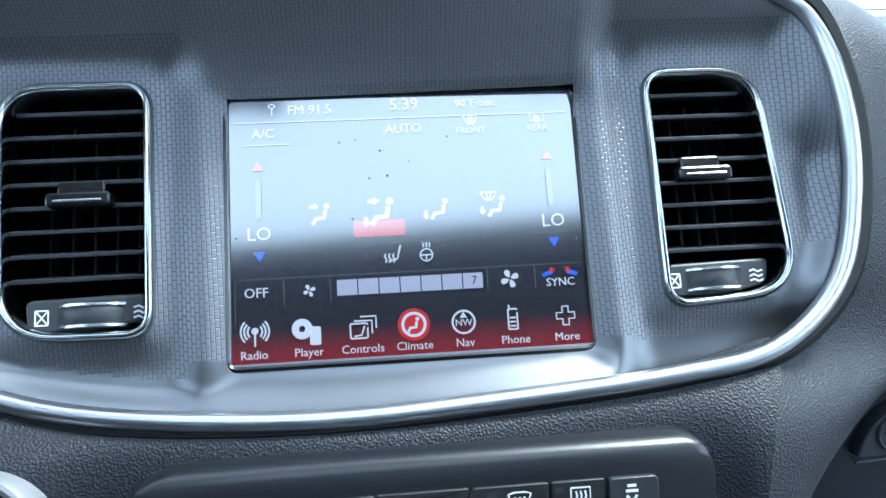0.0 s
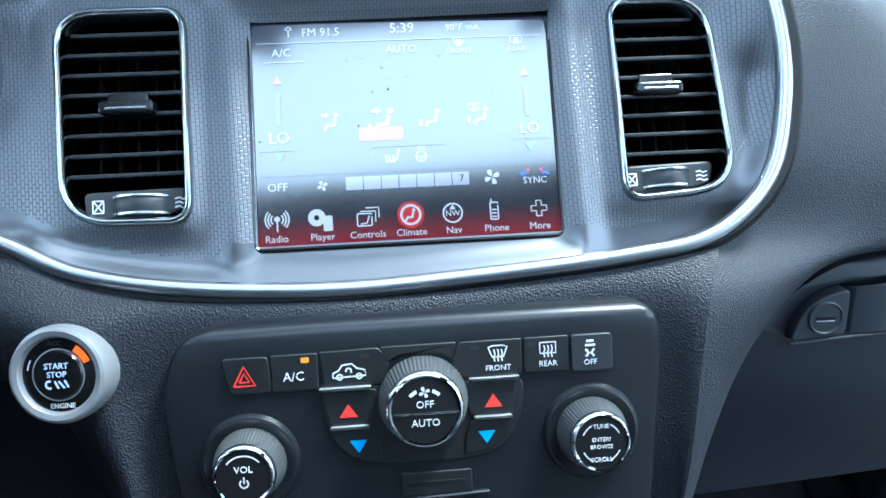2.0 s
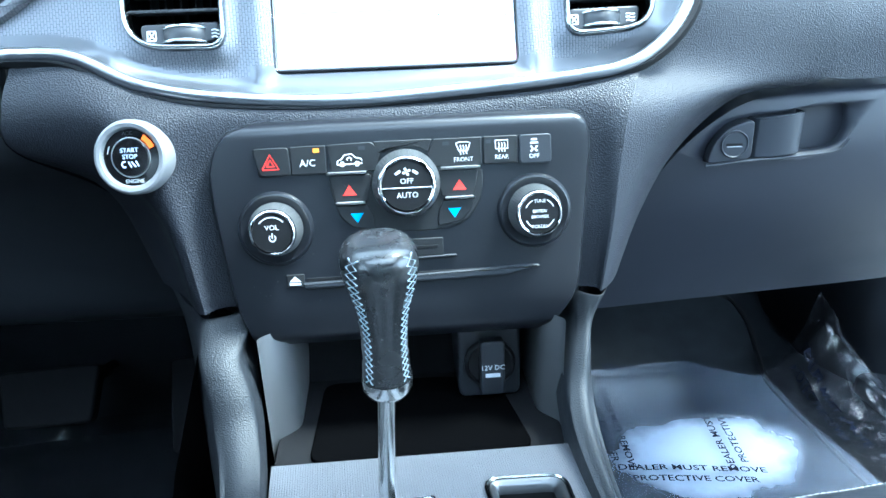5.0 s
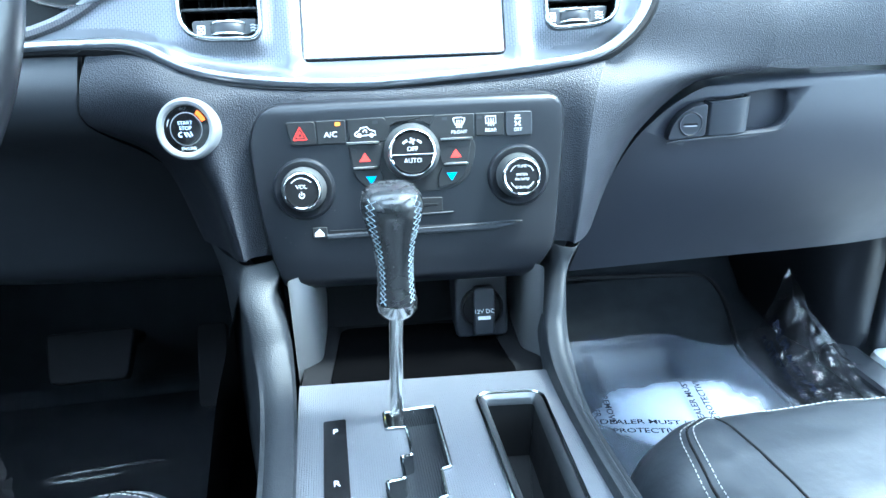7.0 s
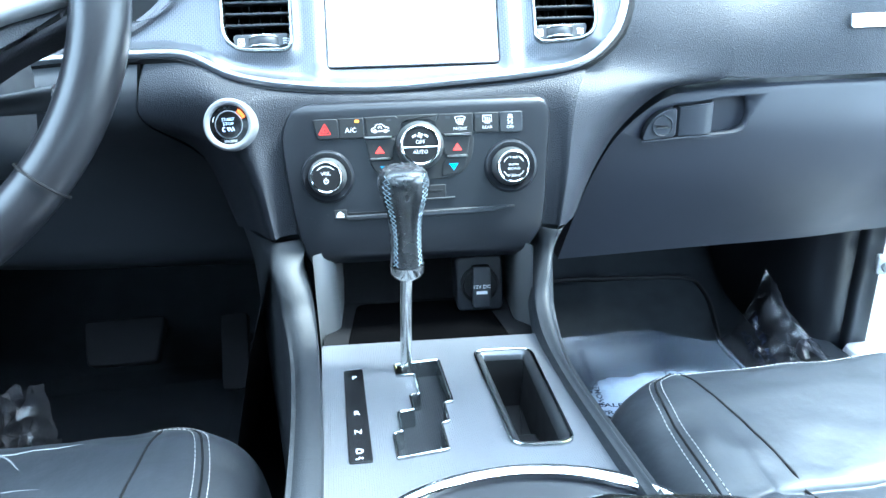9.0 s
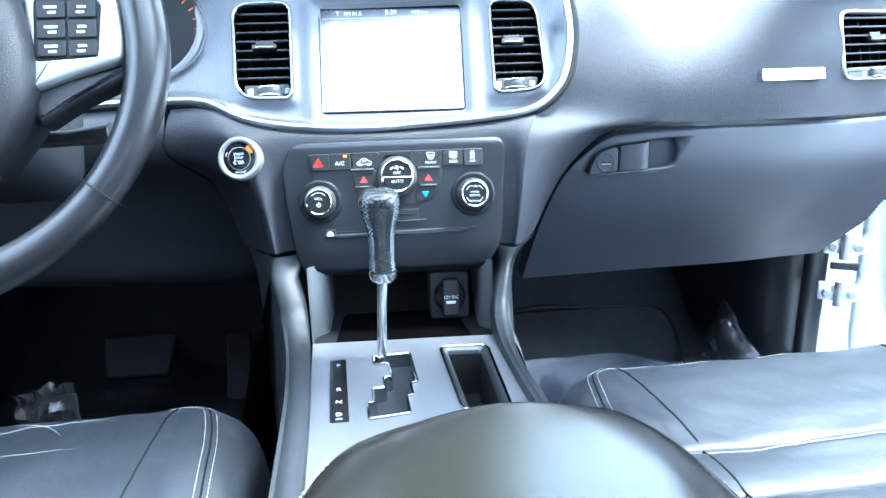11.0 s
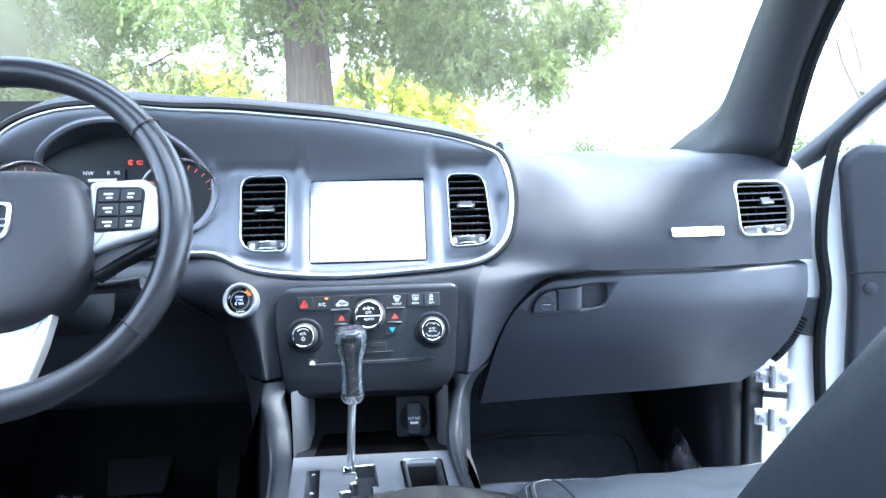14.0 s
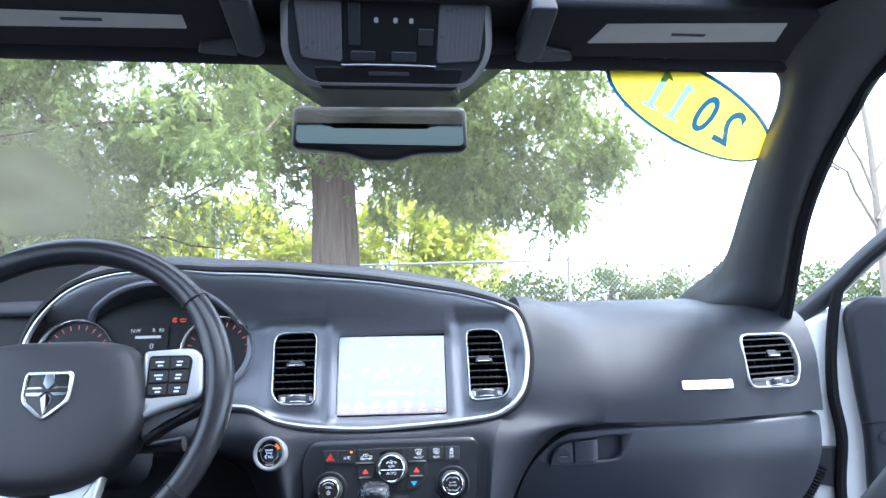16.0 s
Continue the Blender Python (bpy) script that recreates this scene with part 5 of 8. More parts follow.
for word_, dv, size in (("TUNE", 0.0085, 0.0032), ("ENTER/", 0.0016, 0.0030), ("BROWSE", -0.0022, 0.0030), ("SCROLL", -0.0089, 0.0032)):
    tag(word_, 0.0905, V0 + dv, size, k, z_)
print_on("ring_mark", strokes([arc(0.0905, V0, 0.0104, p0, p0 + 37) for p0 in (25, 118, 205, 298)], 0.0007, PAN, z_), k)
# disc slot, eject key, card slot
part("disc_slot", block(-0.072, 0.066, -0.0265, -0.0232, -0.002, 0.0012, 0.0005, PAN), M_BLACK, controls, "dark disc slot")
part("slot_lip", slab(round_poly([(-0.0745, -0.0262), (0.092, -0.0225), (0.094, -0.0240), (0.070, -0.0290), (-0.0735, -0.0305)][::-1], 0.001, 2), -0.002, 0.0034, 0.0012, PAN), M_SMOOTH, controls)
ej = key("eject_key", Q(-0.0860, -0.0735, -0.0292, -0.0200), 0.001)
print_on("eject_mark", shape([[(-0.0840, -0.0252), (-0.0758, -0.0252), (-0.0800, -0.0212)], [(-0.0838, -0.0276), (-0.0760, -0.0276), (-0.0760, -0.0259), (-0.0838, -0.0259)]], PAN, KZ), ej)
cs = part("card_slot", slab(rounded(0.038, 0.0125, 0.0012, 3, 0.006, -0.0058), -0.001, 0.0014, 0.0006, PAN), M_KEY, controls)
part("card_gap", block(-0.010, 0.021, -0.0068, -0.0045, 0.0, 0.0018, 0.0003, PAN), M_BLACK, cs)
part("card_lip", slab(round_poly([(-0.012, -0.0128), (0.034, -0.0118), (0.034, -0.0132), (-0.012, -0.0146)][::-1], 0.0005, 2), -0.001, 0.0026, 0.0007, PAN), M_SMOOTH, controls)

# ---- start button ----
SB = face(-0.1745, 0.2632, 0.8550, 14, S) @ Matrix.Rotation(radians(-6), 4, "Y")
start = thing("start_button", SB.translation, "round engine start button in a silver ring", "start button")
part("ring", lathe([(0.0250, -0.010), (0.0250, 0.0025), (0.0240, 0.0048), (0.0225, 0.0056), (0.0200, 0.0050), (0.0188, 0.0030), (0.0187, -0.002)], 48, SB, caps=False), M_RING, start, "satin silver ring")
part("collar", lathe([(0.0190, -0.002), (0.0190, 0.0022), (0.0135, 0.0026), (0.0130, 0.0018)], 40, SB, caps=False), M_GLOSS, start)
part("cap", lathe([(0.0128, -0.002), (0.0128, 0.0030), (0.0120, 0.0040), (0.0, 0.0044)], 40, SB), M_GLOSS, start)
part("ridge", tube([SB @ Vector((0.0130 * math.cos(a), 0.0130 * math.sin(a), 0.0030)) for a in np.linspace(0, 2 * math.pi, 40, endpoint=False)], 0.0004, 6, True), M_SILVER, start)
stamp = lambda s, u, v, z, size, mat, rot=0: lettering(s, size, SB @ Matrix.Translation((u, v, z)) @ Matrix.Rotation(radians(rot), 4, "Z"), mat, "lettering", start)
U_PALE = glow("pale_lit_letters", (0.45, 0.55, 0.9), 0.10, (0.45, 0.5, 0.6))
stamp("START", 0, 0.0046, 0.0047, 0.0042, U_PALE)
stamp("STOP", 0, 0.0004, 0.0048, 0.0042, U_PALE)
part("worn_marks", strokes([arc(-0.004, -0.0045, 0.0018, 60, 300), [(-0.0012, -0.0028), (0.0006, -0.0066)], [(0.0008, -0.0028), (0.0036, -0.0064)], [(0.0038, -0.0024), (0.0056, -0.0060)]], 0.0011, SB, 0.0047), U_PALE, start, smooth=False)
stamp("ENGINE", 0.001, -0.0158, 0.0029, 0.0036, M_PRINT)
stamp("ACC", -0.001, 0.0158, 0.0029, 0.0034, M_SMOOTH)
part("run_lamp", strokes([arc(0, 0, 0.0158, 22, 56)], 0.0036, SB, 0.0029), M_ORANGE, start, "lit orange mark", smooth=False)
part("off_mark", strokes([arc(0, 0, 0.0158, 150, 170)], 0.0008, SB, 0.0029), M_PRINT, start, smooth=False)

# ---- glove box latch ----
GL = face(0.322, 0.3395, 0.827, 0, S) @ Matrix.Rotation(radians(-2.5), 4, "Y")
lo = round_poly([(-0.0637, -0.0220), (-0.0590, -0.0040), (-0.0500, 0.0075), (-0.0400, 0.0130), (-0.0242, 0.0163), (0.0133, 0.0211), (0.0560, 0.0250), (0.0600, 0.0034), (0.0552, -0.0091), (0.0431, -0.0145)][::-1], 0.006, 4)


def carve(me, tool):
    """The mesh with the tool's volume taken out."""
    a, b = bpy.data.objects.new("body", me), bpy.data.objects.new("tool", tool)
    for o in (a, b):
        scene.collection.objects.link(o)
    mod = a.modifiers.new("cut", "BOOLEAN")
    mod.operation, mod.object, mod.solver = "DIFFERENCE", b, "EXACT"
    out = bpy.data.meshes.new_from_object(a.evaluated_get(bpy.context.evaluated_depsgraph_get()))
    for o in (a, b):
        bpy.data.objects.remove(o)
    return out


lid = new("door", carve(finish(glove_door, M_GLOVE, "door"), finish(slab(lo, -0.017, 0.03, 0.0, GL, back=True), M_GLOVE, "tool")))
under(lid, glove)
tagged(lid, "smooth dark grey lid with a carved finger pocket")
part("pocket_lip", tube(spline([GL @ Vector((u, v, 0.0012)) for u, v in ((-0.0625, -0.0228), (-0.02, -0.0192), (0.02, -0.0168), (0.042, -0.0148), (0.052, -0.0115), (0.0575, -0.004))], 5), 0.0011, 8), M_GLOVE, glove)
part("lock_plate", slab(round_poly([(-0.0620, -0.0212), (-0.0570, -0.0040), (-0.0485, 0.0062), (-0.0390, 0.0115), (-0.0245, 0.0148), (-0.0240, -0.0178)][::-1], 0.005), -0.016, 0.0004, 0.0012, GL), M_LATCH, glove)
lk = part("lock", lathe([(0.0118, 0.0), (0.0118, 0.0016), (0.0110, 0.0024), (0.0100, 0.0012), (0.0, 0.0012)], 32, GL @ Matrix.Translation((-0.0401, -0.0049, 0))), M_LATCH, glove, "round key lock")
part("key_slot", block(-0.0470, -0.0335, -0.0064, -0.0040, 0.0, 0.0018, 0.0003, GL), M_BLACK, lk)
part("key_slot_edge", block(-0.0462, -0.0338, -0.0074, -0.0065, 0.0, 0.0019, 0.0002, GL), M_SILVER, lk)
hrows = [[GL @ Vector((u, v0 + (v1 - v0) * k, h)) for k in (0.0, 0.03, 0.10, 0.3, 0.5, 0.7, 0.90, 0.97, 1.0) for v0, v1 in ((-0.0172 + 0.07 * (u + 0.0222), 0.0150 + 0.12 * (u + 0.0222)),)] for u, h in ((-0.0224, -0.014), (-0.0222, -0.004), (-0.0205, -0.0006), (-0.015, 0.0010), (-0.004, 0.0024), (0.006, 0.0026), (0.013, 0.0012), (0.0165, -0.0016), (0.0175, -0.006), (0.0165, -0.012))]
part("handle", thick(hrows, GL.to_3x3() @ Vector((0, 0, -0.004))), M_LATCH, glove, "dark grey pull handle")

# ---- console fittings ----
PRND = round_poly([loc(-0.0635, 0.140), loc(-0.0465, 0.1405), loc(-0.0455, -0.005), loc(-0.0625, -0.004)][::-1], 0.002, 2)
ind = part("gear_indicator", slab(PRND, -0.002, 0.0012, 0.0005, PL), M_GLOSS, console, "glossy black gear indicator strip")
for s, y, size in (("P", 0.124, 0.0085), ("R", 0.063, 0.0085), ("N", 0.035, 0.0085), ("D", 0.009, 0.0085), ("-/+", 0.0, 0.0055)):
    u, v = loc(-0.0545, y)
    lettering(s, size, PL @ Matrix.Translation((u, v, 0.0014)), M_PRINT, "lettering", ind)
# gate: bright wall round a dark ribbed floor
part("gate_frame", rim(gate_out, [(-0.0012, 0.0), (-0.0010, 0.0018), (0.0002, 0.0022), (0.0012, 0.0012), (0.0014, -0.014), (-0.0002, -0.014)], PL), M_VENTRIM, console, "bright stepped selector gate")
gx, gy = [p[0] for p in gate_out], [p[1] for p in gate_out]
bm = bmesh.new()
for i in range(30):
    x = min(gx) - 0.002 + (max(gx) - min(gx) + 0.004) * i / 30
    block(x, x + 0.0013, min(gy) - 0.002, max(gy) + 0.002, -0.0150, -0.0140, 0.0002, PL, bm)
part("gate_floor", bm, M_SMOOTH, console, "dark finely ribbed floor of the gate")
part("gate_well", block(min(gx) - 0.004, max(gx) + 0.004, min(gy) - 0.004, max(gy) + 0.004, -0.03, -0.0148, 0.001, PL), M_BLACK, console)
part("tray_frame", rim(tray_out, [(-0.0014, 0.0), (-0.0012, 0.0020), (0.0, 0.0026), (0.0012, 0.0018), (0.0020, -0.004)], PL), M_VENTRIM, console, "chrome rim of the tray")
part("tray_bevel", rim(tray_out, [(0.0016, -0.002), (0.0018, 0.0014), (0.0045, 0.0006), (0.0072, -0.0022), (0.0080, -0.0060), (0.0060, -0.0060)], PL), M_BEVEL, console, "dark satin bevel of the tray")
bm = bmesh.new()
V = grid(bm, [[PL @ Vector((p[0], p[1], h)) for p in inset(tray_out, d)] for d, h in ((0.0060, -0.003), (0.0072, -0.006), (0.0085, -0.03), (0.0115, -0.052))], wrap=True)
fill(bm, V[-1])
part("tray", bm, M_BLACK, console, "deep black tray")
part("tray_step", block(0.044, 0.074, -0.080, -0.018, -0.048, -0.034, 0.002, PL), M_BLACK, console)
# cup holders behind the plate
oval = [(0.037 + 0.108 * math.cos(a), -0.124 + 0.082 * math.sin(a)) for a in np.linspace(0, 2 * math.pi, 64, endpoint=False)]
part("cup_frame", tube([PLATE(x, y) + Vector((0, 0, 0.005)) for x, y in oval], 0.0058, 10, True, flat=0.8), M_BRIGHT, console, "bright oval rim of the cup holders")
part("cup_floor", flat([(x, y) for x, y in oval], Matrix(), 0.667), M_PANEL, console)
for cx, r in ((0.000, 0.052), (0.094, 0.042)):
    part("cup_ring", tube([PLATE(cx + r * math.cos(a), -0.122 + r * math.sin(a)) + Vector((0, 0, 0.004)) for a in np.linspace(0, 2 * math.pi, 48, endpoint=False)], 0.0036, 8, True), M_BRIGHT, console)
# storage bay under the controls
for s in (-1, 1):
    x0, x1 = (-0.104, -0.084) if s < 0 else (0.115, 0.100)
    rows = [[sv(p) for p in ((x0, 0.228, z), (x0 * 0.97 + x1 * 0.03, 0.234, z), ((x0 + x1) / 2, 0.242, z), (x1 * 0.95 + x0 * 0.05, 0.252, z), (x1, 0.275, z), (x1, 0.33, z))] for z in (0.728, 0.70, 0.66, 0.615)]
    bm = bmesh.new()
    grid(bm, [spline(r, 3) for r in rows])
    part("bay_cheek", bm, M_CHEEK, console, "smooth grey cheek of the storage bay")
bm = bmesh.new()
grid(bm, [[sv((x, y, z)) for x in (-0.10, 0.115)] for y, z in ((0.25, 0.742), (0.32, 0.735), (0.335, 0.70), (0.330, 0.66), (0.31, 0.640), (0.18, 0.636))])
part("bay_wall", bm, M_SEAM, console, "black storage bay")
part("bay_mat", slab(round_poly([(-0.075, 0.0), (0.09, 0.0), (0.075, 0.09), (0.03, 0.10), (-0.07, 0.10)][::-1], 0.012), 0.0, 0.003, 0.001, S @ Matrix.Translation((0, 0.205, 0.637))), M_VOID, console, "black rubber mat in the storage bay, shade put into its colour")
SK = face(0.066, 0.272, 0.672, 5, S)
sock = part("power_socket", slab(rounded(0.050, 0.062, 0.006), -0.06, 0.0, 0.003, SK), M_SMOOTH, console, "power socket with a hinged black cap")
part("socket_ring", lathe([(0.0205, -0.002), (0.0205, 0.004), (0.0185, 0.006), (0.0170, 0.004), (0.0, 0.004)], 36, SK), M_BLACK, sock)
part("socket_cap", slab(rounded(0.0195, 0.0465, 0.003, 4, 0.001, -0.001), 0.002, 0.0115, 0.002, SK), M_SMOOTH, sock)
lettering("12V DC", 0.0058, SK @ Matrix.Translation((0.001, 0.000, 0.0118)), M_PRINT, "lettering", sock)
part("small_marks", shape([rounded(0.0118, 0.0035, 0.0004, 2, 0.001, -0.0065)], SK, 0.0118), M_PRINT, sock, smooth=False)

# ---- gear selector ----
sel = thing("gear_selector", (-0.008, 0.135, 0.655), "leather gear selector with blue cross stitching on a chrome stem", "gear selector")
stem = [(-0.0085, 0.134, 0.640), (-0.0056, 0.1365, 0.70), (-0.0030, 0.139, 0.742)]
part("stem", tube(spline(stem, 4), 0.0052, 14), M_STEM, sel, "polished chrome stem")
HEAD = [(0.7395, 0.0092, 0.0100, 0), (0.7412, 0.0122, 0.0131, 0), (0.7450, 0.0144, 0.0154, 0), (0.7520, 0.0148, 0.0160, 0)]
GRIP = spline([(0.7520, 0.0140, 0.0150), (0.768, 0.0132, 0.0150), (0.784, 0.0132, 0.0160), (0.799, 0.0150, 0.0186), (0.813, 0.0186, 0.0226), (0.824, 0.0208, 0.0250), (0.8325, 0.0196, 0.0236), (0.8378, 0.0136, 0.0166), (0.8396, 0.0, 0.0)], 5)
GRIP = [(p.x, max(0.0, p.y), max(0.0, p.z)) for p in GRIP]
gc = lambda z: Vector((-0.0022 - 0.004 * (z - 0.745), 0.139 - 0.06 * (z - 0.745), z))


def grip_at(z, a, lift=0.0):
    G = sorted(GRIP)
    for i in range(len(G) - 1):
        if G[i][0] <= z <= G[i + 1][0]:
            t = (z - G[i][0]) / (G[i + 1][0] - G[i][0])
            rx, ry = G[i][1] * (1 - t) + G[i + 1][1] * t, G[i][2] * (1 - t) + G[i + 1][2] * t
            e = 0.85
            c, s_ = math.cos(a), math.sin(a)
            return gc(z) + Vector((math.copysign(abs(c) ** e, c) * (rx + lift), math.copysign(abs(s_) ** e, s_) * (ry + lift), 0))


bm = bmesh.new()
V = grid(bm, [[gc(z) + Vector((rx * math.cos(2 * math.pi * j / 28), ry * math.sin(2 * math.pi * j / 28), 0)) for j in range(28)] for z, rx, ry, _ in HEAD], wrap=True)
fill(bm, V[0][::-1])
part("collar", bm, M_STEM, sel, "bright metal collar")
bm = bmesh.new()
zs = [0.75202 + 0.0875 * (1 - (1 - i / 44) ** 1.7) for i in range(44)] + [0.83955]
grid(bm, [[grip_at(z, 2 * math.pi * j / 36) for j in range(36)] for z in zs], wrap=True)
part("grip", bm, M_GRIP, sel, "worn glossy black leather grip", sharp=80)
for side in (-1, 1):
    base = -math.pi / 2 + side * 0.80
    for w in (-1, 1):
        pts = []
        for i in range(20):
            z = 0.7545 + 0.0800 * i / 19
            pts.append(grip_at(z, base + w * (0.20 if i % 2 else -0.20), 0.0003))
        part("stitching", tube(pts, 0.00042, 5), M_BLUE, sel, "pale blue cross stitching")

# ---- armrest ----
arm = thing("armrest", (0.036, -0.40, 0.66), "black leather armrest lid with pale stitched edges", "armrest")
PLAN = spline([(-0.084, -0.58), (-0.084, -0.40), (-0.082, -0.30), (-0.074, -0.245), (-0.050, -0.200), (-0.005, -0.177), (0.045, -0.172), (0.095, -0.177), (0.126, -0.192), (0.145, -0.235), (0.154, -0.31), (0.157, -0.40), (0.157, -0.58)], 5)
def lid_ring(o, z):
    pts = inset([(p[0], p[1]) for p in PLAN], o)
    pts[0], pts[-1] = Vector((PLAN[0][0] + o, -0.58)), Vector((PLAN[-1][0] - o, -0.58))
    return [Vector((p[0], p[1], z)) for p in pts]
rows = [lid_ring(o, z) for o, z in ((0.010, 0.690), (0.0, 0.705), (-0.0045, 0.722), (-0.004, 0.738), (0.0, 0.751), (0.006, 0.7585), (0.012, 0.7622), (0.018, 0.7645))]
bm = bmesh.new()
grid(bm, rows)
last, k = rows[-1], len(rows[-1])
cross = []
for i in range(k // 2):                                # softly crowned top
    a, b = last[i], last[k - 1 - i]
    cross.append([a.lerp(b, t) + Vector((0, 0, 0.0105 * math.sin(math.pi * t) ** 0.8 * min(1, (b - a).length / 0.12))) for t in np.linspace(0, 1, 13)])
V = grid(bm, cross)
fill(bm, V[-1] + [bm.verts.new(last[k // 2])] if k % 2 else V[-1])
part("lid", bm, M_ARM, arm, "smooth worn black leather lid", sharp=60)
part("bin", block(-0.066, 0.138, -0.58, -0.205, 0.34, 0.70, 0.012), M_SMOOTH, arm)


def stitches(paths, n, r=0.00045, length=0.6):
    """Short thread dashes along 3-D paths."""
    bm = bmesh.new()
    for p in paths:
        L = [0]
        for a, b in zip(p, p[1:]):
            L.append(L[-1] + (b - a).length)
        def at(d):
            for i in range(len(p) - 1):
                if d <= L[i + 1]:
                    return p[i].lerp(p[i + 1], (d - L[i]) / max(1e-9, L[i + 1] - L[i]))
            return p[-1]
        k = max(2, int(L[-1] * n))
        for i in range(k):
            a, b = at(L[-1] * i / k), at(L[-1] * (i + length) / k)
            if (b - a).length > 1e-5:
                tube([a, (a + b) / 2 + Vector((0, 0, r * 0.6)), b], r, 5, bm=bm)
    return bm


for o, z in ((0.0005, 0.7525), (-0.0035, 0.7385)):
    p = lid_ring(o, z)
    tagged(part("stitching", stitches([p], 230), M_THREAD, arm), kind="stuff")

# ---- seats ----
from mathutils.bvhtree import BVHTree


def seat(name, cx, s, label, back, recline, creased):
    """A leather front seat; s: +1 where its inner side is at smaller x."""
    ob = thing(name, (cx, -0.10, 0.335), label, "car seat", "front seats")
    X = [-0.262, -0.268, -0.262, -0.245, -0.215, -0.19, -0.17, -0.10, 0.0, 0.10, 0.17, 0.19, 0.215, 0.245, 0.262, 0.268, 0.262]
    Z = [-0.20, -0.10, -0.045, -0.016, -0.001, 0.003, 0.0, -0.003, -0.004, -0.003, 0.0, 0.003, -0.001, -0.016, -0.045, -0.10, -0.20]
    rows = []
    for y, dz, k in ((0.118, -0.20, 0.93), (0.150, -0.10, 0.955), (0.156, -0.045, 0.97), (0.148, -0.016, 0.985), (0.128, 0.0, 0.995), (0.09, 0.005, 1.0), (0.03, 0.003, 1.0), (-0.024, -0.003, 1.0), (-0.034, -0.0085, 1.0), (-0.044, -0.004, 1.0), (-0.09, -0.008, 1.0),
                     (-0.100, -0.0145, 1.0), (-0.110, -0.009, 1.0), (-0.22, -0.018, 1.0), (-0.36, -0.024, 1.0)):
        rows.append([Vector((cx + x * k, y - 0.035 * abs(x / 0.268) ** 5, 0.6205 + (dz if abs(x) < 0.18 or abs(dz) > 0.0149 else dz * 0.4) + z)) for x, z in zip(X, Z)])
    rows = [list(r) for r in zip(*[spline(c, 5) for c in zip(*rows)])]
    rows = [spline(r, 5) for r in rows]
    for r in rows:
        for p in r:
            q = Vector((p.x * 14, p.y * 14, 3.1 * s))
            p.z += 0.0034 * noise.noise(q) + 0.0018 * noise.noise(q * 3.3) - 0.0016 * max(0.0, 1 - 7 * abs(noise.noise(Vector((p.x * 9, p.y * 26, 5.7 * s)))))
    bm = bmesh.new()
    grid(bm, rows)
    tree = BVHTree.FromBMesh(bm)
    part("cushion", bm, M_LEATHER, ob, "creased black leather cushion", sharp=80)

    def drape(pts, n=6, lift=0.0003):
        out = []
        for p in spline([Vector((x, y, 0)) for x, y in pts], n):
            hit = tree.ray_cast(Vector((p.x, p.y, 0.8)), Vector((0, 0, -1)))[0]
            if hit:
                out.append(hit + Vector((0, 0, lift)))
        return out
    i = -s                                           # towards the tunnel
    seams = [[(cx + i * 0.226, -0.30), (cx + i * 0.224, -0.02), (cx + i * 0.214, 0.10), (cx + i * 0.196, 0.124), (cx + i * 0.170, 0.134)],
             [(cx + i * 0.176, 0.136), (cx + i * 0.168, 0.06), (cx + i * 0.158, -0.035), (cx + i * 0.150, -0.16), (cx + i * 0.150, -0.30)],
             [(cx - i * 0.158, 0.130), (cx - i * 0.135, 0.06), (cx - i * 0.100, -0.035), (cx - i * 0.120, -0.16), (cx - i * 0.135, -0.30)]]
    for q in seams:
        part("seam", tube(drape(q, 8, 0.0002), 0.0011, 6), M_SEAM, ob)
    edge = drape([(cx + i * 0.180, 0.135), (cx + i * 0.10, 0.140), (cx, 0.141), (cx - i * 0.10, 0.139), (cx - i * 0.20, 0.128)], 8, 0.0006)
    off = lambda q, d: [(x + d, y) for x, y in q]
    tagged(part("stitching", stitches([drape(off(seams[0], i * 0.0055), 8, 0.0005), drape(off(seams[0], -i * 0.0055), 8, 0.0005)] + ([] if creased else [edge]), 190), M_THREAD, ob, "pale grey double stitching"), kind="stuff")
    if creased:
        M = M_CREASE
        for q in ([(cx - 0.28, 0.095), (cx - 0.10, 0.088), (cx + 0.03, 0.066), (cx + 0.10, 0.062)], [(cx - 0.02, 0.098), (cx + 0.06, 0.116), (cx + 0.12, 0.120)], [(cx + 0.02, 0.128), (cx + 0.055, 0.112), (cx + 0.075, 0.090)]):
            p = drape(q, 8, -0.0002)
            part("crease", tube(p, [0.0009 * math.sin(math.pi * (k + 0.6) / (len(p) + 0.2)) + 0.0002 for k in range(len(p))], 6), M, ob, "pale worn crease")
    part("base", block(cx - 0.22, cx + 0.22, -0.35, 0.08, 0.335, 0.50, 0.02), M_SMOOTH, ob)
    X = [-0.23, -0.242, -0.230, -0.20, -0.15, -0.08, 0.0, 0.08, 0.15, 0.20, 0.230, 0.242, 0.23]
    D = [-0.13, -0.04, 0.045, 0.065, 0.03, 0.008, 0.004, 0.008, 0.03, 0.065, 0.045, -0.04, -0.13]
    rows = []
    for h, k, f in ((0.0, 0.80, 0.3), (0.06, 0.92, 0.7), (0.18, 1.0, 1.0), (0.32, 1.0, 1.0), (0.46, 0.94, 0.8), (0.56, 0.84, 0.5), (0.60, 0.74, 0.2)):
        rows.append([Vector((cx + x * k, back - recline * h + d * f, 0.575 + h)) for x, d in zip(X, D)])
    rows = [list(r) for r in zip(*[spline(c, 4) for c in zip(*rows)])]
    bm = bmesh.new()
    grid(bm, [spline(r, 3) for r in rows])
    part("backrest", bm, M_LEATHER, ob, sharp=80)
    return ob


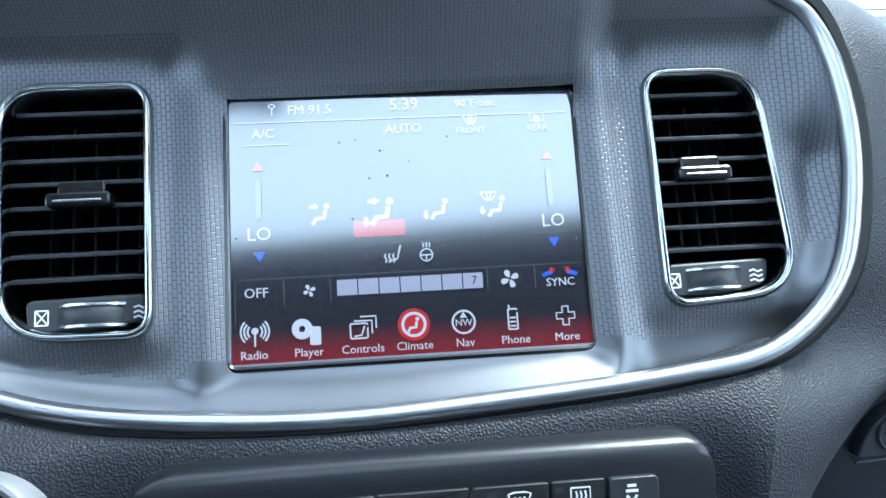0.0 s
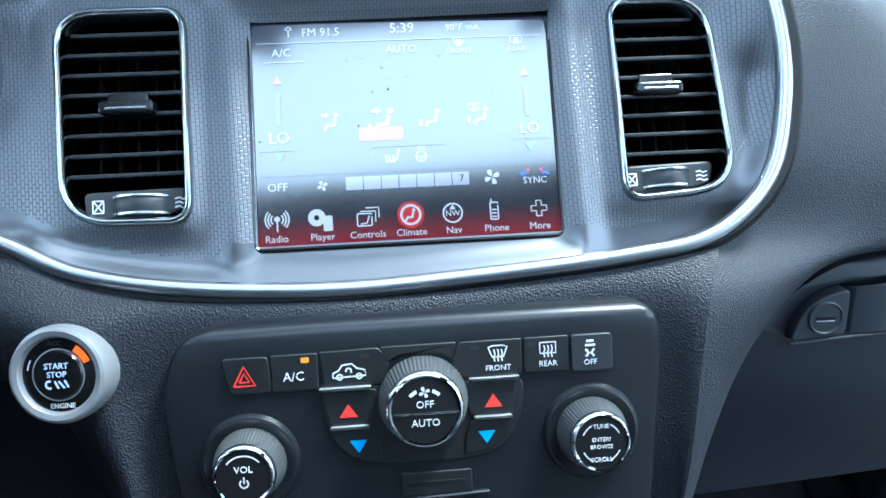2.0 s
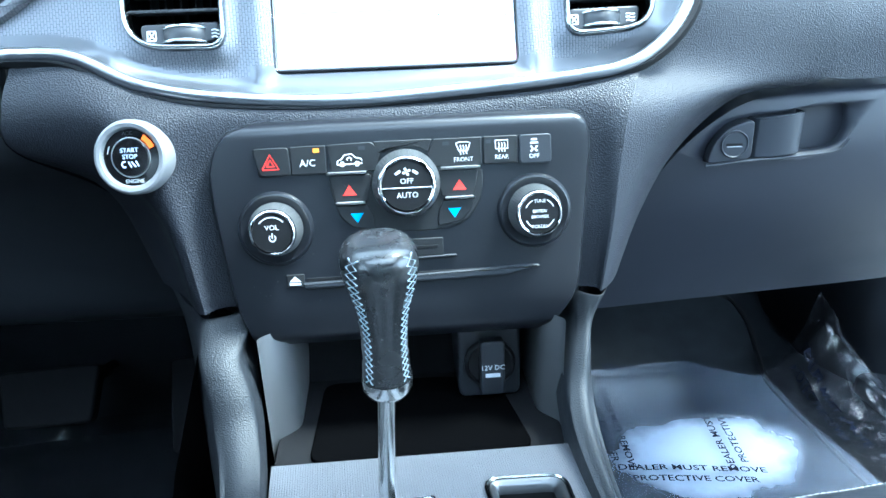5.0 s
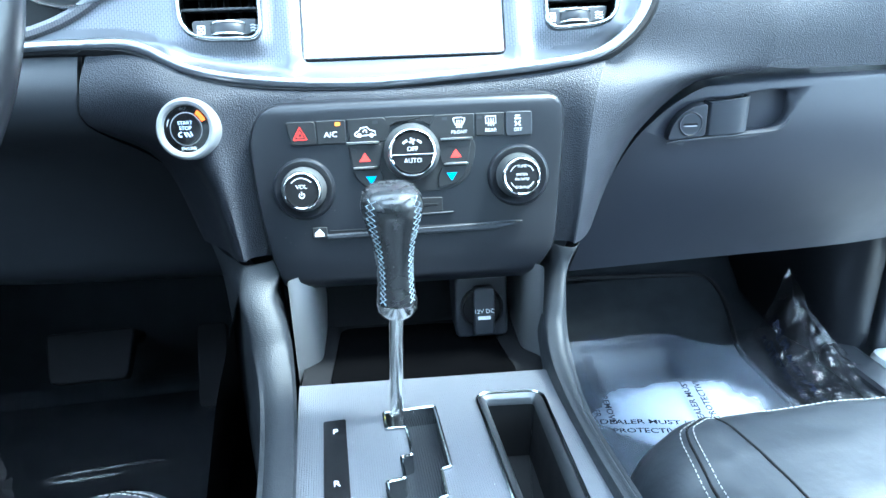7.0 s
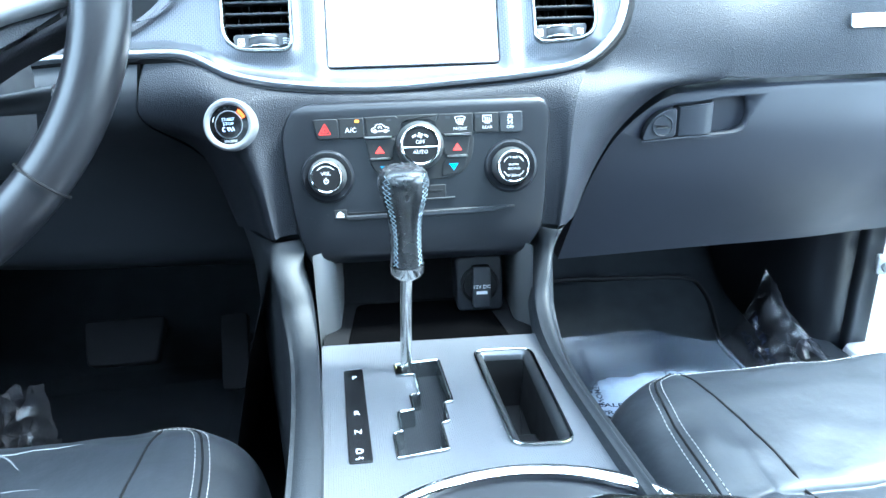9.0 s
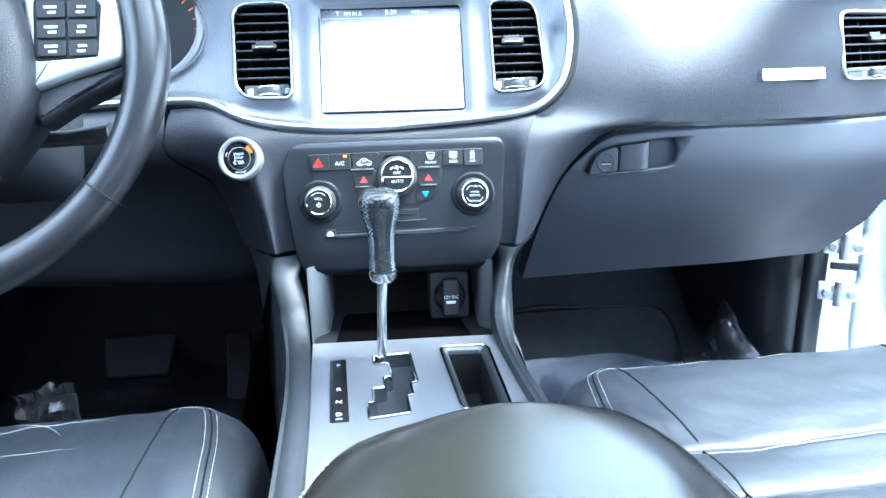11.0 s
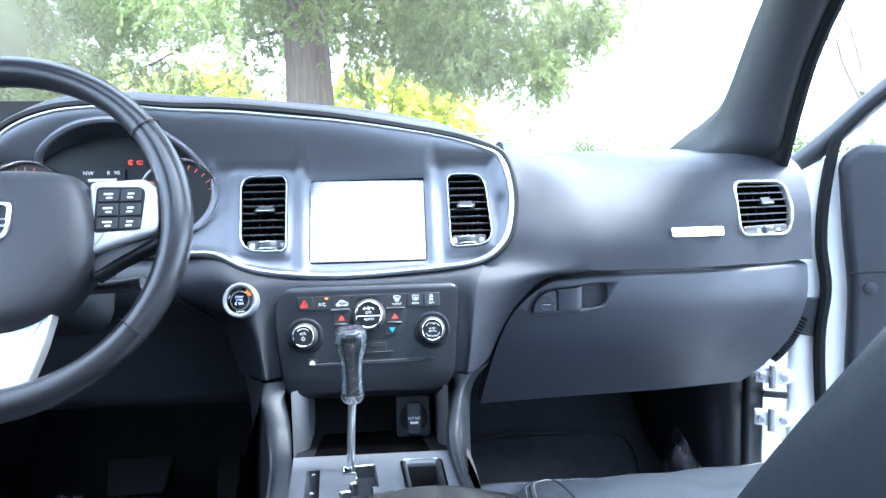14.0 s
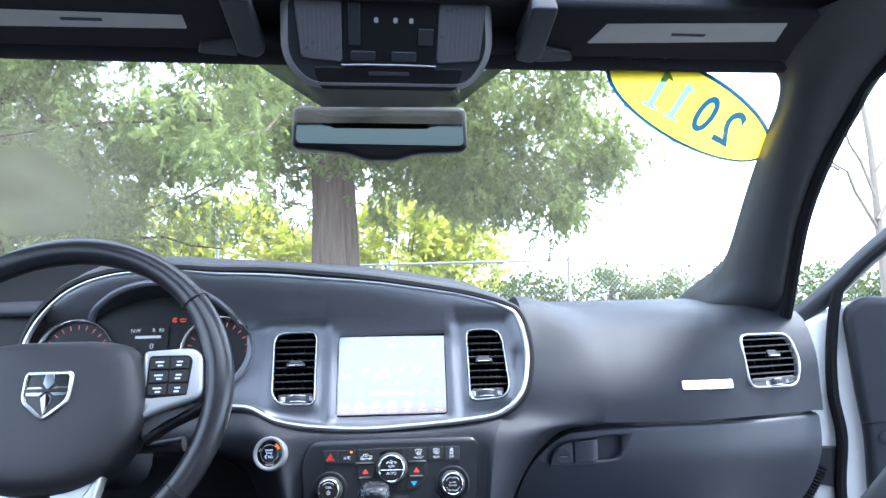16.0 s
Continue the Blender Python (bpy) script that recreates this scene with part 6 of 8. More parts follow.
seat("passenger_seat", 0.432, 1, "black leather front passenger seat with pale double stitching", -0.238, 0.77, False)
seat("driver_seat", -0.398, -1, "black leather driver's seat with pale creases and stitching", -0.505, 0.45, True)

# ---- steering wheel ----
wheel = thing("steering_wheel", (-0.365, 0.05, 0.98), "black leather steering wheel with silver spokes and thumb keys", "steering wheel")
WH = face(-0.365, 0.046, 0.978, 21.8)
wp = lambda a, r=0.182, z=0.0: WH @ Vector((r * math.cos(a), r * math.sin(a), z))
part("rim", tube([wp(a) for a in np.linspace(0, 2 * math.pi, 96, endpoint=False)], [0.0160 + 0.0010 * math.cos(4 * a) for a in np.linspace(0, 2 * math.pi, 96, endpoint=False)], 16, True), M_WHEEL, wheel, "worn black leather rim")
for a in (37, -38, 143, 218):
    t = radians(a)
    c, u = wp(t), (wp(t, 0.2) - wp(t)).normalized()
    v = WH.to_3x3() @ Vector((0, 0, 1))
    part("rim_seam", tube([c + (u * math.cos(k) + v * math.sin(k)) * 0.0168 for k in np.linspace(0, 2 * math.pi, 24, endpoint=False)], 0.0008, 5, True), M_BLACK, wheel)
hub = round_poly([(-0.090, 0.052), (-0.045, 0.060), (0.045, 0.060), (0.090, 0.052), (0.105, 0.0), (0.103, -0.045), (0.068, -0.096), (0.03, -0.112), (-0.03, -0.112), (-0.068, -0.096), (-0.103, -0.045), (-0.105, 0.0)][::-1], (0.02,) * 12, 4)
bm = bmesh.new()
V = grid(bm, [[WH @ Vector((p[0] * k, -0.02 + (p[1] + 0.02) * k, h)) for p in hub] for k, h in ((0.88, -0.045), (1.0, -0.030), (1.0, 0.004), (0.985, 0.011), (0.955, 0.0175), (0.90, 0.0225), (0.80, 0.0258), (0.62, 0.0276), (0.40, 0.0282), (0.15, 0.0284))], wrap=True)
fill(bm, V[-1])
part("hub", bm, M_HUB, wheel, "dark grey airbag cover", sharp=70)
for s in (-1, 1):
    part("hub_crease", tube(spline([WH @ Vector((s * u, v, h)) for u, v, h in ((0.045, 0.056, 0.0130), (0.047, 0.045, 0.0235), (0.049, 0.010, 0.0268), (0.046, -0.040, 0.0262), (0.036, -0.085, 0.0228))], 5), 0.0011, 6), M_HUB, wheel)
    sp = [(0.094, 0.046), (0.150, 0.049), (0.163, 0.040), (0.166, 0.0), (0.163, -0.012), (0.130, -0.022), (0.098, -0.034)]
    spk = part("side_spoke", slab(round_poly([(s * x, y) for x, y in sp][::-s], 0.007), -0.012, 0.010, 0.005, WH), M_SILVER, wheel, "satin silver spoke")
    part("spoke_under", slab(round_poly([(s * x, y) for x, y in ((0.09, -0.024), (0.130, -0.018), (0.172, -0.008), (0.168, -0.022), (0.130, -0.040), (0.100, -0.060))][::-s], 0.008), -0.020, 0.002, 0.006, WH), M_HUB, wheel)
    part("key_plate", slab(round_poly([(s * 0.1015, -0.0115), (s * 0.148, -0.0085), (s * 0.1515, 0.034), (s * 0.146, 0.039), (s * 0.1020, 0.0395)][::s], 0.005, 4), 0.004, 0.0106, 0.0008, WH), M_BLACK, spk, "black key plate")
    for row, (y0, y1, split) in enumerate(((0.022, 0.036, 1), (0.006, 0.0205, 1), (-0.0085, 0.0045, 1))):
        for half in (0, 1):
            x0 = 0.1045 + half * 0.0225
            kx = part("thumb_key", slab(round_poly([(s * x0, y0), (s * (x0 + 0.0208), y0), (s * (x0 + 0.0208), y1), (s * x0, y1)][::s], 0.002, 3), 0.006, 0.0122, 0.0012, WH), M_KEY, spk)
            part("key_mark", shape([rounded(w_, 0.0020, 0.0003, 2, s * (x0 + 0.0104 + dx), (y0 + y1) / 2 + dy) for w_, dx, dy in ((0.0095 - 0.003 * half, 0.0, 0.0016), (0.0060, 0.001 - 0.002 * half, -0.0026))], WH, 0.0125), M_PRINT, kx, smooth=False)
    leg = [(0.013, -0.098), (0.068, -0.086), (0.060, -0.125), (0.044, -0.174), (0.012, -0.178), (0.015, -0.138)]
    part("lower_spoke", slab(round_poly([(s * x, y) for x, y in leg][::-s], 0.006), -0.012, 0.006, 0.004, WH), M_SILVER, wheel, "satin silver lower spoke")
part("lower_web", slab(round_poly([(-0.03, -0.10), (0.03, -0.10), (0.028, -0.175), (-0.028, -0.175)], 0.006), -0.016, -0.006, 0.003, WH), M_BLACK, wheel)
part("lower_bridge", slab(round_poly([(-0.016, -0.160), (0.016, -0.160), (0.016, -0.180), (-0.016, -0.180)][::-1], 0.003), -0.010, 0.0045, 0.003, WH), M_SILVER, wheel, "satin silver bridge under the slot")
# maker's mark, drawn as a plain shield with a cross
EM = WH @ Matrix.Translation((0.004, -0.006, 0.0282)) @ Matrix.Scale(0.92, 4)
shield = round_poly([(-0.027, 0.026), (0.027, 0.026), (0.027, -0.010), (0.0, -0.034), (-0.027, -0.010)][::-1], 0.005, 4)
em = part("emblem", rim(round_poly([(-0.027, 0.026), (0.027, 0.026), (0.027, -0.010), (0.0, -0.034), (-0.027, -0.010)][::-1], 0.009, 5), [(-0.001, -0.002), (-0.001, 0.0022), (0.001, 0.0032), (0.0034, 0.0026), (0.0038, -0.002)], EM), M_CHROME, wheel, "silver shield emblem")
part("emblem_field", slab(inset(shield, 0.004), -0.002, 0.0005, 0.0, EM), M_GLOSS, em)
for a0 in (0, 90, 180, 270):
    arm_ = [(0.0, 0.0), (0.0062, 0.0075), (0.0050, 0.0220), (-0.0050, 0.0220), (-0.0062, 0.0075)] if a0 != 180 else [(0.0, 0.0), (0.0062, 0.0075), (0.0, 0.0285), (-0.0062, 0.0075)]
    part("emblem_cross", slab([(x, y) for x, y in arm_], 0.0, 0.0024, 0.0006, EM @ Matrix.Translation((0, 0.002, 0)) @ Matrix.Rotation(radians(a0), 4, "Z") @ Matrix.Translation((0, 0.0015, 0))), M_VENTRIM, em)
part("emblem_band", block(-0.024, 0.024, 0.0005, 0.0050, 0.0, 0.0031, 0.0006, EM), M_GLOSS, em, "dark band across the cross")
part("shroud", block(-0.055, 0.055, -0.075, 0.045, -0.24, -0.03, 0.02, WH), M_SMOOTH, wheel, "dark column shroud")
part("stalk", tube([WH @ Vector((0.04, -0.05, -0.07)), WH @ Vector((0.10, -0.052, -0.06)), WH @ Vector((0.135, -0.050, -0.055))], [0.008, 0.007, 0.009], 10), M_SMOOTH, wheel)

# ---- instruments ----
cluster = thing("instrument_cluster", (-0.354, 0.345, 1.02), "dark instrument cluster with two chrome-ringed dials", "instrument cluster")
CLM = face(-0.354, 0.368, 1.014, 14)
part("backing", slab(rounded(0.41, 0.28, 0.05, 5, -0.052, 0.0), -0.02, -0.004, 0.0, CLM), M_BLACK, cluster)
bm = bmesh.new()
n = 64
rows = []
for k, h in ((1.0, 0.0), (0.97, -0.02), (0.93, -0.06)):
    rows.append([BEZ @ Vector((CLUSTER[0] + CLUSTER[2] * k * math.cos(2 * math.pi * j / n), CLUSTER[1] + CLUSTER[3] * k * math.sin(2 * math.pi * j / n), h + (bezel_height(CLUSTER[0] + CLUSTER[2] * math.cos(2 * math.pi * j / n), CLUSTER[1] + CLUSTER[3] * math.sin(2 * math.pi * j / n)) if k == 1.0 else 0.0))) for j in range(n)])
grid(bm, rows, wrap=True)
part("housing", bm, M_SMOOTH, cluster)
for u, r in ((-0.110, 0.058), (0.108, 0.058)):
    dm = CLM @ Matrix.Translation((u, -0.012, 0))
    g = part("dial", lathe([(r * 0.97, -0.004), (r * 0.95, -0.002), (0.0, -0.002)], 48, dm), M_BLACK, cluster, "black dial with red marks")
    part("dial_ring", lathe([(r, -0.004), (r * 1.02, 0.006), (r, 0.009), (r * 0.95, 0.006), (r * 0.93, -0.001)], 56, dm, caps=False), M_CHROME, g)
    part("marks", strokes([[(r * 0.74 * math.cos(radians(a)), r * 0.74 * math.sin(radians(a))), (r * 0.86 * math.cos(radians(a)), r * 0.86 * math.sin(radians(a)))] for a in range(-30, 211, 15)], 0.0012, dm, -0.0012), glow("dial_lit", (1.0, 0.25, 0.12), 0.10, (0.2, 0.03, 0.02)), g, smooth=False)
    part("needle", strokes([[(0, 0), (r * 0.7 * math.cos(radians(205)), r * 0.7 * math.sin(radians(205)))]], 0.002, dm, 0.001), M_RED, g, smooth=False)
dsp = part("trip_display", slab(rounded(0.064, 0.046, 0.002, 3, -0.003, 0.010), -0.004, 0.0, 0.0005, CLM), M_BLACK, cluster)
lit = lambda s, u, v, size, mat: lettering(s, size, CLM @ Matrix.Translation((u, v, 0.0006)), mat, "lettering", dsp)
U_TRIP = glow("trip_lit", (0.8, 0.85, 0.95), 0.12)
lit("NW", -0.022, 0.026, 0.0085, U_TRIP)
lit("R  90", 0.013, 0.026, 0.0085, U_TRIP)
lit("0", 0.004, 0.0, 0.013, U_TRIP)
part("words", shape([rounded(0.040, 0.0045, 0.0003, 2, -0.002, 0.0155)], CLM, 0.0006), U_TRIP, dsp, smooth=False)
U_WARN = glow("warning_lit", (1.0, 0.08, 0.02), 0.22)
part("warning_lamp", strokes([arc(0.038, 0.042, 0.0034, 40, 320), [(0.038, 0.0400), (0.038, 0.0440)]], 0.0011, CLM, 0.001), U_WARN, cluster, smooth=False)
part("warning_lamp", strokes([rounded(0.0075, 0.0045, 0.001, 2, 0.051, 0.0415), [(0.047, 0.043), (0.0455, 0.043)]], 0.0011, CLM, 0.001), U_WARN, cluster, smooth=False)
# ---- pedals, floor, mats, plastic ----
ped = thing("brake_pedal", (-0.39, 0.60, 0.475), "black rubber brake pedal pad in shadow", "pedal", "pedals")
PB = face(-0.397, 0.60, 0.478, 35)
part("pad", slab(round_poly([(-0.058, 0.036), (0.062, 0.036), (0.050, -0.036), (-0.052, -0.034)][::-1], 0.010), -0.010, 0.010, 0.004, PB), M_SEAM, ped)
part("arm", tube([PB @ Vector((0, 0.0, -0.005)), PB @ Vector((0, 0.02, -0.10)), PB @ Vector((0, 0.10, -0.42))], 0.010, 8), M_CARPET, ped)
acc = thing("accelerator_pedal", (-0.235, 0.60, 0.445), "narrow black accelerator pedal in shadow", "pedal", "pedals")
PA = face(-0.236, 0.60, 0.446, 35)
part("pad", slab(rounded(0.042, 0.12, 0.008), -0.010, 0.008, 0.003, PA), M_SEAM, acc)
part("arm", tube([PA @ Vector((0, 0.0, -0.005)), PA @ Vector((0, 0.03, -0.10)), PA @ Vector((0, 0.10, -0.42))], 0.008, 8), M_CARPET, acc)


def floor_z(y):
    return 0.336 if y < 0.68 else 0.336 + (y - 0.68) * 0.55 + max(0, y - 0.80) * 0.6


mat_ = thing("floor_mat", (0.48, 0.60, 0.34), "black carpet floor mat with a bound edge", "floor mat")
out = round_poly([(0.23, 0.30), (0.60, 0.30), (0.612, 0.62), (0.652, 0.745), (0.640, 0.800), (0.36, 0.812), (0.23, 0.80)], 0.03, 6)
bm = bmesh.new()
V = grid(bm, [[Vector((x, y, floor_z(y) + 0.008)) for x in (0.225, 0.45, 0.60 if y < 0.62 else min(0.645, 0.60 + 0.36 * (y - 0.62)))] for y in np.linspace(0.30, 0.805, 20)])
part("carpet", bm, M_CARPET, mat_)
part("binding", tube([Vector((x, y, floor_z(y) + 0.010)) for x, y in out], 0.0045, 6, True), M_SEAM, mat_, "smooth black bound edge")

film = thing("protective_film", (0.48, 0.56, 0.35), "clear plastic floor cover printed in dark capitals, crumpled edge", "plastic film")
def film_edge(x):
    """Far edge of the cover."""
    return 0.692 - 0.060 * smooth((x - 0.50) / 0.11) + 0.030 * smooth((x - 0.63) / 0.07) - 0.07 * smooth((x - 0.71) / 0.07)


def film_z(x, y):
    k = 0.010 * noise.noise(Vector((x * 9, y * 9, 1.0))) + 0.005 * noise.noise(Vector((x * 26, y * 26, 4.0)))
    crisp = smooth((x - 0.605) / 0.03) * smooth((0.78 - x) / 0.03)
    tent = math.exp(-((x - 0.700) / 0.048) ** 2) * smooth((y - 0.50) / 0.14)
    folds = abs(noise.noise(Vector((x * 46, y * 22, 11.0)))) + 0.6 * abs(noise.noise(Vector((x * 25 + y * 30, y * 40, 3.0))))
    return floor_z(y) + 0.018 + 0.35 * k + 0.085 * tent * (0.85 + 0.4 * folds) + 0.014 * crisp * folds


rows = []
for f in np.linspace(0, 1, 56):
    r = []
    for x in np.linspace(0.27, 0.780, 76):
        y = 0.36 + f * (film_edge(x) - 0.36)
        r.append(Vector((x + 0.006 * noise.noise(Vector((x * 8, y * 8, 9))), y, film_z(x, y))))
    rows.append(r)
for name_, cols, mat__, lab_ in (("sheet", slice(0, 51), M_FILM, "milky printed plastic sheet with a painted-in sun patch"), ("clear_corner", slice(50, 76), M_CLEAR, "clear crinkled corner")):
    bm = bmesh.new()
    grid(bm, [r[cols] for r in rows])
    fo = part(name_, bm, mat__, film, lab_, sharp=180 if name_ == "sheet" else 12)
    fo.visible_shadow = False


def printed(text, x, y, rot, size, width):
    m = Matrix.Translation((x, y, film_z(x, y) + 0.006)) @ Matrix.Rotation(radians(rot), 4, "Z")
    ob = lettering(text, size, m, M_INK, "lettering", film, width=width, depth=0.0, bold=0.0002)
    for v in ob.data.vertices:
        v.co.z = film_z(v.co.x, v.co.y) + 0.007


for x, y, r in ((0.391, 0.440, -12.5), (0.442, 0.672, 173), (0.325, 0.555, -99), (0.471, 0.525, 80), (0.640, 0.535, -97)):
    ux, uy = -math.sin(radians(r)), math.cos(radians(r))
    printed("DEALER MUST REMOVE", x + ux * 0.0095, y + uy * 0.0095, r, 0.0135, 0.186)
    printed("PROTECTIVE COVER", x - ux * 0.0095, y - uy * 0.0095, r, 0.0135, 0.155)
scrap = thing("plastic_scrap", (-0.44, 0.34, 0.50), "crumpled clear plastic scrap beside the driver's seat", "plastic film")
rows = []
for j in range(14):
    rows.append([Vector((-0.475 + 0.075 * i / 13 + 0.010 * noise.noise(Vector((i * 0.7, j * 0.7, 2))), 0.33 + 0.028 * noise.noise(Vector((i * 0.9, j * 0.5, 5))), 0.46 + 0.135 * (j / 13) * (0.75 + 0.35 * noise.noise(Vector((i * 0.5, 0, 8)))))) for i in range(14)])
bm = bmesh.new()
grid(bm, rows)
so = part("sheet", bm, M_CLEAR, scrap, "clear plastic with sharp folds", sharp=18)
so.visible_shadow = False
cover = thing("floor_cover", (-0.42, 0.55, 0.345), "clear plastic cover with a folded ridge on the driver's floor", "plastic film")
def cover_z(x, y):
    fold = math.exp(-((y - 0.512 - 0.05 * (x + 0.38)) / 0.0055) ** 2) * smooth((x + 0.475) / 0.05) * smooth((-0.275 - x) / 0.05)
    pleat = math.exp(-((x + 0.449 - 0.45 * (y - 0.63)) / 0.0045) ** 2) * smooth((y - 0.575) / 0.03) * smooth((0.685 - y) / 0.03)
    return floor_z(y) + 0.010 + 0.012 * fold + 0.006 * pleat + 0.002 * noise.noise(Vector((x * 18, y * 18, 2.0)))
for name_, y0, y1, n, lab_ in (("sheet", 0.532, 0.715, 80, "clear sheet with a pleat"), ("folded_edge", 0.44, 0.532, 44, "clear edge with a sharp shiny fold")):
    bm = bmesh.new()
    grid(bm, [[Vector((x, y, cover_z(x, y))) for x in np.linspace(-0.60, -0.25, 90)] for y in np.linspace(y0, y1, n)])
    part(name_, bm, M_CLEAR, cover, lab_, sharp=60).visible_shadow = False
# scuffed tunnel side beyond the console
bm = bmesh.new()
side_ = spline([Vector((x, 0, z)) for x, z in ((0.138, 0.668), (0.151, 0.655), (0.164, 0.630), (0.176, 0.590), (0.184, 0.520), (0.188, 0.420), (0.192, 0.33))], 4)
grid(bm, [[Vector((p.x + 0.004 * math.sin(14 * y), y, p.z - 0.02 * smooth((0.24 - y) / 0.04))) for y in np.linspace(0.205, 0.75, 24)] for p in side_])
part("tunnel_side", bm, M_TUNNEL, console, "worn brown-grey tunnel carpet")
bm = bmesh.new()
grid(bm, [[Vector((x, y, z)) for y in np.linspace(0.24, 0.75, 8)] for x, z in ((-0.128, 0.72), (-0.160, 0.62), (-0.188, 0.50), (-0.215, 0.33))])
part("tunnel_side", bm, M_TUNNEL_DARK, console, "tunnel carpet on the driver's side, shade put into its colour")

# stray dust on the controls and the plate
rnd = random.Random(9)
bm = bmesh.new()
for _ in range(16):
    shape([disc(rnd.uniform(0.0002, 0.00045), 5, rnd.uniform(-0.11, 0.11), rnd.uniform(-0.055, 0.0))], PAN, 0.0004, bm)
tagged(part("dust", bm, M_DUST, controls, "pale specks of dust", smooth=False), kind="stuff")
bm = bmesh.new()
for _ in range(14):
    shape([disc(rnd.uniform(0.0002, 0.0005), 5, rnd.uniform(-0.08, 0.035), rnd.uniform(-0.08, 0.10))], PL, 0.0005, bm)
tagged(part("dust", bm, M_PRINT, console, "pale specks of dust", smooth=False), kind="stuff")


# ---- windscreen, pillars, roof ----
ROOF = 1.43
bm = bmesh.new()
block(CX - 0.66, CX - 0.40, -1.75, 0.085, ROOF, ROOF + 0.04, 0.005, bm=bm)
block(CX + 0.40, CX + 0.66, -1.75, 0.085, ROOF, ROOF + 0.04, 0.005, bm=bm)
block(CX - 0.402, CX + 0.402, -1.75, -0.46, ROOF + 0.001, ROOF + 0.041, 0.005, bm=bm)
block(CX - 0.402, CX + 0.402, -0.035, 0.085, ROOF - 0.002, ROOF + 0.041, 0.005, bm=bm)
part("headliner", bm, M_HEAD, shell, "dark cloth headliner with an open sunroof")
HD = [Vector((x, 0.095 - 0.02 * abs((x - CX) / 0.6) ** 3, 1.398 - 0.004 * abs((x - CX) / 0.6) ** 4)) for x in np.linspace(CX - 0.62, CX + 0.62, 31)]
part("header", tube(HD, 0.020, 12, flat=0.55), M_HEAD, shell, "dark cloth windscreen header")


def pillar(s):
    """Trim from windscreen edge to door seal."""
    inn = [(0.650, 0.690, 1.030), (0.678, 0.600, 1.081), (0.704, 0.560, 1.112), (0.707, 0.500, 1.150), (0.676, 0.360, 1.262), (0.640, 0.240, 1.326), (0.608, 0.150, 1.358), (0.583, 0.105, 1.384), (0.545, 0.085, 1.402), (0.53, 0.02, 1.42)]
    out = [(0.758, 0.480, 1.000), (0.752, 0.430, 1.035), (0.742, 0.375, 1.068), (0.731, 0.342, 1.108), (0.706, 0.268, 1.192), (0.682, 0.178, 1.266), (0.664, 0.085, 1.326), (0.652, 0.010, 1.366), (0.645, -0.09, 1.396), (0.640, -0.20, 1.41)]
    rows = []
    for (a, b, c), (d, e, f) in zip(inn, out):
        p, q = Vector((a, b, c)), Vector((d, e, f))
        n = Vector((-0.030, -0.016, 0.0))
        rows.append([p + Vector((0.02, 0.02, 0.02)), p, p.lerp(q, 0.15) + n * 0.45, p.lerp(q, 0.4) + n * 0.95, p.lerp(q, 0.7) + n * 0.9, p.lerp(q, 0.92) + n * 0.4, q, q + Vector((0.03, 0.004, 0.006))])
    rows = [list(r) for r in zip(*[spline(c, 5) for c in zip(*rows)])]
    rows = [[Vector((CX + s * (p.x - CX), p.y, p.z)) for p in spline(r, 3)] for r in rows]
    bm = bmesh.new()
    grid(bm, rows)
    return bm


for s in (1, -1):
    part("pillar", pillar(s), M_PILLAR, shell, "dark grey plastic pillar trim", sharp=60)
seal_pts = [(0.772, 0.440, 1.00), (0.760, 0.392, 1.04), (0.742, 0.340, 1.110), (0.717, 0.264, 1.196), (0.693, 0.174, 1.270), (0.675, 0.080, 1.332), (0.664, 0.000, 1.372), (0.660, -0.30, 1.42), (0.66, -0.60, 1.43)]
for s in (1, -1):
    part("door_seal", tube(spline([(CX + s * (x - CX), y, z) for x, y, z in seal_pts], 5), 0.011, 8), M_RUBBER, shell, "black rubber door seal")
    part("roof_rail", tube(spline([(CX + s * 0.655, 0.17, 1.345), (CX + s * 0.650, 0.02, 1.412), (CX + s * 0.655, -0.20, 1.455), (CX + s * 0.68, -0.8, 1.455), (CX + s * 0.66, -1.7, 1.44)], 6), 0.028, 10), M_WHITE, shell, "white roof side")
    part("pillar_skin", tube(spline([(CX + s * 0.715, 0.70, 1.060), (CX + s * 0.715, 0.46, 1.150), (CX + s * 0.655, 0.17, 1.345)], 6), 0.022, 10), M_WHITE, shell)

part("header_lining", block(CX - 0.60, CX + 0.60, 0.055, 0.088, 1.398, 1.436, 0.006), M_HEAD, shell)
GLS = lambda x, y: Vector((x, y, 1.40 - 0.457 * (y - 0.09) - 0.05 * (x - CX) ** 2))
bm = bmesh.new()
rows = []
for k in np.linspace(0, 1, 12):
    r = []
    for x in np.linspace(-1, 1, 17):
        yy = 0.07 + k * (0.80 - 0.16 * x * x)
        r.append(GLS(CX + x * (0.57 + 0.16 * k), yy))
    rows.append(r)
grid(bm, rows)
ws = thing("windscreen", (CX, 0.45, 1.22), "clear dusty windscreen with a hazy smear", "window", kind="structure")
g = part("pane", bm, M_SCREEN, ws)
g.visible_shadow = False

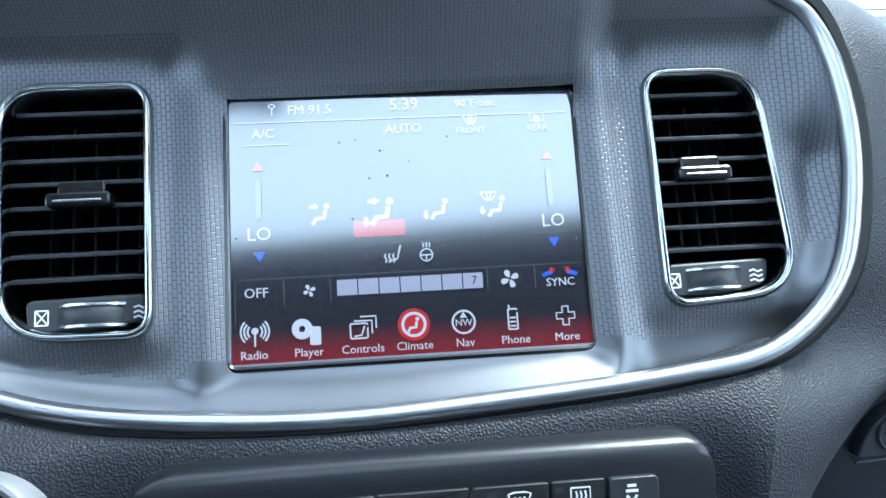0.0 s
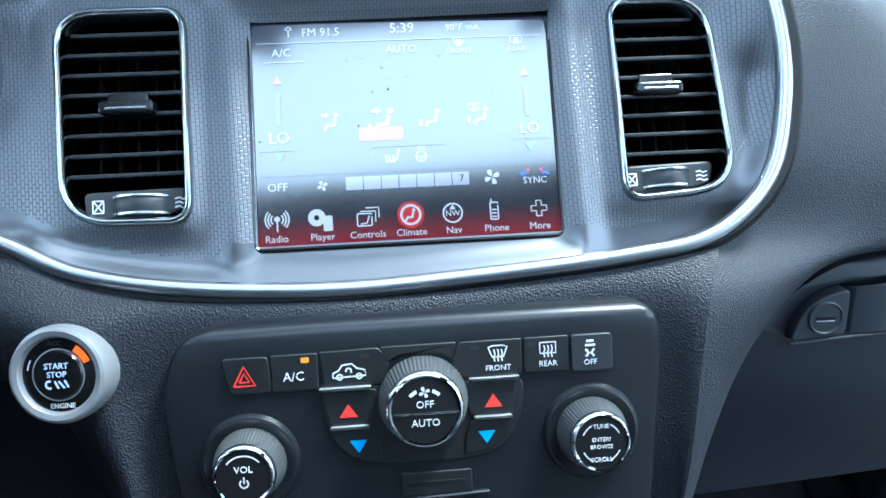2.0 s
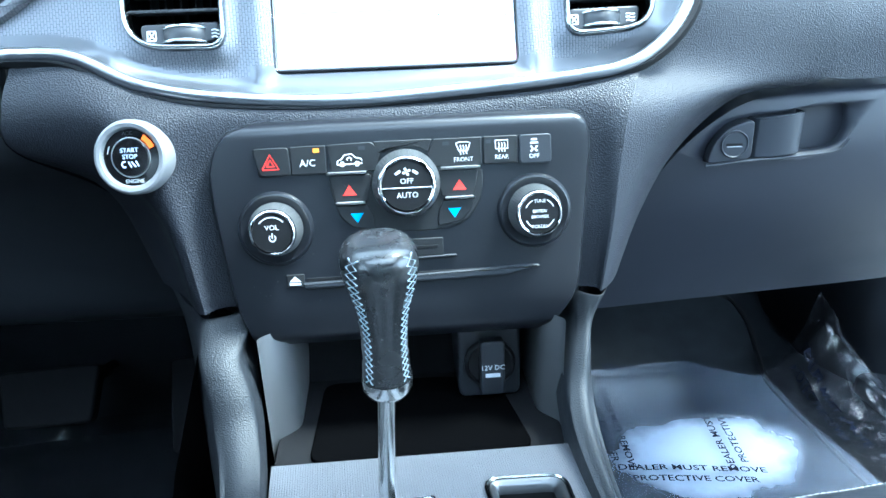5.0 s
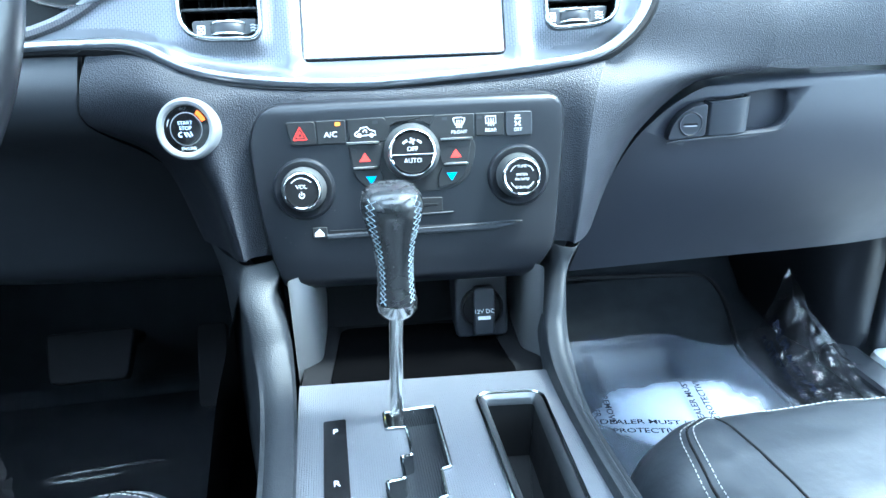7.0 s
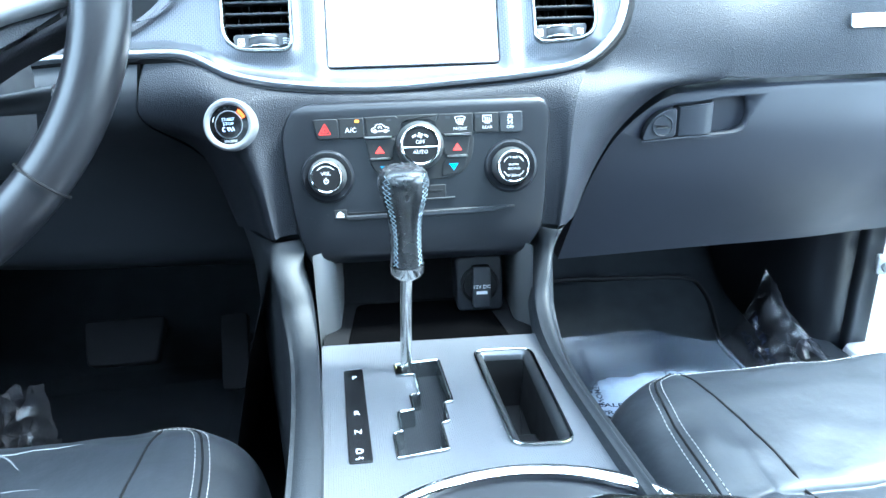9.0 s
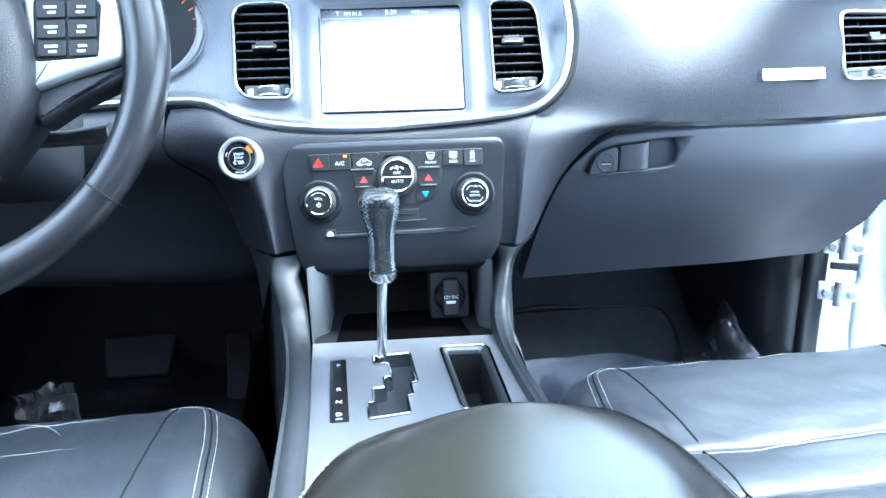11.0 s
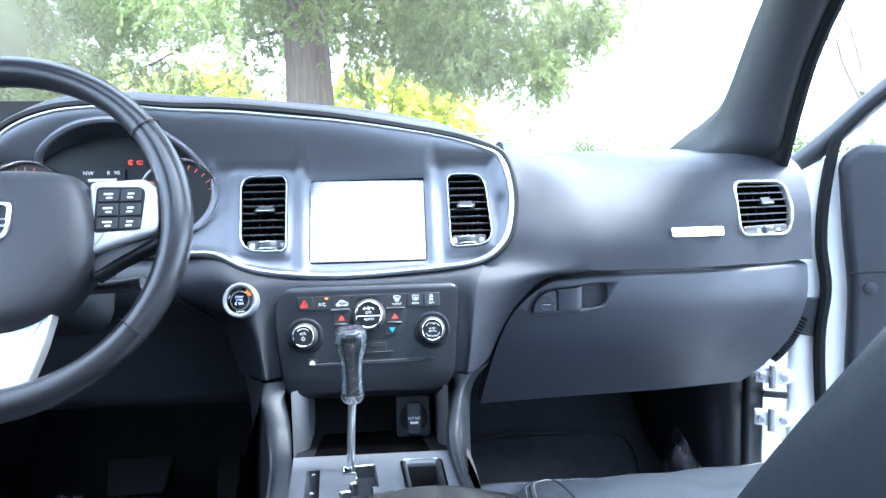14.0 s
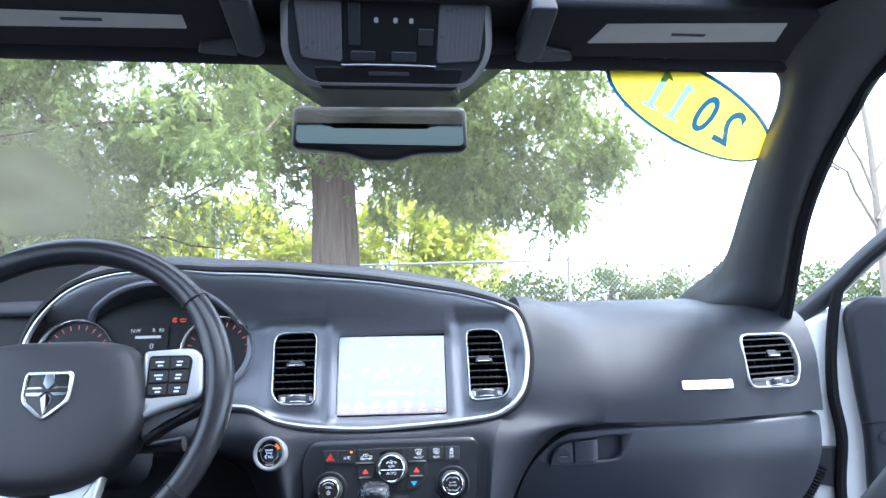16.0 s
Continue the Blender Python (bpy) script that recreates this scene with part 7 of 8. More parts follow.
M_FRIT = see_through("dotted_grey_shade", (0.10, 0.115, 0.115), 0.6, 0.55, 0.75)
shade = [GLS(x, y) + Vector((0, -0.002, -0.004)) for x, y in ((-0.165, 0.085), (-0.148, 0.104), (-0.068, 0.180), (0.123, 0.176), (0.177, 0.109), (0.195, 0.085))]
bm = bmesh.new()
fill(bm, [bm.verts.new(p) for p in shade])
part("mirror_shade", bm, M_FRIT, ws, "grey dotted band round the mirror mount", smooth=False).visible_shadow = False
rear = thing("rear_window", (CX, -1.77, 1.34), "tinted rear window", "window", kind="structure")
part("pane", block(CX - 0.62, CX + 0.62, -1.775, -1.769, 1.245, 1.435, 0.001), glass("tinted_glass", (0.80, 0.84, 0.84)), rear).visible_shadow = False

# year sticker, read from outside
STK = thing("year_sticker", (0.485, 0.17, 1.355), "yellow oval windscreen sticker with blue year, seen reversed", "sticker")
e1 = Vector((0.327, 0.177, -0.081)).normalized()
nrm = Vector((0, 0.457, 1)).normalized()
e2 = nrm.cross(e1).normalized()
SM = Matrix((( *(e1.x, e2.x, -nrm.x), 0.487), (*(e1.y, e2.y, -nrm.y), 0.172), (*(e1.z, e2.z, -nrm.z), 1.3555), (0, 0, 0, 1)))
ell = [(0.003 + 0.1975 * math.cos(a) - 0.0033 * math.sin(a), 0.0112 * math.cos(a) + 0.0586 * math.sin(a)) for a in np.linspace(0, 2 * math.pi, 48, endpoint=False)]
a = part("sheet", flat(ell, SM, 0.004), M_YELLOW, STK, "translucent yellow vinyl")
a.visible_shadow = False
part("edge", rim(ell, [(-0.003, 0.003), (-0.003, 0.005), (0.002, 0.005), (0.002, 0.003)], SM), M_YEARBLUE, STK)
slant = Matrix(((1, 0.55, 0, 0), (0, 1, 0, 0), (0, 0, 1, 0), (0, 0, 0, 1)))
ONE = [(-0.017, -0.032), (0.017, -0.032), (0.017, -0.0275), (0.0062, -0.026), (0.0062, 0.032), (-0.002, 0.032), (-0.016, 0.0245), (-0.015, 0.0215), (-0.0062, 0.024), (-0.0062, -0.026), (-0.017, -0.0275)]
for digit, at in (("2", 0.083), ("0", 0.020), ("1", -0.041), ("1", -0.090)):
    dm = SM @ Matrix.Translation((at, -0.003, 0.006)) @ slant @ Matrix.Diagonal((-1, -1, 1, 1))
    if digit == "1":
        part("lettering", shape([ONE], dm, 0.0), M_YEARBLUE, STK, smooth=False)
    else:
        lettering(digit, 0.092, dm, M_YEARBLUE, "lettering", STK, width=0.042 if digit == "2" else 0.040, bold=0.0012)

# ---- sun visors ----
def visor(name, x0, x1, lab, hinge, label):
    ob = thing(name, ((x0 + x1) / 2, 0.0, 1.40), label, "sun visor", "sun visors")
    vm = Matrix(((1, 0, 0, 0), (0, 0.979, -0.202, 0.0), (0, -0.202, -0.979, 1.4065), (0, 0, 0, 1)))   # x right, y ahead and down, z down
    o = round_poly([(x0, -0.050), (x1, -0.050), (x1, 0.062), (x0, 0.062)], 0.02)
    part("panel", slab(o, -0.016, 0.004, 0.007, vm), M_HEAD, ob, "charcoal cloth visor")
    lx0, lx1 = lab
    w = part("warning_label", slab(round_poly([(lx0 + 0.012, -0.016), (lx1 - 0.008, -0.028), (lx1, 0.012), (lx0, 0.026)] if x0 > 0 else [(lx0, -0.012), (lx1, -0.010), (lx1, 0.016), (lx0, 0.020)], 0.002), 0.003, 0.0046, 0.0003, vm), M_LABEL, ob, "pale grey warning label")
    part("label_words", shape([rounded(0.045, 0.006, 0.001, 2, (lx0 + lx1) / 2, 0.002)], vm, 0.0048), M_SMOOTH, w, smooth=False)
    part("clip", slab(round_poly([(hinge - 0.018, -0.05), (hinge + 0.014, -0.05), (hinge + 0.020, 0.055), (hinge + 0.008, 0.068), (hinge - 0.014, 0.060)], 0.006), -0.004, 0.011, 0.004, vm), M_SMOOTH, ob, "dark plastic clip")
    s = 1 if x0 > 0 else -1
    part("hinge_tab", slab(round_poly([(hinge + s * 0.015, 0.030), (hinge + s * 0.055, 0.040), (hinge + s * 0.062, 0.060), (hinge + s * 0.015, 0.066)][::s], 0.004), 0.002, 0.010, 0.003, vm), M_SMOOTH, ob)
    return ob


visor("sun_visor", -0.56, -0.145, (-0.44, -0.215), -0.150, "folded charcoal driver's sun visor with a pale label")
visor("sun_visor", 0.185, 0.60, (0.272, 0.520), 0.200, "folded charcoal passenger's sun visor with a pale label")

# ---- overhead console ----
OC = face(0.019, 0.03, 1.375, -35)
ohc = thing("overhead_console", OC.translation, "dark overhead console with two reading lamps", "overhead console")
oc = round_poly([(-0.124, 0.078), (0.122, 0.078), (0.131, 0.004), (0.106, -0.040), (-0.100, -0.040), (-0.128, -0.004)][::-1], 0.022)
part("shell", slab(oc, -0.06, 0.0, 0.008, OC), M_SMOOTH, ohc, "dark grey plastic shell")
part("trim_edge", rim(oc, [(-0.001, -0.03), (-0.001, -0.004), (0.004, 0.001), (0.008, 0.002), (0.008, -0.01)], OC), M_CONS, ohc, "silver-grey edge")
part("key_panel", slab(rounded(0.112, 0.088, 0.004, 4, 0.003, 0.034), -0.004, 0.003, 0.001, OC), M_BLACK, ohc, "black key panel")
for u in (-0.014, 0.009, 0.028):
    part("key_mark", shape([rounded(0.005, 0.006, 0.001, 2, u, 0.045)], OC, 0.0033), M_MARK, ohc, smooth=False)
for u, v, w, h in ((-0.040, 0.040, 0.014, 0.05), (0.046, 0.026, 0.018, 0.02), (-0.03, 0.002, 0.03, 0.012), (0.02, 0.002, 0.03, 0.012)):
    part("key", slab(rounded(w, h, 0.002, 3, u, v), 0.0, 0.005, 0.0012, OC), M_SMOOTH, ohc)
for s, (a, b) in ((-1, (-0.110, -0.055)), (1, (0.061, 0.118))):
    ln = part("reading_lamp", slab(round_poly([(a, 0.066), (b, 0.066), (b, -0.006), (a + (0.006 if s < 0 else 0), -0.002)][::-1] if s < 0 else [(a, 0.066), (b, 0.066), (b - 0.004, -0.002), (a, -0.006)][::-1], 0.006), -0.004, 0.004, 0.002, OC), M_LENS, ohc, "ribbed frosted lamp lens")
    for i in range(9):
        x = a + 0.006 + (b - a - 0.012) * i / 8
        part("lens_rib", block(x - 0.0010, x + 0.0010, 0.004, 0.060, 0.0035, 0.0044, 0.0004, OC), M_LENS, ln)
part("chrome_line", tube([OC @ Vector((u, -0.0085 - 0.3 * u * u, 0.003)) for u in np.linspace(-0.056, 0.060, 12)], 0.0014, 6), M_CONS, ohc)
part("slot", slab(rounded(0.050, 0.005, 0.001, 2, 0.002, -0.020), 0.0, 0.002, 0.0005, OC), M_PILLAR, ohc)
part("front_cover", slab(round_poly([(-0.092, -0.012), (0.098, -0.012), (0.088, -0.042), (-0.082, -0.042)][::-1], 0.008), -0.05, 0.001, 0.003, OC), M_BLACK, ohc)

# ---- mirror ----
mir = thing("rear_view_mirror", (0.018, 0.22, 1.335), "wide black framed rear view mirror hanging from the windscreen", "mirror")
MM = face(0.018, 0.22, 1.335, -6)
mo = round_poly([(-0.130, 0.033), (0.128, 0.034), (0.131, -0.033), (0.050, -0.037), (0.022, -0.047), (-0.022, -0.047), (-0.050, -0.036), (-0.134, -0.029)][::-1], (0.012, 0.02, 0.01, 0.01, 0.02, 0.014, 0.012, 0.012), 5)
part("housing", slab(mo, -0.035, 0.0, 0.008, MM), M_BLACK, mir, "black plastic housing")
gl_o = round_poly([(-0.123, 0.026), (0.121, 0.027), (0.124, -0.026), (-0.127, -0.023)][::-1], 0.010, 5)
part("mirror_glass", slab(gl_o, -0.002, 0.0022, 0.0006, MM), M_MIRROR, mir, "tinted mirror glass")
part("mount", tube(spline([MM @ Vector((0.0, 0.03, -0.02)), MM @ Vector((0.0, 0.055, -0.02)), MM @ Vector((0.0, 0.075, 0.01))], 4), 0.016, 10), M_BLACK, mir)
part("mount_cover", slab(round_poly([(-0.108, 0.075), (0.108, 0.075), (0.078, 0.036), (-0.078, 0.036)][::-1], 0.006), -0.05, -0.012, 0.004, MM), M_BLACK, mir)

# ---- passenger's side: kick panel, sill, hinge pillar ----
bm = bmesh.new()
rows = [[Vector((0.70, 0.90, z)), Vector((0.725, 0.72, z)), Vector((0.745, 0.63, z)), Vector((0.775 - e, 0.585 + e, z)), Vector((0.822 - 2.2 * e, 0.570 + 2 * e, z))] for z, e in ((0.33, 0), (0.45, 0), (0.59, 0), (0.605, 0), (0.615, 0.015), (0.86, 0.015))]
grid(bm, [spline(r, 4) for r in rows])
part("kick_panel", bm, M_PANEL, shell, "smooth dark kick panel")
part("kick_edge", block(0.806, 0.846, 0.555, 0.585, 0.36, 0.606, 0.006), M_SMOOTH, shell)
part("sill", block(0.79, 0.88, -0.60, 0.56, 0.26, 0.375, 0.015), M_WHITE, shell, "white painted door sill")
part("sill_trim", block(0.735, 0.795, -0.60, 0.60, 0.33, 0.365, 0.010), M_SMOOTH, shell)
part("hinge_pillar", block(0.78, 0.87, 0.575, 0.70, 0.26, 1.06, 0.015), M_WHITE, shell, "white painted hinge pillar")
part("cowl_side", block(0.74, 0.83, 0.47, 0.58, 0.86, 1.045, 0.012), M_WHITE, shell)
for s in (1, -1):
    x0, x1 = sorted((CX + s * 0.852, CX + s * 0.912))
    part("front_wing", block(x0, x1, 0.74, 1.75, 0.30, 0.955, 0.03), M_WHITE, shell, "white front wing")
bm = thick(patch([[(CX + x * k, y, z - 0.05 * x * x) for x in (-0.85, -0.5, 0.0, 0.5, 0.85)] for y, z, k in ((0.97, 0.985, 1.0), (1.25, 0.965, 1.0), (1.55, 0.915, 1.0), (1.78, 0.82, 0.98), (1.86, 0.66, 0.96))], 4, 4), (0, 0, -0.02))
part("bonnet", bm, M_WHITE, shell, "white bonnet")
for x0, x1, y0, y1 in ((CX - 0.67, CX - 0.405, -1.74, 0.09), (CX + 0.405, CX + 0.67, -1.74, 0.09), (CX - 0.403, CX + 0.403, -1.74, -0.465), (CX - 0.403, CX + 0.403, -0.03, 0.09)):
    part("roof_skin", block(x0, x1, y0, y1, ROOF + 0.043, ROOF + 0.056, 0.004), M_WHITE, shell, "white roof")
part("outer_side", block(CX - 0.90, CX - 0.862, -1.95, 0.73, 0.30, 0.985, 0.012), M_WHITE, shell, "white outer side")
part("outer_side", block(CX + 0.862, CX + 0.90, -1.95, -0.63, 0.30, 0.985, 0.012), M_WHITE, shell)
part("outer_rear", block(CX - 0.80, CX + 0.80, -1.995, -1.952, 0.30, 1.085, 0.012), M_WHITE, shell, "white rear")
part("side_wall", block(CX - 0.86, CX - 0.78, -1.75, 0.70, 0.26, 0.98, 0.01), M_SMOOTH, shell)
part("kick_wall", block(CX - 0.80, CX - 0.72, 0.45, 0.95, 0.26, 1.0, 0.01), M_SMOOTH, shell)
part("rear_wall", block(CX - 0.80, CX + 0.80, -1.95, -1.75, 0.26, 1.25, 0.01), M_SMOOTH, shell)
part("side_wall", block(CX + 0.78, CX + 0.86, -1.75, -0.62, 0.26, 0.98, 0.01), M_SMOOTH, shell)
for s in (1, -1):
    part("rear_pillar", tube([(CX + s * 0.76, -1.9, 1.0), (CX + s * 0.60, -1.45, 1.44)], 0.10, 10), M_HEAD, shell)
    part("centre_pillar", tube([(CX + s * 0.80, -0.66, 0.30), (CX + s * 0.79, -0.68, 1.0), (CX + s * 0.64, -0.72, 1.44)], 0.055, 10), M_PILLAR, shell)

# ---- open passenger's door ----
door = thing("passenger_door", (0.84, 0.50, 0.36), "wide open white passenger door with a dark inner panel", "car door")
th = radians(60)
dd = Vector((math.sin(th), -math.cos(th), 0))
DM = Matrix(((dd.x, 0, dd.y, 0.84), (dd.y, 0, -dd.x, 0.50), (0, 1, 0, 0), (0, 0, 0, 1)))      # x along the door, y up, z into the cabin
door_out = round_poly([(0.015, 0.36), (1.05, 0.36), (1.05, 0.98), (0.10, 1.06), (0.012, 1.02)], (0.10, 0.10, 0.04, 0.03, 0.02), 6)
part("shell", slab(door_out, -0.10, 0.0, 0.015, DM, back=True), M_WHITE, door, "white painted door shell")
panel = round_poly([(0.108, 0.40), (1.00, 0.40), (1.00, 1.00), (0.118, 1.070), (0.088, 1.04), (0.100, 0.90), (0.112, 0.80)], (0.10, 0.10, 0.03, 0.02, 0.02, 0.03, 0.03), 5)
pn = part("inner_panel", slab(panel, -0.01, 0.035, 0.016, DM), M_DASH, door, "dark grey inner panel")
part("panel_split", tube(spline([DM @ Vector((u, v, 0.0352)) for u, v in ((0.105, 0.832), (0.20, 0.835), (0.40, 0.80), (0.99, 0.78))], 4), 0.0016, 6), M_BLACK, pn)
part("screw_cap", lathe([(0.011, 0.0), (0.011, 0.003), (0.009, 0.004), (0.0, 0.004)], 20, DM @ Matrix.Translation((0.143, 0.806, 0.035))), M_DASH, pn)
part("dark_block", slab(round_poly([(0.026, 0.708), (0.072, 0.702), (0.074, 0.780), (0.030, 0.780)], 0.004), -0.01, 0.010, 0.003, DM), M_SMOOTH, door)
part("seal", tube(spline([DM @ Vector((u, v, 0.012)) for u, v in ((0.30, 0.385), (0.16, 0.42), (0.100, 0.48), (0.074, 0.56), (0.066, 0.70), (0.074, 0.80), (0.064, 0.88), (0.066, 0.97), (0.080, 1.065), (0.10, 1.10), (0.18, 1.175), (0.40, 1.33))], 6), 0.0105, 8), M_RUBBER, door, "black rubber seal round the door")
part("window_frame", tube(spline([DM @ Vector((u, v, -0.02)) for u, v in ((0.005, 1.02), (0.08, 1.085), (0.18, 1.18), (0.35, 1.315), (0.55, 1.40), (0.80, 1.42), (1.0, 1.36), (1.04, 0.98))], 6), 0.020, 10), M_SMOOTH, door, "dark window frame")
for z in (0.620, 0.533):
    h = part("hinge", slab(round_poly([(-0.045, z - 0.014), (0.012, z - 0.014), (0.022, z - 0.008), (0.022, z + 0.010), (0.010, z + 0.016), (-0.045, z + 0.016)], 0.004), -0.008, 0.010, 0.003, DM), M_WHITE, door, "white painted steel hinge")
    part("hinge_pin", tube([DM @ Vector((-0.014, z - 0.022, 0.012)), DM @ Vector((-0.014, z + 0.024, 0.012))], 0.0065, 12), M_CONS, h, "grey hinge pin")
    for du in (0.008, -0.032):
        part("hinge_bolt", lathe([(0.0085, 0.0), (0.0085, 0.006), (0.006, 0.009), (0.0, 0.009)], 6, DM @ Matrix.Translation((du, z + 0.001, 0.010))), M_SILVER, h, "bright bolt head")
part("door_check", block(-0.03, 0.015, 0.575, 0.588, -0.006, 0.002, 0.002, DM), M_SMOOTH, door)
boot = [DM @ Vector((0.036 - 0.052 * t, 0.744 - 0.084 * t - 0.008 * math.sin(math.pi * t), 0.014 + 0.010 * math.sin(math.pi * t))) for t in np.linspace(0, 1, 37)]
part("cable_boot", tube(boot, [0.0120 if i % 2 else 0.0088 for i in range(37)], 10), M_RUBBER, door, "ribbed black cable boot")


# ---- outside: ground, tree, bushes, fence ----
M_ASPHALT = material("asphalt", (0.06, 0.06, 0.06), 0.9, bump=0.5, bscale=60, vscale=0.8, var=0.3)
bm = bmesh.new()
grid(bm, [[Vector((x, y, 0)) for x in np.linspace(-400, 400, 5)] for y in np.linspace(-400, 400, 5)])
tagged(part("ground", bm, M_ASPHALT, None), "grey asphalt ground", "ground", kind="structure")


def foliage_material(name, dark, light, glow_c):
    """Leaves: diffuse and let light through; each clump has its own green."""
    m = bpy.data.materials.new(name)
    m.use_nodes = True
    N, L = m.node_tree.nodes, m.node_tree.links
    N.clear()
    out, df, tl, mx = N.new("ShaderNodeOutputMaterial"), N.new("ShaderNodeBsdfDiffuse"), N.new("ShaderNodeBsdfTranslucent"), N.new("ShaderNodeMixShader")
    geo, mix, mix2 = N.new("ShaderNodeNewGeometry"), N.new("ShaderNodeMix"), N.new("ShaderNodeMix")
    tc, nz, spread, add = N.new("ShaderNodeTexCoord"), N.new("ShaderNodeTexNoise"), N.new("ShaderNodeMapRange"), N.new("ShaderNodeMix")
    nz.inputs["Scale"].default_value, nz.inputs["Detail"].default_value = 1.7, 3
    L.new(tc.outputs["Object"], nz.inputs["Vector"])
    spread.inputs["From Min"].default_value, spread.inputs["From Max"].default_value = 0.32, 0.68
    L.new(nz.outputs["Fac"], spread.inputs["Value"])
    add.inputs[0].default_value = 0.35
    L.new(spread.outputs[0], add.inputs[2])
    L.new(geo.outputs["Random Per Island"], add.inputs[3])
    for k, (a, b) in ((mix, (dark, light)), (mix2, (light, glow_c))):
        k.data_type = "RGBA"
        k.inputs[6].default_value, k.inputs[7].default_value = (*a, 1), (*b, 1)
        L.new(add.outputs[0], k.inputs[0])
    L.new(mix.outputs[2], df.inputs[0])
    L.new(mix2.outputs[2], tl.inputs[0])
    mx.inputs[0].default_value = 0.5
    L.new(df.outputs[0], mx.inputs[1])
    L.new(tl.outputs[0], mx.inputs[2])
    L.new(mx.outputs[0], out.inputs[0])
    return m


M_NEEDLE = foliage_material("cedar_foliage", (0.070, 0.100, 0.042), (0.22, 0.27, 0.10), (0.50, 0.56, 0.20))
# cedar greens again, lightened: extra brightness put into the second conifer's colour
M_NEEDLE_B = foliage_material("brightened_cedar_foliage", (0.10, 0.125, 0.055), (0.28, 0.33, 0.13), (0.58, 0.62, 0.26))
M_LEAF = foliage_material("sunlit_leaves", (0.20, 0.24, 0.035), (0.40, 0.44, 0.06), (0.72, 0.72, 0.14))
M_HEDGE = foliage_material("hedge_leaves", (0.05, 0.08, 0.025), (0.11, 0.15, 0.045), (0.18, 0.22, 0.06))
M_BARK = material("reddish_bark", (0.085, 0.058, 0.044), 0.9, bump=1.0, bscale=18, vscale=5, var=0.4, squash=(1, 1, 0.12), tint=(0.20, 0.145, 0.11))
for nd in M_BARK.node_tree.nodes:
    if nd.type == "BUMP":
        nd.inputs["Distance"].default_value = 0.05
    if nd.type == "TEX_NOISE" and nd.inputs["Scale"].default_value == 5.0:        # furrows run up the trunk
        mp = M_BARK.node_tree.nodes.new("ShaderNodeMapping")
        mp.inputs["Scale"].default_value = (4.0, 4.0, 0.35)
        M_BARK.node_tree.links.new(nd.inputs["Vector"].links[0].from_socket, mp.inputs["Vector"])
        M_BARK.node_tree.links.new(mp.outputs[0], nd.inputs["Vector"])


def fronds(name, centres, rg, leaves, size, spread, droop, mat, parent):
    """Feathery cedar fronds: narrow leaflets in two ranks along a drooping stalk."""
    n = len(centres)
    C = np.array(centres) + rg.normal(0, 1, (n, 3)) * np.array(spread)
    A = rg.normal(0, 1, (n, 3)) * (1, 1, 0.45)
    A[:, 2] -= droop
    A /= np.linalg.norm(A, axis=1)[:, None]
    W = np.cross(A, rg.normal(0, 1, (n, 3)))
    W /= np.linalg.norm(W, axis=1)[:, None]
    L = (size[0] * 2.4 * rg.uniform(0.6, 1.35, n))[:, None, None]
    t = np.linspace(0.05, 1.0, leaves)[None, :, None]
    side = np.where(np.arange(leaves) % 2, 1.0, -1.0)[None, :, None]
    P = C[:, None] + A[:, None] * L * t
    P[:, :, 2] -= 0.22 * (L * t * t)[:, :, 0]
    P += rg.normal(0, 0.006, P.shape)
    D = A[:, None] * (0.55 + 0.4 * t) + W[:, None] * side * (0.85 - 0.45 * t) + rg.normal(0, 0.22, P.shape)
    D[:, :, 2] -= 0.15
    D /= np.linalg.norm(D, axis=2)[:, :, None]
    ln = size[0] * (1.0 - 0.5 * t) * rg.uniform(0.6, 1.35, (n, leaves, 1))
    wd = size[1] * rg.uniform(0.6, 1.3, (n, leaves, 1))
    N_ = np.cross(D, np.cross(A, W)[:, None] + rg.normal(0, 0.5, P.shape))
    N_ /= np.linalg.norm(N_, axis=2)[:, :, None]
    V = np.stack([P, P + D * ln * 0.4 + N_ * wd, P + D * ln, P + D * ln * 0.4 - N_ * wd], 2).reshape(-1, 3)
    me = bpy.data.meshes.new(name)
    me.from_pydata(V.tolist(), [], np.arange(len(V)).reshape(-1, 4).tolist())
    me.materials.append(mat)
    ob = new(name, me)
    under(ob, parent)
    return tagged(ob, kind="stuff")


def sprays(name, centres, rg, leaves, size, spread, droop, mat, parent):
    """Clumps of narrow leaves: each clump hangs round its centre."""
    n = len(centres)
    C = np.repeat(np.array(centres), leaves, axis=0)
    k = len(C)
    off = rg.normal(0, 1, (k, 3)) * np.array(spread)
    P = C + off
    axis = np.repeat(rg.normal(0, 1, (n, 3)) * (1, 1, 0.5), leaves, axis=0)      # a clump's leaves lie along one frond
    d = axis * 0.9 + rg.normal(0, 0.55, (k, 3))
    d[:, 2] -= droop
    d /= np.linalg.norm(d, axis=1)[:, None]
    w = np.cross(d, rg.normal(0, 1, (k, 3)))
    w /= np.linalg.norm(w, axis=1)[:, None]
    ln = size[0] * rg.uniform(0.6, 1.4, (k, 1))
    wd = size[1] * rg.uniform(0.6, 1.4, (k, 1))
    V = np.stack([P, P + d * ln * 0.45 + w * wd, P + d * ln, P + d * ln * 0.45 - w * wd], 1).reshape(-1, 3)
    F = np.arange(4 * k).reshape(-1, 4)
    me = bpy.data.meshes.new(name)
    me.from_pydata(V.tolist(), [], F.tolist())
    me.materials.append(mat)
    ob = new(name, me)
    under(ob, parent)
    return tagged(ob, kind="stuff")


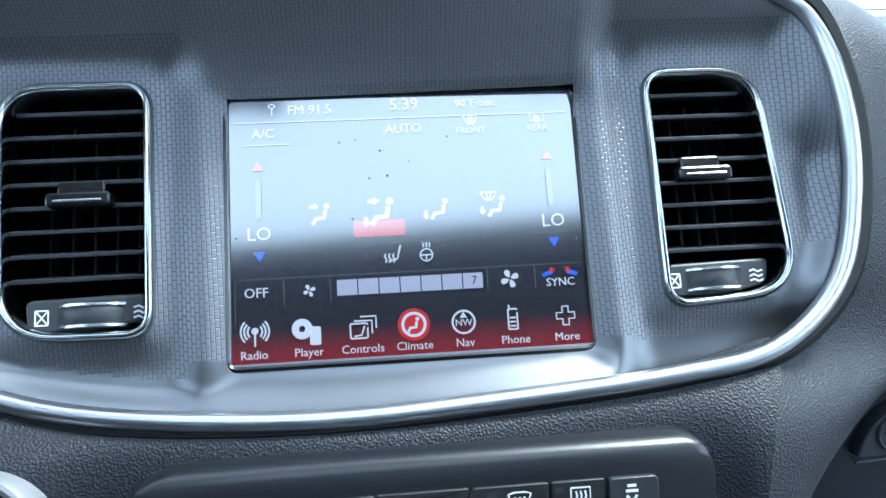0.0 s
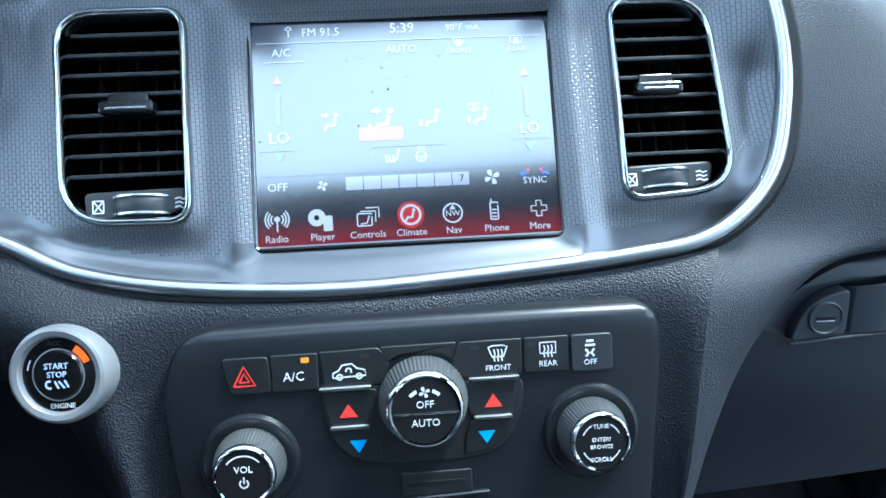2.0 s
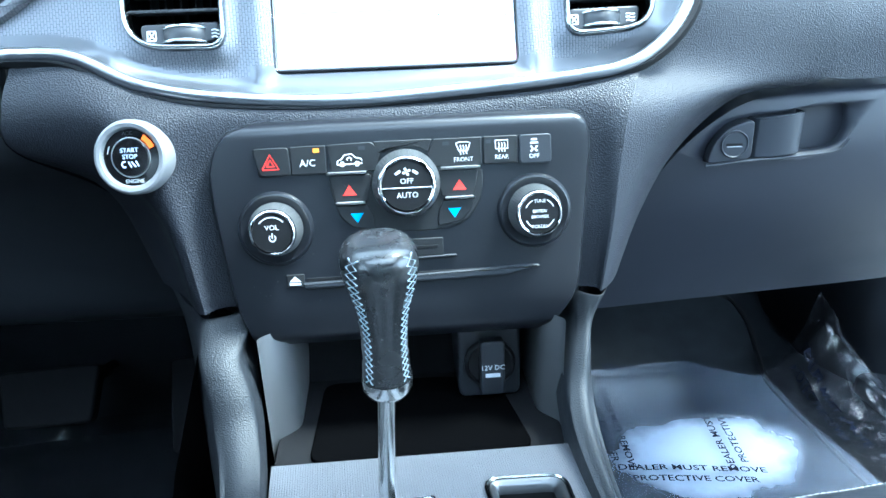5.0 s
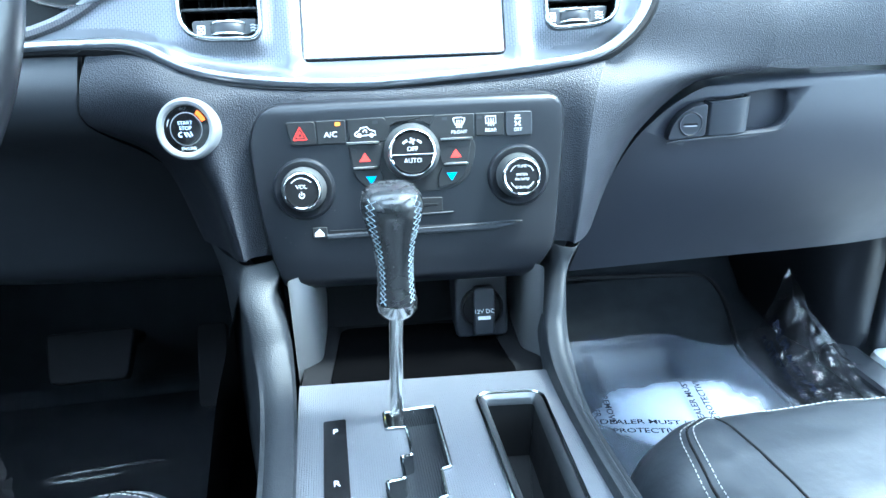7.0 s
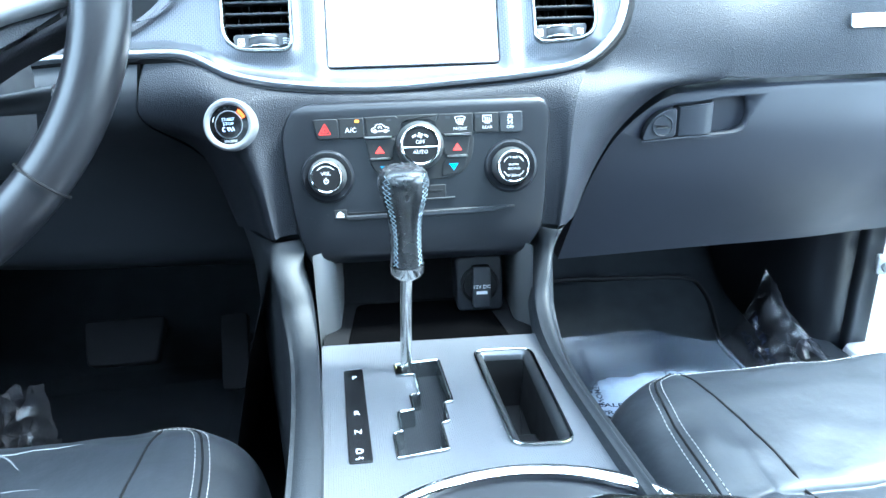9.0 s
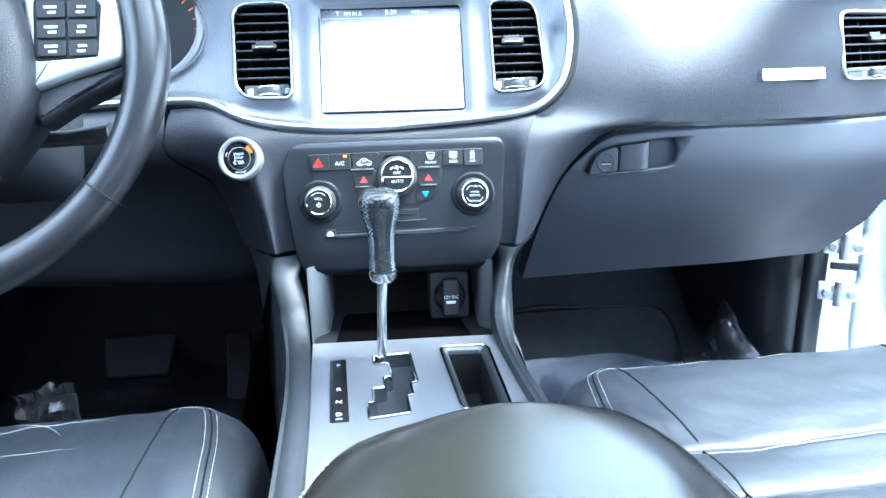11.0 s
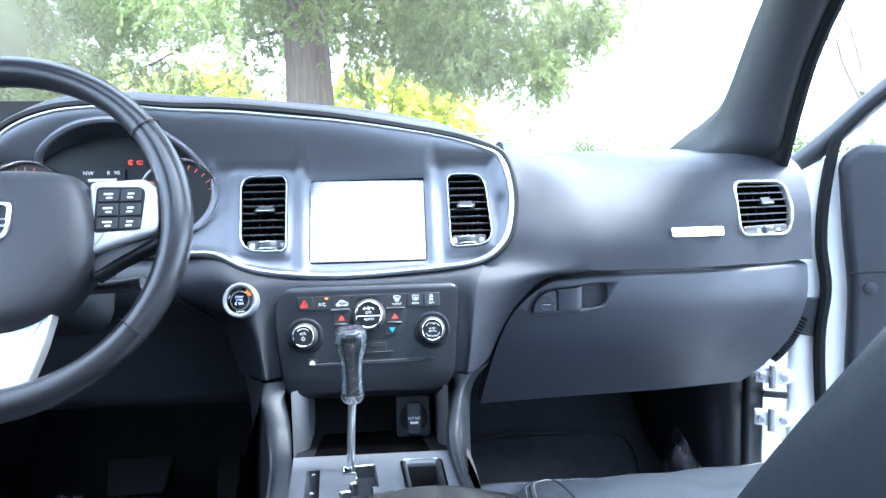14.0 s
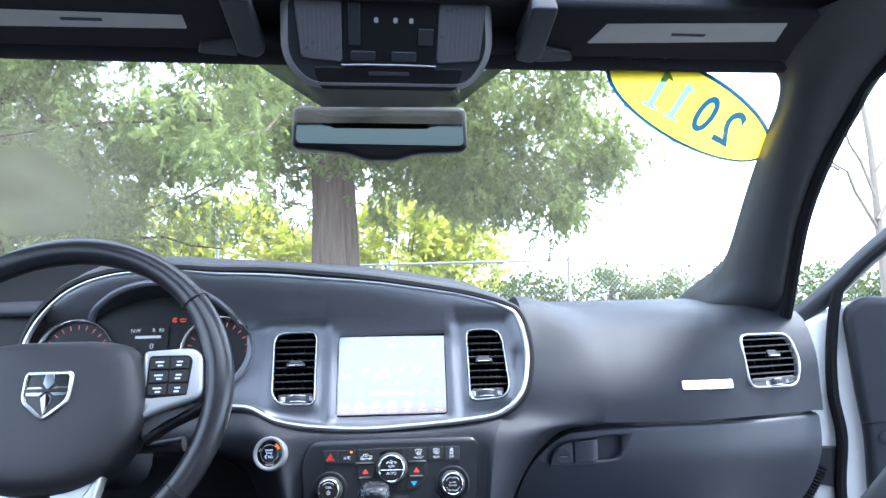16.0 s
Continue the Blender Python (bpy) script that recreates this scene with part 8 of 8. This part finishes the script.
def limb(a, b, r0, r1, sag, rg, n=7):
    a, b = Vector(a), Vector(b)
    pts = []
    for i in range(n + 1):
        t = i / n
        p = a.lerp(b, t) + Vector((0, 0, sag * 4 * t * (1 - t)))
        if 0 < i < n:
            p += Vector(rg.normal(0, 0.04, 3)) * (b - a).length * 0.35
        pts.append(p)
    return pts, [r0 + (r1 - r0) * i / n for i in range(n + 1)]


rg = np.random.default_rng(11)
tree = thing("conifer_tree", (-0.30, 8.2, 0.0), "tall conifer with ridged reddish trunk and drooping green sprays", "tree")
TX, TY = -0.31, 8.2
trunk = [(TX + 0.02 * math.sin(z * 1.3), TY, z) for z in np.linspace(0, 11, 23)]
bm = bmesh.new()
rows = []
for i, (x, y, z) in enumerate(trunk):
    r = 0.33 * (1 - z / 13) + 0.10 * math.exp(-z * 2.2)
    rows.append([Vector((x + r * (1 + 0.05 * math.sin(a * 9 + z * 0.5) + 0.03 * math.sin(a * 23 + 2 * math.sin(z))) * math.cos(a), y + r * (1 + 0.05 * math.sin(a * 9 + z * 0.5) + 0.03 * math.sin(a * 23 + 2 * math.sin(z))) * math.sin(a), z)) for a in np.linspace(0, 2 * math.pi, 120, endpoint=False)])
grid(bm, rows, wrap=True)
part("trunk", bm, M_BARK, tree, "ridged reddish-brown trunk")
centres = []
edge = lambda x: 2.30 + 0.13 * (x + 0.3) + 0.16 * math.sin(x * 2.3 + 1.0) + 0.10 * math.sin(x * 5.1)      # ragged foot of the crown
for i in range(46):
    z0 = 2.85 + 7.9 * (i / 46) ** 1.1
    az = i * 2.399 + rg.uniform(-0.3, 0.3)
    L_ = (4.2 * (1 - (z0 - 2.2) / 11.5) + 0.5) * rg.uniform(0.8, 1.12)
    tip = (TX + math.cos(az) * L_, TY + math.sin(az) * L_ * 0.85, z0 + rg.uniform(-0.3, 0.9) - 0.16 * L_)
    pts, rad = limb((TX, TY, z0), tip, 0.030, 0.006, 0.25, rg)
    part("limb", tube(pts, rad, 6), M_BARK, tree)
    fine = spline(pts, 5)
    for j, p in enumerate(fine):
        t = j / len(fine)
        if t < 0.16:
            continue
        for _ in range(5):
            q = np.array(p) + rg.normal(0, 1, 3) * np.array((0.34, 0.34, 0.18))
            q[2] -= abs(rg.normal(0, 0.30))
            centres.append(q)
centres = [c for c in centres if not (abs(c[0] - TX) < 0.45 and c[2] < 2.75) and c[2] > edge(c[0]) and noise.noise(Vector(c) * 1.05) > -0.07]
fronds("crown", [c for c in centres for _ in range(5)], rg, 22, (0.096, 0.0155), (0.12, 0.12, 0.11), 0.75, M_NEEDLE, tree)
# low hanging sprays beside the trunk
low = [np.array((rg.uniform(0.8, 3.25), rg.uniform(6.6, 7.8), 0)) for _ in range(190)]
for c in low:
    c[2] = 2.12 + 0.45 * abs(c[0] - 1.75) + abs(rg.normal(0, 0.38)) - (0.30 if 2.2 < c[0] < 2.6 else 0)
low += [np.array((rg.uniform(-3.9, -2.4), rg.uniform(6.8, 8.2), rg.uniform(1.7, 2.6))) for _ in range(60)]
low += [np.array((0.36 + rg.normal(0, 0.09), 7.7, 2.28 + rg.normal(0, 0.09))) for _ in range(4)]
fronds("low_spray", [c for c in low for _ in range(5)], rg, 22, (0.096, 0.0145), (0.10, 0.10, 0.13), 1.3, M_NEEDLE, tree)

# a second conifer at the left, whose crown fills the edge of the view
tree2 = thing("conifer_tree", (-5.0, 9.5, 0.0), "second conifer with drooping sprays beside the lot", "tree")
part("trunk", tube([(-5.0, 9.5, z) for z in np.linspace(0, 9, 10)], [0.22 * (1 - i / 14) for i in range(10)], 14), M_BARK, tree2)
c2 = []
for i in range(30):
    z0 = 1.9 + 7 * i / 30
    az = i * 2.399
    L_ = 3.0 * (1 - (z0 - 1.9) / 11) * rg.uniform(0.8, 1.1)
    pts, rad = limb((-5.0, 9.5, z0), (-5.0 + math.cos(az) * L_, 9.5 + math.sin(az) * L_, z0 + rg.uniform(-0.5, 0.3)), 0.04, 0.01, 0.2, rg)
    part("limb", tube(pts, rad, 5), M_BARK, tree2)
    for p in spline(pts, 4)[5:]:
        for _ in range(4):
            c2.append(np.array(p) + rg.normal(0, 1, 3) * np.array((0.3, 0.3, 0.3)))
c2 = [c for c in c2 if c[2] > (2.35 + 0.25 * math.sin(c[0] * 3.1) if c[0] > -5.2 else 1.5)]
fronds("crown", [c for c in c2 for _ in range(5)], rg, 22, (0.10, 0.0125), (0.15, 0.15, 0.14), 0.75, M_NEEDLE_B, tree2)


def bush(x, y, r, h, n, mat, label, leaf=(0.15, 0.050), z0=0.0):
    ob = thing("bush", (x, y, 0.0), label, "bush", "bushes behind the fence")
    cs = []
    for _ in range(n):
        u = rg.normal(0, 1, 3)
        u /= np.linalg.norm(u)
        k = rg.uniform(0.5, 1.0) ** 0.5
        cs.append((x + u[0] * r * k, y + u[1] * r * k * 0.8, z0 + max(0.05, h * 0.5 + u[2] * h * 0.5 * k)))
    for i in range(5):
        a = i * 1.26
        part("stem", tube([(x, y, 0), (x + 0.3 * r * math.cos(a), y + 0.3 * r * math.sin(a), z0 + h * 0.5), (x + 0.6 * r * math.cos(a), y + 0.6 * r * math.sin(a), z0 + h * 0.8)], [0.03, 0.02, 0.008], 5), M_BARK, ob)
    sprays("leaves", cs, rg, 24, leaf, (0.13, 0.13, 0.12), 0.3, mat, ob)
    return ob


LB = "sunlit yellow-green bush behind the fence"
for x, y, r, h in ((-6.4, 15.5, 1.7, 3.9), (-4.5, 15.0, 1.5, 3.7), (-2.7, 15.8, 1.4, 3.8), (-1.0, 15.2, 1.2, 2.9), (1.0, 15.0, 1.4, 3.7), (2.3, 15.6, 1.2, 3.4)):
    bush(x, y, r, h, 250, M_LEAF, LB)
for i in range(9):
    bush(3.6 + 1.5 * i, 14.2 - 0.35 * i, 1.0, 1.72 + 0.12 * math.sin(i * 2.2), 150, M_HEDGE, "clipped green hedge behind the fence", (0.10, 0.036))

# chain-link fence
fence = thing("chain_link_fence", (2.0, 11.2, 0.0), "galvanised chain-link fence with a top rail", "fence")
M_GALV = material("galvanised_steel", (0.45, 0.46, 0.47), 0.5, metal=0.6)
fy = lambda x: 11.55 - 0.20 * x
part("top_rail", tube([(x, fy(x), 1.80) for x in np.linspace(-10, 16, 14)], 0.021, 8), M_GALV, fence)
for i in range(9):
    x = -8.6 + 3.05 * i
    h = 2.55 if i == 2 else 1.86
    part("post", tube([(x, fy(x), 0.0), (x, fy(x), h)], 0.030, 10), M_GALV, fence)
bm = bmesh.new()
x = -9.0
while x < 15.0:
    for s in (1, -1):
        a, b = Vector((x, fy(x) - 0.01, 0.05)), Vector((x + s * 1.72, fy(x + s * 1.72) - 0.01, 1.79))
        n_ = Vector((0.0022, 0, 0))
        fill(bm, [bm.verts.new(p) for p in (a - n_, a + n_, b + n_, b - n_)])
    x += 0.075
tagged(part("mesh", bm, M_GALV, fence, smooth=False), kind="stuff")

# bare tree at the right
bare = thing("bare_tree", (8.2, 9.6, 0.0), "leafless pale branches of a young tree", "tree")
M_TWIG = material("pale_twig", (0.30, 0.25, 0.20), 0.8, bump=0.5, bscale=60)
part("trunk", tube([(8.6, 9.6, 0), (8.5, 9.6, 2.0), (8.35, 9.5, 3.6), (8.1, 9.5, 5.4)], [0.09, 0.07, 0.05, 0.02], 8), M_TWIG, bare)
for a, b in (((8.5, 9.6, 2.1), (6.9, 9.2, 4.0)), ((8.45, 9.55, 2.6), (7.3, 9.3, 4.6)), ((8.4, 9.5, 3.1), (9.6, 9.3, 4.8)), ((7.7, 9.4, 3.1), (7.0, 9.3, 3.0)), ((8.4, 9.5, 2.3), (9.5, 9.0, 3.6))):
    pts, rad = limb(a, b, 0.035, 0.008, 0.1, rg)
    part("branch", tube(pts, rad, 6), M_TWIG, bare)
    for p in pts[3:]:
        q = p + Vector(rg.normal(0, 0.35, 3))
        part("twig", tube([p, (p + q) / 2 + Vector((0, 0, 0.05)), q], [0.008, 0.005, 0.002], 5), M_TWIG, bare)
